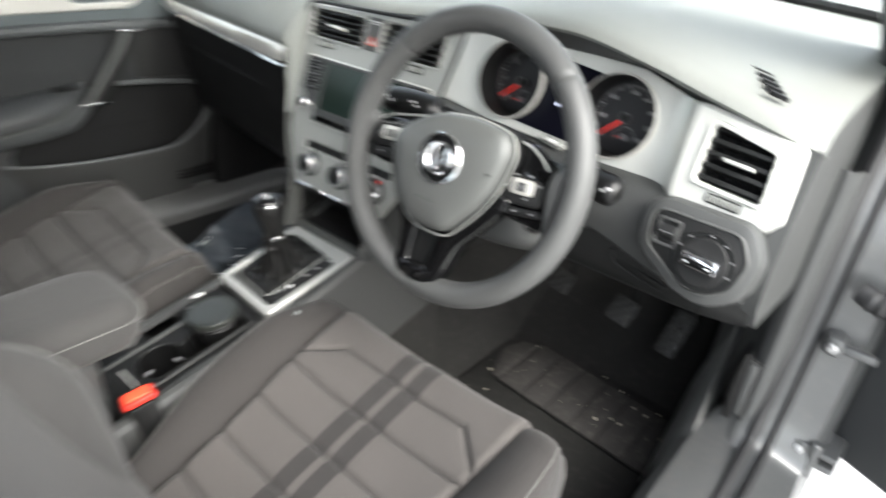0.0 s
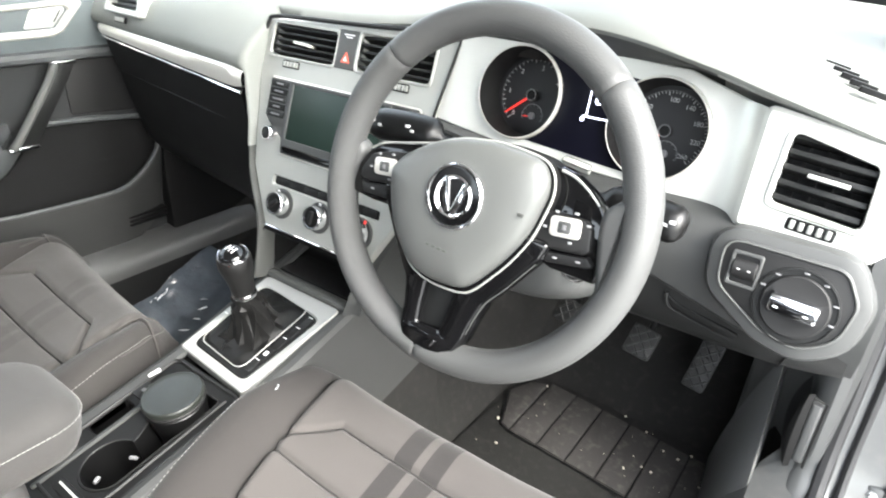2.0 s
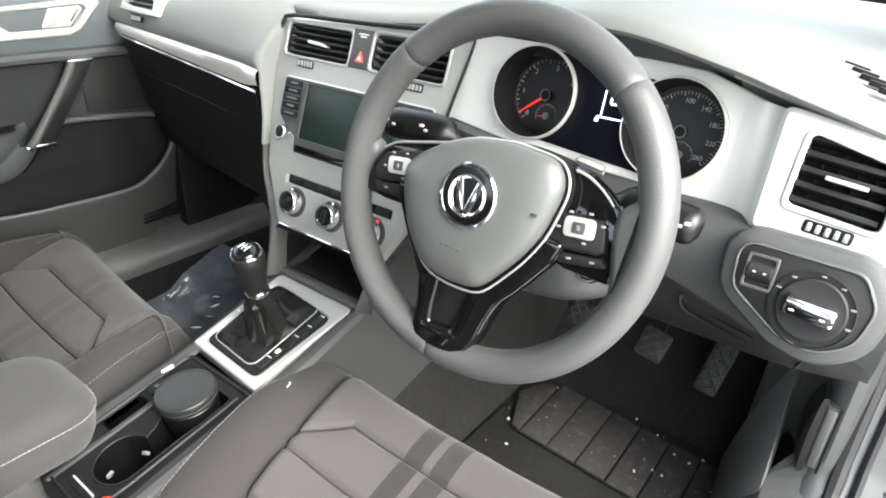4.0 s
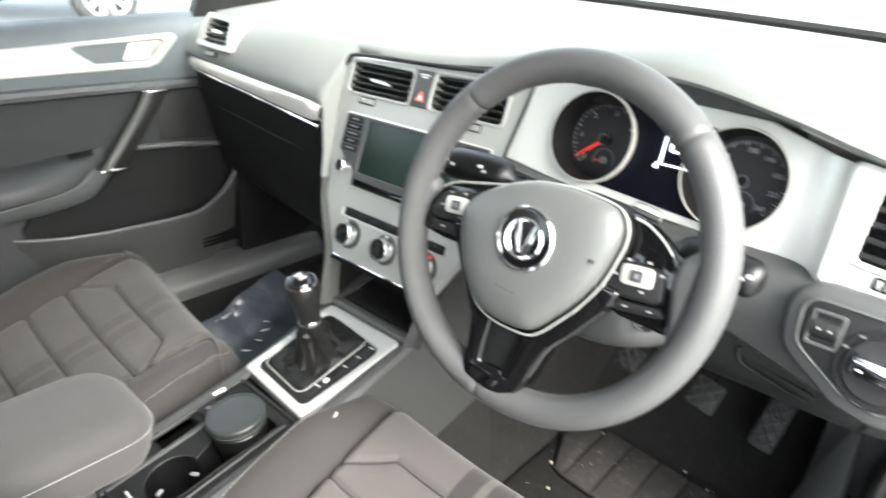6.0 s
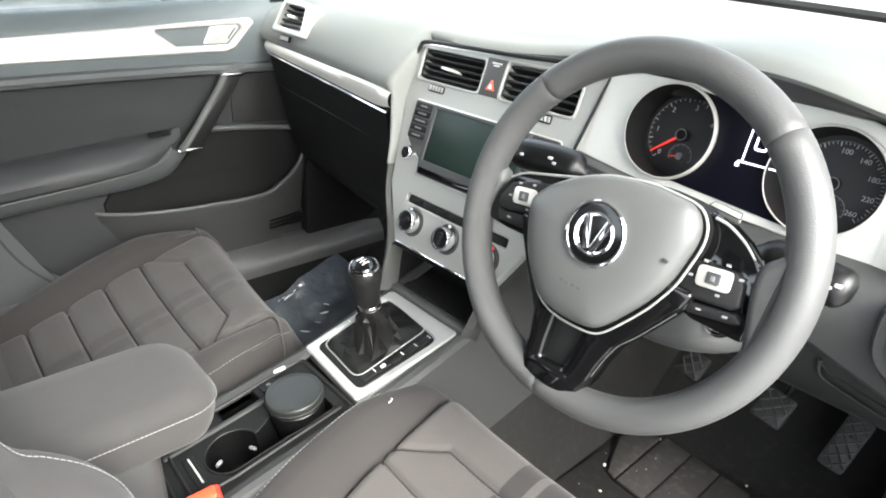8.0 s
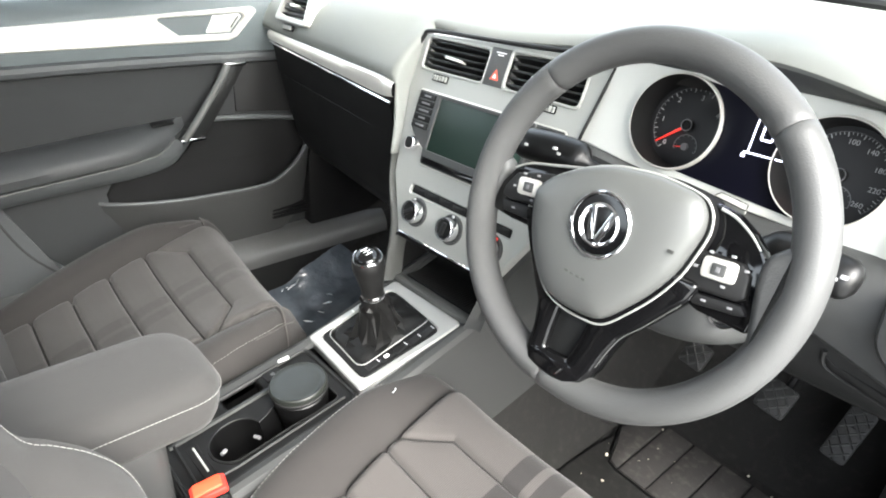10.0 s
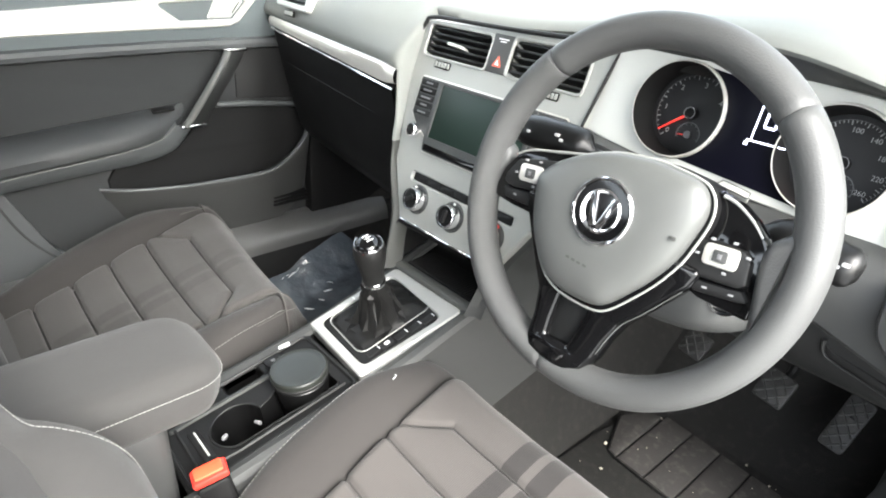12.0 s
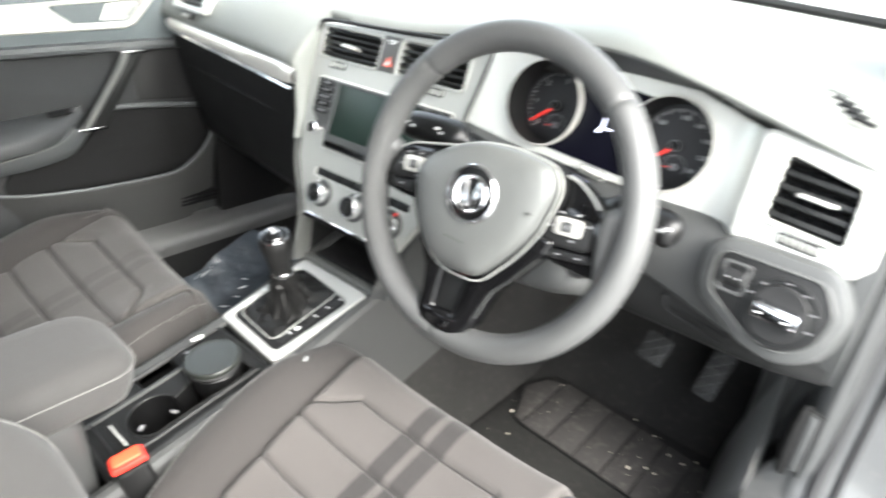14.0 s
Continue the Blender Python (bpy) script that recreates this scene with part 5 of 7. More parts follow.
# ---- steering wheel and column ----
def steering_wheel():
    t = thing("steering_wheel", WHL.translation, "three-spoke leather steering wheel with gloss black spokes and buttons", "steering wheel")
    R, r = 0.166, 0.0163

    def rim_point(a, b):
        d = Vector((math.cos(a), math.sin(a), 0))
        flat = 1.0 - 0.020 * math.exp(-((a - 1.5 * math.pi) / 0.45) ** 2)
        p = d * (R * flat + r * math.cos(b)) + Vector((0, 0, 1.12 * r * math.sin(b)))
        return WHL @ p

    spans = [(49, 137, LEATHER, "rim_top"), (137, 267, PERFORATED, "rim_left"), (267, 409, LEATHER, "rim_right")]
    for a0, a1, mat, nm in spans:
        bm = bmnew()
        n = max(8, int((a1 - a0) / 3))
        rings = []
        stops = [0.0, 0.0012 / (radians(a1 - a0) * R)] + [i / n for i in range(1, n)] + [1 - 0.0012 / (radians(a1 - a0) * R), 1.0]
        for f in stops:
            a = radians(a0 + (a1 - a0) * f) % (2 * math.pi)
            squeeze = 0.94 if f in (0.0, 1.0) else 1.0
            ring = []
            for j in range(20):
                b = 2 * math.pi * j / 20
                p, c = rim_point(a, b), WHL @ (Vector((math.cos(a), math.sin(a), 0)) * R * (1.0 - 0.020 * math.exp(-((a - 1.5 * math.pi) / 0.45) ** 2)))
                ring.append(c + (p - c) * squeeze)
            rings.append(ring)
        rings_solid(bm, rings, Matrix.Identity(4))
        part(nm, bm, mat, t, "grey black leather", sharp=0.9)
    bm = bmnew()
    for k in range(150):
        a = radians(140 + 265 * k / 149)
        p, q = rim_point(a, math.pi * 0.98), rim_point(a + 0.006, math.pi * 1.06)
        tube(bm, [p + (p - q) * 0.3, q + (q - p) * 0.3], 0.0003, 4)
    st = part("inner_stitching", bm, FRAME_GREY, t, "grey stitching inside the rim")
    tagged(st, kind="stuff")
    # airbag cover
    loop = [(0.003, 0.0557), (0.026, 0.0584), (0.048, 0.0578), (0.0645, 0.056), (0.0738, 0.052), (0.081, 0.0425), (0.0838, 0.029), (0.0812, 0.0105), (0.0757, -0.0125), (0.0632, -0.038), (0.048, -0.060), (0.036, -0.075), (0.026, -0.0818), (0.011, -0.0848), (-0.012, -0.0856), (-0.032, -0.0812), (-0.0463, -0.071), (-0.0624, -0.052), (-0.0733, -0.0317), (-0.080, -0.013), (-0.083, 0.0005), (-0.0818, 0.0085), (-0.0718, 0.021), (-0.057, 0.032), (-0.0394, 0.0425), (-0.016, 0.0518)]
    loop = [tuple(p)[:2] for p in smooth_line([(u, v, 0) for u, v in loop], 3, True)]
    grow = lambda k, w, cv=-0.012: [(u * k, (v - cv) * k + cv, w) for u, v in loop]  # noqa: E731
    bm = bmnew()
    rings_solid(bm, [grow(1.045, -0.022, 0.045), grow(1.045, 0.0105, 0.045), grow(0.97, 0.0115)], WHL)
    part("hub_back", bm, BLACK, t, "black hub backing")
    bm = bmnew()
    rings_solid(bm, [grow(0.98, 0.007), grow(0.996, 0.0135), grow(1.0, 0.0175), grow(0.988, 0.0220), grow(0.955, 0.0262), grow(0.89, 0.0297), grow(0.76, 0.0332), grow(0.56, 0.0357), grow(0.30, 0.0368)], WHL)
    hub = part("airbag_cover", bm, HUB, t, "grained grey airbag cover", sharp=1.0)
    bm = bmnew()
    tube(bm, [WHL @ Vector(p) for p in grow(1.045, 0.0125, 0.045)], 0.0012, 8, True)
    part("hub_trim", bm, FASCIA, t, "satin trim line round the hub")
    em = WHL @ pose(0.0045, 0.0018, 0.0358)
    bm = bmnew()
    lathe(bm, [(0.031, -0.003), (0.0308, 0.0018), (0.0295, 0.0032), (0.0278, 0.0026), (0.027, 0.0006)], em, 44)
    ring = part("emblem", bm, CHROME, t, "round chrome and black emblem")
    bm = bmnew()
    lathe(bm, [(0.0270, -0.002), (0.0268, 0.0014), (0.02, 0.0016)], em, 40)
    part("emblem_disc", bm, PIANO, ring, "black disc")
    bm = bmnew()
    lathe(bm, [(0.0205, 0.0), (0.0200, 0.0024), (0.0182, 0.0036), (0.0160, 0.0012)], em, 36, False)
    part("emblem_ring", bm, CHROME, ring, "plain chrome inner ring")
    for a, u in ((16, -0.0075), (-16, 0.0075)):
        bm = bmnew()
        slab(bm, rect(-0.0034, -0.0155, 0.0034, 0.0155, 0.0015), 0.0005, 0.0036, em @ pose(u, 0, 0, 0, 0, a), 0.001)
        part("emblem_bar", bm, CHROME, ring, "plain chrome bar")
    bm = bmnew()
    for k in range(4):
        slab(bm, rect(-0.0022, -0.0012, 0.0022, 0.0012, 0.0006), 0.0345, 0.0361, WHL @ pose(-0.0105 + 0.0065 * k, -0.0495, 0), 0.0003)
    tagged(part("moulded_bar", bm, CHEEK, hub, "moulded lettering bars"), kind="stuff")
    bm = bmnew()
    slab(bm, rect(-0.003, -0.0014, 0.003, 0.0014, 0.0006), 0.0308, 0.0326, WHL @ pose(0.0715, 0.006, 0), 0.0003)
    part("moulded_mark", bm, CHEEK, hub)
    for s in (-1, 1):
        flip = Matrix.Diagonal((s, 1, 1, 1))
        m = WHL @ flip
        # gloss wing from the hub to the rim
        bm = bmnew()
        if s > 0:
            wing = rounded([(0.068, 0.054), (0.082, 0.0525), (0.0965, 0.0500), (0.1135, 0.0415), (0.1260, 0.0315), (0.1330, 0.0240), (0.1350, 0.010), (0.143, -0.016), (0.1415, -0.035), (0.098, -0.036), (0.076, -0.030)], 0.004)
        else:
            wing = rounded([(0.050, 0.0385), (0.0859, 0.0295), (0.1216, 0.0202), (0.1340, 0.0119), (0.1452, -0.0063), (0.1490, -0.0274), (0.1460, -0.0384), (0.1174, -0.0400), (0.0881, -0.0390), (0.070, -0.030)], 0.005)
        slab(bm, wing, -0.018, 0.0, m, 0.003)
        sp = part("spoke", bm, PIANO, t, "gloss black spoke")
        bm = bmnew()
        tube(bm, smooth_line([m @ Vector(p) for p in (((0.084, 0.0510, 0.002), (0.0970, 0.0485, 0.001), (0.1130, 0.0405, 0.0006), (0.1250, 0.0310, 0.0)) if s > 0 else ((0.052, 0.0390, 0.004), (0.0859, 0.0305, 0.002), (0.116, 0.0225, 0.001), (0.134, 0.0125, 0.0)))], 5), lambda k: 0.0016 * (1 - 0.4 * k), 6)
        part("spoke_edge", bm, FASCIA, sp, "satin upper edge")
        bm = bmnew()
        pod = rounded([(0.076, 0.013), (0.100, 0.0160), (0.120, 0.0170), (0.1280, 0.010), (0.1320, -0.008), (0.126, -0.0130), (0.080, -0.0195)] if s > 0 else [(0.074, 0.0235), (0.100, 0.0175), (0.125, 0.0090), (0.1345, -0.0085), (0.1345, -0.0185), (0.1223, -0.0205), (0.090, -0.0145), (0.080, -0.0135)], 0.004)
        slab(bm, pod, -0.004, 0.008, m, 0.003)
        pd = part("button_pod", bm, DASH_LOW, t, "black button pod with silver centre key")
        # the wheel stands a little turned, and its keys with it
        km = WHL @ (pose(0.1050, 0.0055, 0, 0, 0, 8) if s > 0 else pose(-0.1020, 0.0005, 0, 0, 0, 8))
        bm = bmnew()
        slab(bm, rect(-0.0145, -0.0090, 0.0145, 0.0090, 0.0048), 0.006, 0.0105, km, 0.0015)
        part("silver_key", bm, BRIGHT_SILVER, pd, "bright silver key")
        bm = bmnew()
        slab(bm, rect(-0.0060, -0.0050, 0.0060, 0.0050, 0.0015), 0.009, 0.0118, km, 0.0008)
        part("centre_key", bm, GREY_LOW, pd, "grey centre key")
        bm = bmnew()
        slab(bm, rect(-0.0018, -0.0022, 0.0018, 0.0022, 0.0005), 0.0115, 0.0123, km, 0.0002)
        part("symbol_bar", bm, GREY_PRINT, pd)
        for u, v in ((0.008, 0.0135), (-0.010, 0.0125), (0.0205, 0.005), (-0.0195, -0.002), (0.006, -0.0125)):
            bm = bmnew()
            slab(bm, rect(u - 0.0019, v - 0.0011, u + 0.0019, v + 0.0011, 0.0005), 0.0075, 0.0086, km, 0.0002)
            part("symbol_bar", bm, SYMBOL, pd, "pale printed symbol")
        bm = bmnew()
        slab(bm, rounded([(0.0845, -0.0225), (0.130, -0.0140), (0.1385, -0.0205), (0.130, -0.0235), (0.094, -0.0305)] if s > 0 else [(0.0880, -0.0165), (0.1235, -0.0230), (0.1355, -0.0215), (0.1279, -0.0340), (0.0951, -0.0320), (0.0870, -0.0280)], 0.003), -0.006, 0.0045, m, 0.0015)
        lk = part("lower_key", bm, DASH_LOW, t, "dark rocker key")
        for u in (-0.008, 0.014):
            bm = bmnew()
            slab(bm, rect(u - 0.0022, -0.0008, u + 0.0022, 0.0010, 0.0005), 0.0042, 0.0052, WHL @ (pose(0.110, -0.0225, 0, 0, 0, 10) if s > 0 else pose(-0.108, -0.0265, 0, 0, 0, 4)), 0.0002)
            part("symbol_bar", bm, SYMBOL, lk)
    for sg in (-1, 1):
        rest = [(0.156, 0.058), (0.143, 0.042), (0.1335, 0.031), (0.1320, 0.017), (0.1360, -0.004), (0.1410, -0.022), (0.1440, -0.034), (0.1470, -0.048), (0.155, -0.064), (0.163, -0.040), (0.166, 0.0), (0.163, 0.035)] if sg > 0 else [(0.1430, 0.0060), (0.1465, -0.0080), (0.1490, -0.0265), (0.1520, -0.048), (0.161, -0.050), (0.1650, -0.01), (0.160, 0.016), (0.150, 0.017)]
        rest = [tuple(q)[:2] for q in smooth_line([(u, v, 0) for u, v in rest], 4, True)]
        up = lambda d, w: [(*q, w) for q in shrink(rest, d)]  # noqa: E731
        bm = bmnew()
        low = 0.0 if sg > 0 else 0.0085
        rings_solid(bm, [up(0.003, -0.020), up(0.0, -0.014), up(0.0, 0.002 - low), up(0.0010, 0.0065 - low), up(0.0030, 0.0100 - low)] + ([up(0.0060, 0.0122), up(0.0085, 0.0130)] if sg > 0 else []), WHL @ Matrix.Diagonal((sg, 1, 1, 1)))
        part("thumb_rest", bm, LEATHER, t, "leather thumb rest", sharp=1.2)
    # lower spoke: gloss black frame round a dark recess
    bm = bmnew()
    m = WHL
    yoke = [(0.098, -0.012), (0.0925, -0.029), (0.0680, -0.0656), (0.0510, -0.0905), (0.0440, -0.1114), (0.0395, -0.1330), (0.0335, -0.1480), (0.0200, -0.1575), (0.0, -0.1618), (-0.0170, -0.1610), (-0.0280, -0.1570), (-0.0350, -0.1470), (-0.0375, -0.1231), (-0.0430, -0.0986), (-0.0675, -0.0656), (-0.0915, -0.029), (-0.098, -0.012)]
    well = rounded([(-0.0175, -0.090), (-0.0172, -0.118), (-0.0158, -0.1385), (0.0105, -0.1350), (0.0140, -0.118), (0.0175, -0.090)], 0.0035)
    holed(bm, rounded(yoke, 0.009, 7), [well], -0.010, 0.0130, Matrix.Identity(4), 0.0030)
    # the foot rises on to the rim
    for vtx in bm.verts:
        if vtx.co.z > 0.0:
            vtx.co.z += 0.0050 * min(1.0, max(0.0, (-0.138 - vtx.co.y) / 0.022)) ** 1.3
    bm.transform(m)
    ls = part("lower_spoke", bm, PIANO, t, "gloss black lower spoke", sharp=0.9)
    # satin line down the outer edge of the yoke
    bm = bmnew()
    tube(bm, smooth_line([m @ Vector((u, v, w)) for u, v, w in ((0.0905, -0.034, 0.0125), (0.0785, -0.0525, 0.0130), (0.0665, -0.0705, 0.0133), (0.0545, -0.0865, 0.0133), (0.0475, -0.1050, 0.0133), (0.0425, -0.1250, 0.0133))], 6), 0.0005, 6)
    part("yoke_line", bm, FRAME_GREY, ls, "satin line along the spoke")
    bm = bmnew()
    slab(bm, shrink(well, -0.002), -0.020, 0.004, m, 0.002)
    part("recess", bm, KNEE_LOW, ls, "matt recess")
    bm = bmnew()
    slab(bm, rect(-0.001, -0.004, 0.001, 0.004, 0.0005), 0.0018, 0.0028, m @ pose(0.012, -0.1475, 0.0155, 0, 0, -25), 0.0003)
    part("mark", bm, CHROME, ls, "small bright mark")
    # column
    c = thing("steering_column", WHL @ Vector((0, 0, -0.12)), "grey plastic steering column cowl with key barrel", "steering column")
    bm = bmnew()
    rings = []
    for w, au, av, dv in ((-0.034, 0.070, 0.036, -0.030), (-0.037, 0.085, 0.043, -0.034), (-0.046, 0.098, 0.049, -0.037), (-0.065, 0.107, 0.053, -0.039), (-0.09, 0.110, 0.056, -0.041), (-0.14, 0.112, 0.060, -0.044), (-0.24, 0.112, 0.065, -0.046)):
        rings.append([(au * math.copysign(abs(math.cos(a)) ** 0.7, math.cos(a)), dv + av * math.copysign(abs(math.sin(a)) ** 0.7, math.sin(a)), w) for a in [2 * math.pi * k / 32 for k in range(32)]])
    rings_solid(bm, rings, WHL)
    part("cowl", bm, GREY_LOW, c, "grey plastic cowl")
    bm = bmnew()
    km = face_frame((0.462, 0.062, 0.838), (0.1, 0.25, 1), (1, 0.25, 0))
    lathe(bm, [(0.015, -0.03), (0.015, 0.004), (0.013, 0.007), (0.011, 0.007), (0.010, 0.004)], km, 28)
    part("key_barrel", bm, CHROME, c, "chrome key barrel")
    # stalks
    for nm, pts, lab in (("left", ((0.31, 0.095, 0.912), (0.272, 0.088, 0.921), (0.237, 0.085, 0.9245), (0.180, 0.082, 0.922)), "black stalk with pale lamp and wiper symbols"), ("right", ((0.42, 0.105, 0.900), (0.47, 0.10, 0.897), (0.51, 0.098, 0.895), (0.545, 0.097, 0.892)), "black stalk with pale symbols behind the wheel")):
        s = thing("stalk", pts[0], lab, "stalk", "column stalks")
        bm = bmnew()
        line = smooth_line(pts, 6)
        tube(bm, line, lambda k: 0.0055 + 0.0135 * min(1.0, max(0.0, (k - 0.28) / 0.10)) ** 0.6 - 0.010 * max(0.0, (k - 0.86) / 0.14) ** 2, 16, flat=0.8)
        part("lever", bm, CUP, s, "", sharp=1.2)
        for k, f in enumerate((0.50, 0.58, 0.66, 0.80, 0.86, 0.92)):
            p = line[int(f * (len(line) - 1))]
            bm = bmnew()
            m = face_frame(p + Vector((0, -0.0148, 0.003 + 0.004 * ((k % 3) - 1))), (0, 0.2, 1))
            slab(bm, rect(-0.0026, -0.0015, 0.0026, 0.0015, 0.0008), -0.003, 0.0012, m, 0.0003)
            part("symbol_bar", bm, DIM_PRINT, s)


# ---- centre console ----
def console():
    t = thing("gear_console", (0, -0.1, 0.25), "grey centre console with satin gear surround and cup holder", "centre console")
    # sides and rails
    for s in (-1, 1):
        bm = bmnew()
        rows = []
        for y, z, x in ((0.30, 0.66, 0.108), (0.12, 0.607, 0.099), (0.0, 0.570, 0.096), (-0.06, 0.553, 0.094), (-0.18, 0.530, 0.094), (-0.33, 0.502, 0.094), (-0.62, 0.47, 0.094)):
            rows.append([(s * (x - 0.022), y, z - 0.006), (s * (x - 0.020), y, z + 0.001), (s * (x - 0.010), y, z + 0.004), (s * (x - 0.002), y, z + 0.001), (s * (x + 0.002), y, z - 0.008), (s * (x + 0.008), y, z - 0.10), (s * (x + 0.02), y, z - 0.2), (s * (x + 0.03), y, 0.22)])
        fine = []
        for a, b in zip(rows, rows[1:]):
            for k in range(5):
                fine.append([tuple(Vector(p) + (Vector(q) - Vector(p)) * k / 5) for p, q in zip(a, b)])
        fine.append(rows[-1])
        sheet(bm, [r_[:5] for r_ in fine])
        part("side_rail", bm, ROLL, t, "grey side rail")
        bm = bmnew()
        sheet(bm, [r_[6:] for r_ in fine])
        part("side_carpet", bm, CARPET, t, "charcoal carpet on the tunnel side")
        # Same moulding on both sides; the passenger copy is darkened as shaded side.
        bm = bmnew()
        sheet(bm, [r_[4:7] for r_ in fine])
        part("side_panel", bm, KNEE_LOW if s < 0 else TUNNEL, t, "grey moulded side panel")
        bm = bmnew()
        tube(bm, [(s * 0.1085, 0.22, 0.50), (s * 0.1075, 0.05, 0.47), (s * 0.1075, -0.10, 0.445)], 0.0009, 5)
        part("panel_gap", bm, BLACK, t)
    # satin plate round the gear lever
    bm = bmnew()
    plate = rounded([(-0.087, -0.057), (0.066, -0.066), (0.085, 0.116), (-0.081, 0.116)], [0.006, 0.006, 0.01, 0.01])
    inner = rounded([(-0.075, -0.043), (0.054, -0.051), (0.069, 0.086), (-0.070, 0.098)], 0.014)
    holed(bm, plate, [inner], -0.02, 0.004, PLA, 0.002)
    part("gear_plate", bm, PLATE, t, "satin silver plate")
    bm = bmnew()
    frame_ = rounded([(-0.0665, -0.030), (0.031, -0.038), (0.036, 0.092), (-0.0655, 0.095)], 0.014)
    holed(bm, shrink(inner, 0.0005), [frame_], -0.012, 0.0028, PLA, 0.0015)
    part("inner_frame", bm, BLACK, t, "black inner frame")
    bm = bmnew()
    tube(bm, [at(PLA, u, v, 0.0035) for u, v in shrink(frame_, -0.003)], 0.0009, 6, True)
    part("bright_line", bm, FASCIA, t, "bright line round the gaiter")
    for k in range(5):
        v = -0.036 + 0.024 * k
        bm = bmnew()
        u = 0.039 + 0.016 * (v + 0.036) / 0.12
        slab(bm, rect(u - 0.002, v, u + 0.010, v + 0.0225, 0.0012), 0.0, 0.0045, PLA, 0.0006)
        key = part("console_key", bm, DASH_LOW, t, "dark console key")
        bm = bmnew()
        if k == 1:
            slab(bm, rect(u + 0.001, v + 0.007, u + 0.007, v + 0.015, 0.001), 0.004, 0.0054, PLA, 0.0003)
        else:
            slab(bm, rect(u, v + 0.0205, u + 0.008, v + 0.0218, 0.0004), 0.004, 0.0052, PLA, 0.0003)
        part("legend_bar", bm, PRINT, key)
    for k in range(4):
        bm = bmnew()
        v = -0.005 + 0.027 * k
        slab(bm, rect(-0.0795, v, -0.0735, v + 0.0025, 0.0008), 0.0, 0.0048, PLA, 0.0005)
        part("legend_bar", bm, PRINT, t)
    # rear tray with round cup holders
    bm = bmnew()
    out = rounded([(-0.076, -0.135), (0.076, -0.135), (0.076, 0.118), (-0.076, 0.118)], 0.01)
    cups = [(0.014 + 0.036 * math.cos(radians(a)), -0.044 + 0.036 * math.sin(radians(a))) for a in range(100, 326, 9)]
    cups += [(0.0475, -0.055), (0.048, 0.020), (0.051, 0.050), (0.050, 0.090), (0.046, 0.095), (-0.036, 0.095), (-0.041, 0.090), (-0.041, 0.050), (-0.031, 0.032), (-0.004, 0.020), (0.003, 0.008)]
    pocket = rect(-0.070, -0.030, -0.047, 0.026, 0.004)
    holed(bm, out, [cups, pocket], -0.012, 0.0, CON, 0.002)
    part("tray_top", bm, BLACK, t, "black tray top")
    bm = bmnew()
    up = lambda ring, w: [(*p, w) for p in ring]  # noqa: E731
    rings_solid(bm, [up(cups, -0.001), up(shrink(cups, 0.003), -0.065)], CON, False, True)
    rings_solid(bm, [up(pocket, -0.001), up(pocket, -0.03)], CON, False, True)
    part("cup_well", bm, CUP, t, "black cup wells")
    # raised ridge round the tray
    bm = bmnew()
    tube(bm, [at(CON, u, v, 0.0015) for u, v in rounded([(-0.0725, -0.128), (0.0725, -0.128), (0.070, 0.112), (-0.073, 0.112)], 0.012)], 0.0028, 6, True)
    part("tray_ridge", bm, KNEE_LOW, t, "dark grey raised ridge")
    bm = bmnew()
    slab(bm, rounded([(-0.0415, -0.118), (-0.0345, -0.118), (-0.0335, 0.034), (-0.0405, 0.034)], 0.003), -0.004, 0.0042, CON, 0.0022)
    part("divider", bm, ROLL, t, "grey raised rib between pocket and cup holder")
    bm = bmnew()
    tube(bm, [at(CON, u, v, w) for u, v, w in ((-0.037, -0.1105, 0.002), (0.052, -0.1125, 0.002), (0.056, -0.060, 0.002), (0.056, 0.10, 0.002))], 0.0024, 6)
    part("divider", bm, KNEE_LOW, t, "dark raised edge of the cup holder")
    bm = bmnew()
    tube(bm, [at(CON, u, v, 0.001) for u, v in cups], 0.0013, 6, True)
    part("well_rim", bm, KNEE_LOW, t)
    for u, v, a in ((0.003, -0.064, 20), (0.013, -0.018, -60)):
        bm = bmnew()
        slab(bm, rect(-0.0026, -0.0048, 0.0026, 0.0048, 0.0018), 0.0, 0.006, CON @ pose(u, v, -0.018, 0, 30, a), 0.002)
        part("grip_tab", bm, PRINT if u < 0 else GREY_PRINT, t, "pale cup holder tab")
    bm = bmnew()
    slab(bm, rect(-0.03, -0.0075, 0.033, 0.0075, 0.003), -0.01, 0.0015, CON @ pose(0.0090, -0.0945, 0), 0.001)
    sl = part("card_slot", bm, BLACK, t, "black slot with a silver edge")
    bm = bmnew()
    slab(bm, rect(-0.024, 0.0, 0.026, 0.0026, 0.0012), 0.0, 0.0032, CON @ pose(0.0090, -0.0945, 0), 0.0008)
    part("slot_edge", bm, SILVER, sl, "silver edge")
    bm = bmnew()
    lathe(bm, [(0.007, 0.0), (0.007, 0.006), (0.005, 0.009), (0.0, 0.0095)], CON @ pose(-0.0555, -0.057, 0.0), 18)
    part("push_pin", bm, CHROME, t, "small chrome push button")
    bm = bmnew()
    slab(bm, rect(-0.071, 0.036, -0.050, 0.062, 0.002), -0.004, 0.003, CON, 0.001)
    k1 = part("socket_key", bm, DASH_LOW, t, "dark switch with pale symbol")
    bm = bmnew()
    slab(bm, rect(-0.063, 0.046, -0.057, 0.052, 0.001), 0.0026, 0.0036, CON, 0.0003)
    part("symbol_bar", bm, GREY_PRINT, k1)
    bm = bmnew()
    slab(bm, rounded([(-0.0775, 0.067), (-0.0725, 0.066), (-0.0705, 0.084), (-0.0755, 0.085)], 0.002), 0.0005, 0.0068, CON, 0.001)
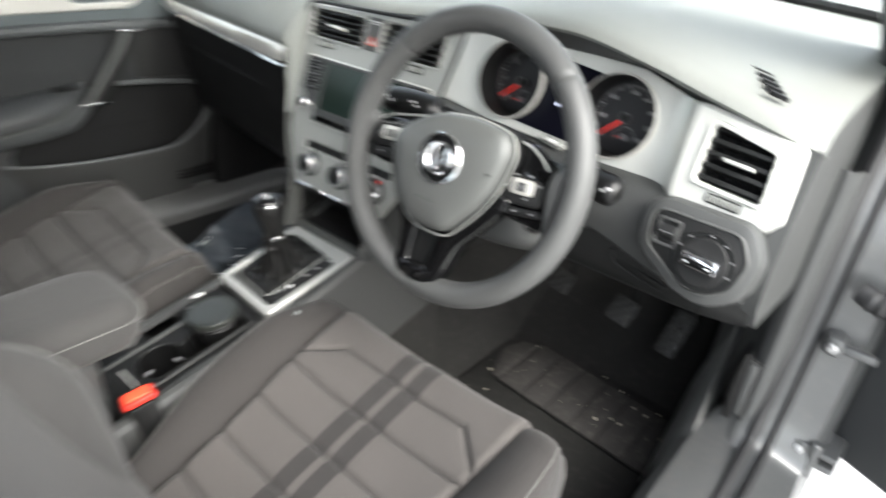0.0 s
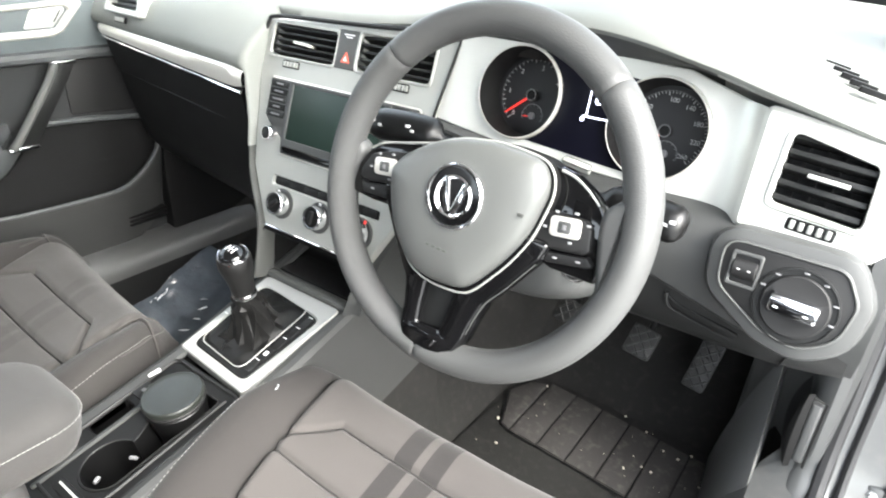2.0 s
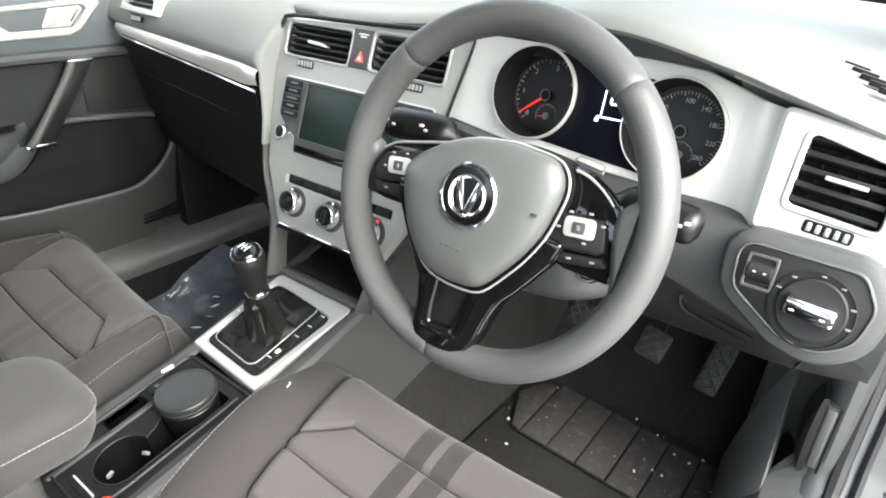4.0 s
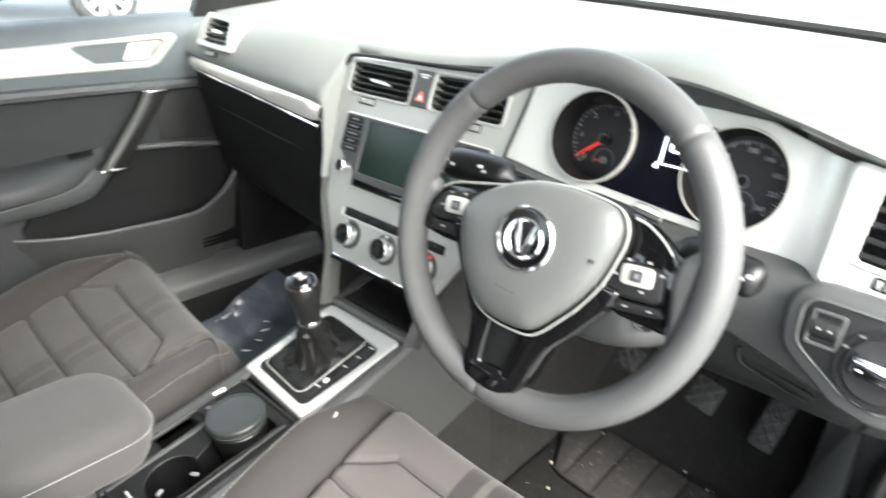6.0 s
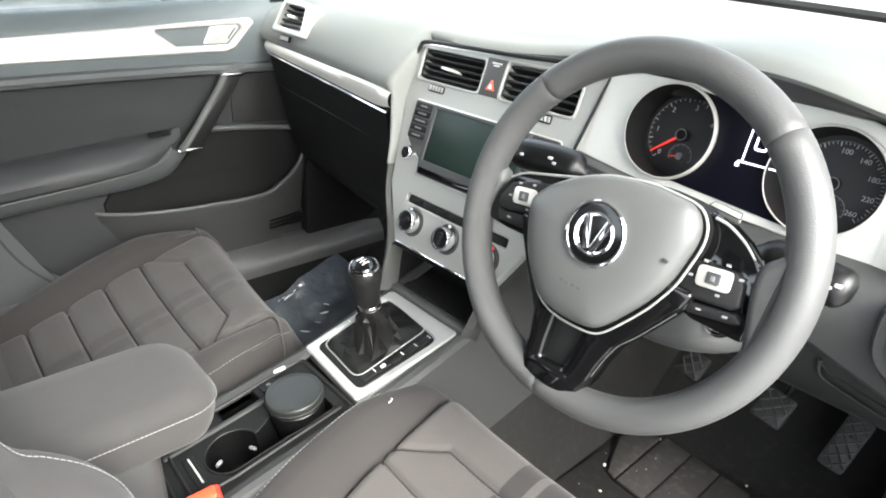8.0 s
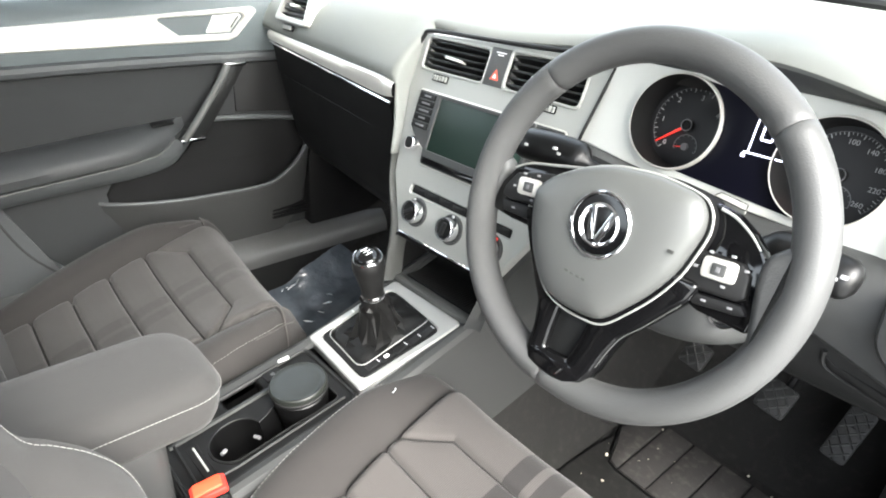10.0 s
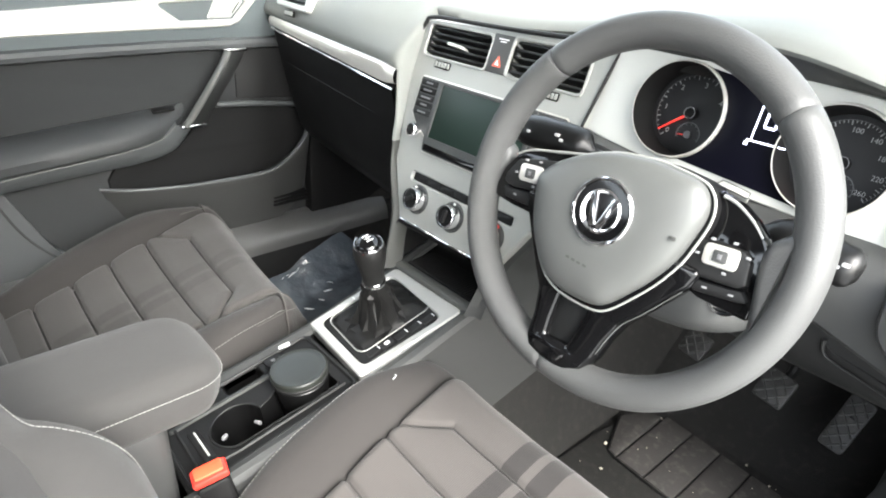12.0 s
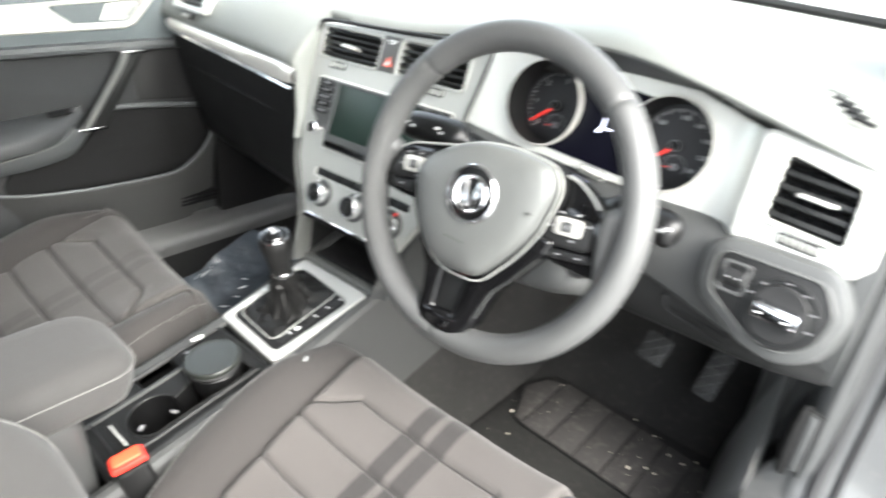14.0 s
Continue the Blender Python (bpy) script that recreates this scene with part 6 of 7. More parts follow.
    part("paper_tag", bm, PRINT, t, "small white tag")


def gear_lever():
    base, top = Vector((-0.006, 0.020, 0.590)), Vector((0.0105, -0.0115, 0.7315))
    t = thing("gear_lever", (-0.015, 0.03, 0.585), "black gear knob with a chrome-edged cap and leather gaiter", "gear lever")
    ax = (top - base).normalized()
    # w lies along the lever
    z, x = ax, Vector((1, 0, 0))
    x = (x - z * x.dot(z)).normalized()
    y = z.cross(x)
    m = Matrix((x, y, z)).transposed().to_4x4()
    m.translation = base
    L = (top - base).length
    bm = bmnew()
    lathe(bm, [(0.0150, L - 0.074), (0.0164, L - 0.071), (0.0170, L - 0.060), (0.0190, L - 0.046), (0.0215, L - 0.034), (0.0234, L - 0.024), (0.0237, L - 0.017), (0.0228, L - 0.010), (0.0212, L - 0.006)], m, 32)
    part("knob", bm, KNOB, t, "dark leather knob")
    bm = bmnew()
    lathe(bm, [(0.0216, L - 0.0085), (0.0213, L - 0.0045), (0.0204, L - 0.0030), (0.0196, L - 0.0036)], m, 36)
    part("knob_ring", bm, CHROME, t, "chrome ring")
    bm = bmnew()
    lathe(bm, [(0.0199, L - 0.007), (0.0196, L - 0.0032), (0.0175, L + 0.0002), (0.0140, L + 0.0028), (0.0095, L + 0.0044), (0.0045, L + 0.0052), (0.0, L + 0.0054)], m, 36)
    cap = part("knob_cap", bm, PIANO, t, "glossy black cap")
    for u, v, a, h in ((-0.006, 0, 0, 0.0055), (0.0, 0, 0, 0.0055), (0.006, 0, 0, 0.0055), (0, 0, 90, 0.006)):
        bm = bmnew()
        slab(bm, rect(-0.0006, -h, 0.0006, h, 0.0003), L - 0.003, L + 0.0054, m @ pose(u, v, 0, 0, 0, a), 0.0003)
        part("gate_mark", bm, PRINT, cap, "white shift pattern line")
    bm = bmnew()
    lathe(bm, [(0.0155, L - 0.081), (0.0172, L - 0.079), (0.0174, L - 0.074), (0.0162, L - 0.072)], m, 28)
    part("collar", bm, CHROME, t, "chrome collar")
    # gaiter: a flat apron inside the frame, a folded column up to the collar
    bm = bmnew()
    frame_ = rounded([(-0.0665, -0.030), (0.033, -0.038), (0.038, 0.092), (-0.0655, 0.095)], 0.014, 16)
    line = [Vector((*q, 0)) for q in frame_]
    total = [0.0]
    for q0, q1 in zip(line, line[1:] + line[:1]):
        total.append(total[-1] + (q1 - q0).length)
    even, n = [], 96
    for k in range(n):
        want = total[-1] * k / n
        i = max(j for j in range(len(line)) if total[j] <= want)
        q0, q1 = line[i], line[(i + 1) % len(line)]
        even.append(q0 + (q1 - q0) * ((want - total[i]) / max(1e-9, total[i + 1] - total[i])))
    top_c, foot_c = m @ Vector((0, 0, L - 0.080)), at(PLA, -0.012, 0.030, 0.012)
    rnd = random.Random(11)
    coarse = even[::4]
    levels = ((0.0, 0.0), (0.08, 0.08), (0.42, 0.17), (0.85, 0.28), (1.0, 0.42), (1.0, 0.62), (1.0, 0.82), (1.0, 1.0))
    rings = []
    for k, (inward, lift) in enumerate(levels):
        ring = []
        for i, q in enumerate(coarse):
            p = at(PLA, q.x, q.y, 0.001)
            way = p - foot_c
            a = math.atan2(way.y, way.x)
            c = foot_c + (top_c - foot_c) * lift
            r = 0.027 + (0.0155 - 0.027) * max(0.0, (lift - 0.30) / 0.70) ** 0.7
            w = p + (c + Vector((math.cos(a) * r, math.sin(a) * r, 0)) - p) * inward
            w.z = p.z + (c.z - p.z) * (lift if inward < 0.9 else 1.0) if inward < 0.9 else c.z
            if 0 < k < len(levels) - 1:
                deep = 0.0052 if k > 2 else 0.0034
                fold = (1 if (i + k // 2) % 3 else -1.2) * 0.5 + rnd.uniform(-0.8, 0.8)
                w += Vector((math.cos(a), math.sin(a), 0.4)) * deep * fold
                w += Vector((-math.sin(a), math.cos(a), 0)) * rnd.uniform(-0.004, 0.004)
                w.z += rnd.uniform(-0.003, 0.003)
            ring.append(w)
        rings.append(ring)
    rings_solid(bm, rings, Matrix.Identity(4), False, True)
    bmesh.ops.triangulate(bm, faces=list(bm.faces))
    bmesh.ops.subdivide_edges(bm, edges=list(bm.edges), cuts=1, smooth=0.35, use_grid_fill=True)
    part("gaiter", bm, GAITER, t, "creased black leather gaiter", sharp=0.55)


def ashtray():
    t = thing("ashtray_pot", (0.003, -0.118, 0.50), "round dark plastic ashtray pot standing in the cup holder", "ashtray")
    m = pose(0.007, -0.116, 0.487, 8, 0, 0)
    bm = bmnew()
    lathe(bm, [(0.029, 0.0), (0.032, 0.003), (0.0375, 0.045), (0.0392, 0.058), (0.0392, 0.062), (0.037, 0.064)], m, 44)
    part("pot", bm, CUP, t, "black plastic pot")
    bm = bmnew()
    lathe(bm, [(0.0370, 0.0645), (0.0402, 0.0655), (0.0408, 0.0675), (0.0408, 0.0690), (0.0396, 0.0700)], m, 48)
    part("collar", bm, DASH_LOW, t, "black collar under the lid")
    bm = bmnew()
    lathe(bm, [(0.0388, 0.0700), (0.0404, 0.0712), (0.0407, 0.0752), (0.0400, 0.0780), (0.0384, 0.0793), (0.0368, 0.0790), (0.0352, 0.0783), (0.030, 0.0790), (0.015, 0.0797), (0.0, 0.0798)], m, 56)
    part("lid", bm, LID, t, "dark grey lid with a raised edge")


def armrest():
    t = thing("armrest", (-0.006, -0.42, 0.5), "grey cloth centre armrest with pale stitched edge", "armrest")
    base = rounded([(-0.083, -0.63), (0.071, -0.63), (0.071, -0.241), (-0.083, -0.241)], [0.05, 0.05, 0.052, 0.060], 9)
    up = lambda d, z: [(u, v - 0.25 * max(0.0, 0.640 - z) * max(0.0, (v + 0.38) / 0.14), z + 0.006 * math.sin((v + 0.63) / 0.40 * 3.1)) for u, v in shrink(base, d)]  # noqa: E731
    bm = bmnew()
    rings_solid(bm, [up(0.030, 0.597), up(0.012, 0.599), up(0.004, 0.605), up(0.0005, 0.615), up(0.0, 0.630), up(0.0015, 0.6425), up(0.0005, 0.646), up(0.004, 0.656), up(0.012, 0.664), up(0.020, 0.667), up(0.030, 0.669), up(0.040, 0.6695)], Matrix.Identity(4))
    part("pad", bm, ARM_CLOTH, t, "grey cloth pad", sharp=1.0)
    bm = bmnew()
    line = [Vector((u, v, 0.6445 + 0.006 * math.sin((v + 0.63) / 0.40 * 3.1))) for u, v in shrink(base, -0.0006)]
    for i in range(len(line)):
        a, b = line[i], line[(i + 1) % len(line)]
        k = max(1, int((b - a).length / 0.0045))
        for j in range(k):
            p, q = a + (b - a) * j / k, a + (b - a) * (j + 0.8) / k
            if p.y > -0.6:
                tube(bm, [p, q], 0.00055, 5)
    tagged(part("stitching", bm, THREAD, t, "pale stitching"), kind="stuff")
    bm = bmnew()
    block(bm, (-0.062, -0.62, 0.44), (0.054, -0.315, 0.598), 0.012)
    part("support", bm, TUNNEL, t, "dark plastic support")


def buckle():
    t = thing("seat_belt_buckle", (0.098, -0.30, 0.40), "black seat belt buckle with a red release button", "seat belt buckle")
    m = face_frame((0.092, -0.289, 0.527), (-0.1, -0.2, 1), (0.2, 1, 0.2))
    bm = bmnew()
    block(bm, (-0.019, -0.09, -0.012), (0.019, 0.006, 0.012), 0.004, m)
    part("housing", bm, BLACK, t, "black plastic housing")
    bm = bmnew()
    block(bm, (-0.021, 0.009, -0.0135), (0.021, 0.019, 0.0135), 0.003, m)
    part("button_frame", bm, RED_EDGE, t, "red button edge")
    # Button top glows faintly in place of the light that falls on it.
    bm = bmnew()
    slab(bm, rect(-0.0165, -0.0095, 0.0165, 0.0095, 0.003), 0.0, 0.003, m @ pose(0, 0.0192, 0.0, -90, 0, 0), 0.001)
    part("release_button", bm, RED_GLOW, t, "red release button brightened by an added glow")
    bm = bmnew()
    tube(bm, [m @ Vector((0, -0.085, 0)), m @ Vector((0.0, -0.16, 0.0)), m @ Vector((0.01, -0.22, -0.02))], 0.010, 8, flat=0.4)
    part("stem", bm, BLACK, t, "black stem")


# ---- seats ----
def seat_group(cx, yf, cloth, lab, name_tag):
    """A front seat: quilted centre, bolsters, piping and backrest. cx: its middle; yf: its front edge."""
    t = thing("car_seat", (cx, yf - 0.25, 0.25), lab, "car seat", "front seats")

    def half_width(d):
        return lerp_table([(0.0, 0.182), (0.06, 0.179), (0.15, 0.171), (0.22, 0.160), (0.35, 0.145), (0.55, 0.140)], d)[0]

    def level(d):
        roll = max(0.0, 1 - d / 0.05)
        return 0.564 - 0.27 * d - 0.04 * roll ** 2.4 + 0.004 * math.sin(min(1, d / 0.45) * math.pi)

    def askew(x, d):
        return -0.11 * (x - cx) * math.exp(-max(0.0, d) / 0.18) if name_tag == "passenger" else 0.0

    # seams as distances on the cushion plane
    ys = [0.08, 0.150, 0.220, 0.288, 0.356, 0.424]
    segs = []
    for d in ys[1:]:
        segs.append(((-0.18, d), (0.18, d)))
    hexa = [(-0.19, 0.150), (-0.165, 0.122), (-0.118, 0.080), (0.118, 0.080), (0.165, 0.122), (0.19, 0.150)]
    segs += list(zip(hexa, hexa[1:]))
    A = np.array([s[0] for s in segs])
    B = np.array([s[1] for s in segs])

    def groove(s, d):
        p = np.stack([s, d], -1)[:, None, :]
        ab = B - A
        k = np.clip(((p - A) * ab).sum(-1) / (ab ** 2).sum(-1), 0, 1)
        dist = np.linalg.norm(p - (A + k[..., None] * ab), axis=-1).min(-1)
        return dist

    nq, nd = 191, 241
    depth = 0.006 if name_tag == "driver" else 0.011
    q = np.linspace(-1, 1, nq)
    verts, faces = [], []
    for j in range(nd):
        d = -0.012 + 0.492 * (j / (nd - 1)) ** 1.0
        dd = max(0.0, d)
        w = half_width(dd)
        s = q * w
        dist = groove(s, np.full(nq, dd))
        z = np.full(nq, level(dd))
        if d < 0:
            z = z - 0.02 * (-d / 0.012)
        puff = 0.45 * depth * np.minimum(1, dist / 0.02) ** 0.6 - depth * np.exp(-(dist / 0.0034) ** 2)
        edge = np.minimum(1, (1 - np.abs(q)) * w / 0.012)
        z = z + puff - 0.006 * (1 - edge) ** 2 + 0.010 * np.abs(q) ** 3
        z[0] -= 0.035
        z[-1] -= 0.035
        lump = [0.0022 * noise.noise(Vector((float(a) * 14 + cx * 9, dd * 14, 2.0))) for a in s]
        for a, zz_, l in zip(s, z, lump):
            verts.append((cx + float(a), yf - d + askew(cx + float(a), d), float(zz_) + l))
    for j in range(nd - 1):
        for i in range(nq - 1):
            a = j * nq + i
            faces.append((a, a + 1, a + nq + 1, a + nq))
    me = bpy.data.meshes.new("seat_cushion")
    me.from_pydata(verts, [], faces)
    me.polygons.foreach_set("use_smooth", [True] * len(me.polygons))
    me.materials.append(cloth)
    ob = new("seat_cushion", me)
    ob.parent = t
    ob.matrix_parent_inverse = Matrix.Translation(-t.location)
    tagged(ob, "quilted ribbed cloth centre with two dark bands")
    # dark seams sunk between the quilted fields
    for n, ((s0, d0), (s1, d1)) in enumerate(segs):
        line = []
        for k in range(25):
            s_, d_ = s0 + (s1 - s0) * k / 24, d0 + (d1 - d0) * k / 24
            w = half_width(d_)
            if abs(s_) < w - 0.004:
                line.append(Vector((cx + s_, yf - d_ + askew(cx + s_, d_), level(d_) - depth + 0.0025 + 0.010 * (abs(s_) / w) ** 3 + 0.0022 * noise.noise(Vector((s_ * 14 + cx * 9, d_ * 14, 2.0))))))
        if len(line) > 1:
            bm = bmnew()
            tube(bm, line, 0.0010 if name_tag == "driver" else 0.0021, 6)
            part("seam", bm, SIDE_CLOTH if name_tag == "driver" else SEAM, t)
    # front roll under the cushion lip
    bm = bmnew()
    rows = []
    for i in range(25):
        s = -0.186 + 0.372 * i / 24
        side = max(0.0, abs(s) - 0.15) / 0.036
        ya = yf + askew(cx + s, 0.0)
        rows.append([(cx + s, ya + 0.012 - 0.01 * side ** 2, level(0) - 0.018), (cx + s, ya + 0.020 - 0.012 * side ** 2, level(0) - 0.032), (cx + s, ya + 0.020 - 0.014 * side ** 2, 0.47), (cx + s, ya + 0.008 - 0.012 * side ** 2, 0.43), (cx + s, ya - 0.06, 0.40)])
    sheet(bm, rows)
    part("front_roll", bm, SIDE_CLOTH, t, "plain cloth front edge", sharp=1.2)
    # bolsters
    for sgn in (-1, 1):
        bm = bmnew()
        rows = []
        outer_line = []
        for j in range(45):
            d = 0.0 + 0.50 * j / 44
            w = half_width(d)
            z0 = level(d) - 0.004
            rise = min(1.0, max(0.0, (d - 0.01) / 0.14))
            rise = rise * rise * (3 - 2 * rise)
            top = 0.010 + 0.030 * rise
            ow = lerp_table([(0.0, 0.232 if name_tag == "driver" else 0.214), (0.07, 0.252 if name_tag == "driver" else 0.242), (0.16, 0.260), (0.28, 0.244), (0.40, 0.195), (0.52, 0.170)], d)[0]
            drop = (1 - min(1.0, d / 0.05)) ** 2 * 0.016
            yb = yf - d + 0.004
            prof = [(w - 0.004, -0.003), (w + 0.004, 0.003), (w + 0.25 * (ow - w), 0.55 * top + 0.004), (w + 0.55 * (ow - w), 0.90 * top + 0.004), (w + 0.78 * (ow - w), top + 0.002), (w + 0.93 * (ow - w), top - 0.006), (ow, top - 0.018), (ow + 0.006, top - 0.045), (ow + 0.004, -0.09), (ow - 0.012, -0.14), (ow - 0.03, -0.18)]
            rows.append([(cx + sgn * a, yb + askew(cx + sgn * a, d), z0 + b - drop * min(1, max(0.0, (a - w) / 0.05))) for a, b in prof])
            if name_tag == "driver":
                outer_line.append(Vector((cx + sgn * (w + 0.90 * (ow - w)), yb, z0 + top - 0.0034 - drop)))
            else:
                outer_line.append(Vector((cx + sgn * (ow - 0.0010), yb + askew(cx + sgn * ow, d), z0 + top - 0.0110 - drop)))
        cap = [(x, y + 0.012, min(z, 0.50)) for x, y, z in rows[0]]
        sheet(bm, [cap] + rows)
        part("bolster", bm, SIDE_CLOTH, t, "plain grey brown cloth bolster", sharp=1.2)
        if name_tag == "passenger":
            # the front cloth wraps round the nose of the bolster
            bm = bmnew()
            wrap = []
            for n, row in enumerate([cap] + rows[:4]):
                x0, y0, z0 = row[0]
                line = [(x0 - sgn * 0.030, y0 + 0.003, z0 + 0.003), (x0 - sgn * 0.010, y0 + 0.003, z0 + 0.009)]
                line += [(x + sgn * 0.0035 * min(1.0, i / 5), y + 0.004, z + 0.0045) for i, (x, y, z) in enumerate(row)]
                wrap.append(line)
            wrap.append([(x, y - 0.003, z - 0.006) for x, y, z in wrap[-1]])
            sheet(bm, wrap)
            part("front_wrap", bm, SIDE_CLOTH, t, "front cloth wrapped round the bolster", sharp=1.0)
            bm = bmnew()
            tube(bm, smooth_line([(x, y - 0.001, z + 0.0006) for x, y, z in wrap[-2][2:11]], 3), 0.0012, 6)
            part("wrap_seam", bm, CLOTH_R, t, "paler turned edge")
            bm = bmnew()
            curl = [Vector(rows[a][b]) + Vector((sgn * 0.003, 0.004, 0.0065)) for a, b in ((9, 6), (6, 6), (3, 6), (1, 5), (1, 4), (2, 3), (4, 2), (7, 2))]
            tube(bm, smooth_line(curl, 6), 0.0010, 6)
            part("nose_piping", bm, CLOTH_R, t, "pale piping curled round the bolster nose")
        bm = bmnew()
        fine = smooth_line(outer_line, 4)
        for k in range(0, len(fine) - 2, 2):
            tube(bm, [fine[k], fine[k] + (fine[k + 1] - fine[k]) * 1.25], 0.00055 if name_tag == "driver" else 0.0004, 5)
        tagged(part("stitching", bm, THREAD, t, "pale stitching"), kind="stuff")
    if name_tag == "driver":
        bm = bmnew()
        tube(bm, smooth_line([(0.1105, -0.040, 0.5688), (0.1095, -0.035, 0.5695), (0.107, -0.0315, 0.5695), (0.105, -0.032, 0.5688)], 4), 0.0006, 5)
        part("scuff", bm, GLINT_SCUFF, t, "small white scuff on the bolster")
    # base frame and plinth
    bm = bmnew()
    block(bm, (cx - 0.20, yf - 0.46, 0.28), (cx + 0.20, yf - 0.05, 0.38), 0.02)
    part("seat_base", bm, BLACK, t, "black seat base")
    for sgn in (-1, 1):
        bm = bmnew()
        block(bm, (cx + sgn * 0.20 - 0.02, yf - 0.52, 0.212), (cx + sgn * 0.20 + 0.02, yf - 0.02, 0.305), 0.006)
        part("runner", bm, BLACK, t, "black seat runner")
    # backrest
    lean = Vector((0, -0.46, 1)).normalized()
    bk = Vector((cx, yf - 0.470, 0.46))
    bmat = face_frame(bk, lean)
    bm = bmnew()
    rows = []
    for j in range(27):
        v = 0.0 + 0.62 * j / 26
        w = 0.205 - 0.05 * max(0.0, (v - 0.35) / 0.27) ** 1.5
        row = []
        for i in range(29):
            k = -1 + 2 * i / 28
            side = abs(k)
            wdt = 0.055 * max(0.0, (side - 0.55) / 0.3) ** 1.5 * (side < 0.86) + (0.055 * (1 - ((side - 0.86) / 0.14) ** 2 * 1.6) if side >= 0.86 else 0)
            row.append(at(bmat, k * w, v, wdt - 0.012 * math.cos(v * 9) * (side < 0.5)))
        rows.append(row)
    sheet(bm, rows)
    part("backrest", bm, cloth, t, "ribbed cloth backrest", sharp=1.2)
    bm = bmnew()
    ring = lambda v, w, dp: [(-w, v, 0.02), (w, v, 0.02), (w - 0.02, v, -dp), (-w + 0.02, v, -dp)]  # noqa: E731
    rings_solid(bm, [ring(-0.02, 0.20, 0.07), ring(0.35, 0.20, 0.08), ring(0.60, 0.165, 0.06), ring(0.625, 0.14, 0.03)], bmat)
    part("back_shell", bm, SIDE_CLOTH, t, "plain cloth back shell")
    for sgn in (-1, 1):
        bm = bmnew()
        tube(bm, smooth_line([at(bmat, sgn * 0.192, 0.02, 0.050), at(bmat, sgn * 0.192, 0.2, 0.052), at(bmat, sgn * 0.186, 0.38, 0.046), at(bmat, sgn * 0.180, 0.56, 0.03)], 10), 0.0013, 6)
        part("back_piping", bm, THREAD, t, "pale stitched edge")
    # forward bolsters of the backrest, with a stitched edge
    for sgn in (-1, 1):
        path = smooth_line([(0.115, -0.50, 0.86), (0.122, -0.476, 0.80), (0.130, -0.4545, 0.748), (0.140, -0.4345, 0.737), (0.149, -0.4145, 0.725), (0.153, -0.398, 0.706), (0.158, -0.388, 0.688), (0.165, -0.381, 0.66), (0.170, -0.372, 0.60), (0.172, -0.365, 0.53)], 5)
        path = [Vector((cx + sgn * (0.331 - p.x), p.y + yf - 0.062, p.z)) for p in path]
        bm = bmnew()
        offs = ((0.03, -0.12, -0.03), (-0.004, -0.04, -0.01), (-0.004, -0.012, -0.003), (0.0, 0.0, 0.0), (0.008, 0.006, 0.004), (0.012, 0.0055, 0.0035), (0.03, 0.010, 0.004), (0.055, 0.002, 0.0), (0.085, -0.03, -0.01), (0.11, -0.09, -0.02))
        sheet(bm, [[p + Vector((-sgn * a, b, c)) for a, b, c in offs] for p in path])
        part("back_bolster", bm, ARM_CLOTH, t, "plain grey cloth back bolster", sharp=1.2)
        bm = bmnew()
        line = [p + Vector((-sgn * 0.021, 0.0095, 0.0045)) for p in path]
        for a, b in zip(line, line[1:]):
            n = max(1, int((b - a).length / 0.0032))
            for j in range(n):
                tube(bm, [a + (b - a) * j / n, a + (b - a) * (j + 0.75) / n], 0.0004, 5)
        tagged(part("back_stitching", bm, THREAD, t, "pale stitching"), kind="stuff")
    bm = bmnew()
    block(bm, (-0.13, 0.66, -0.06), (0.13, 0.84, 0.02), 0.035, bmat)
    part("headrest", bm, SIDE_CLOTH, t, "cloth headrest")
    for sgn in (-1, 1):
        bm = bmnew()
        tube(bm, [at(bmat, sgn * 0.06, 0.58, -0.025), at(bmat, sgn * 0.06, 0.70, -0.025)], 0.006, 8)
        part("headrest_post", bm, CHROME, t)
    return t


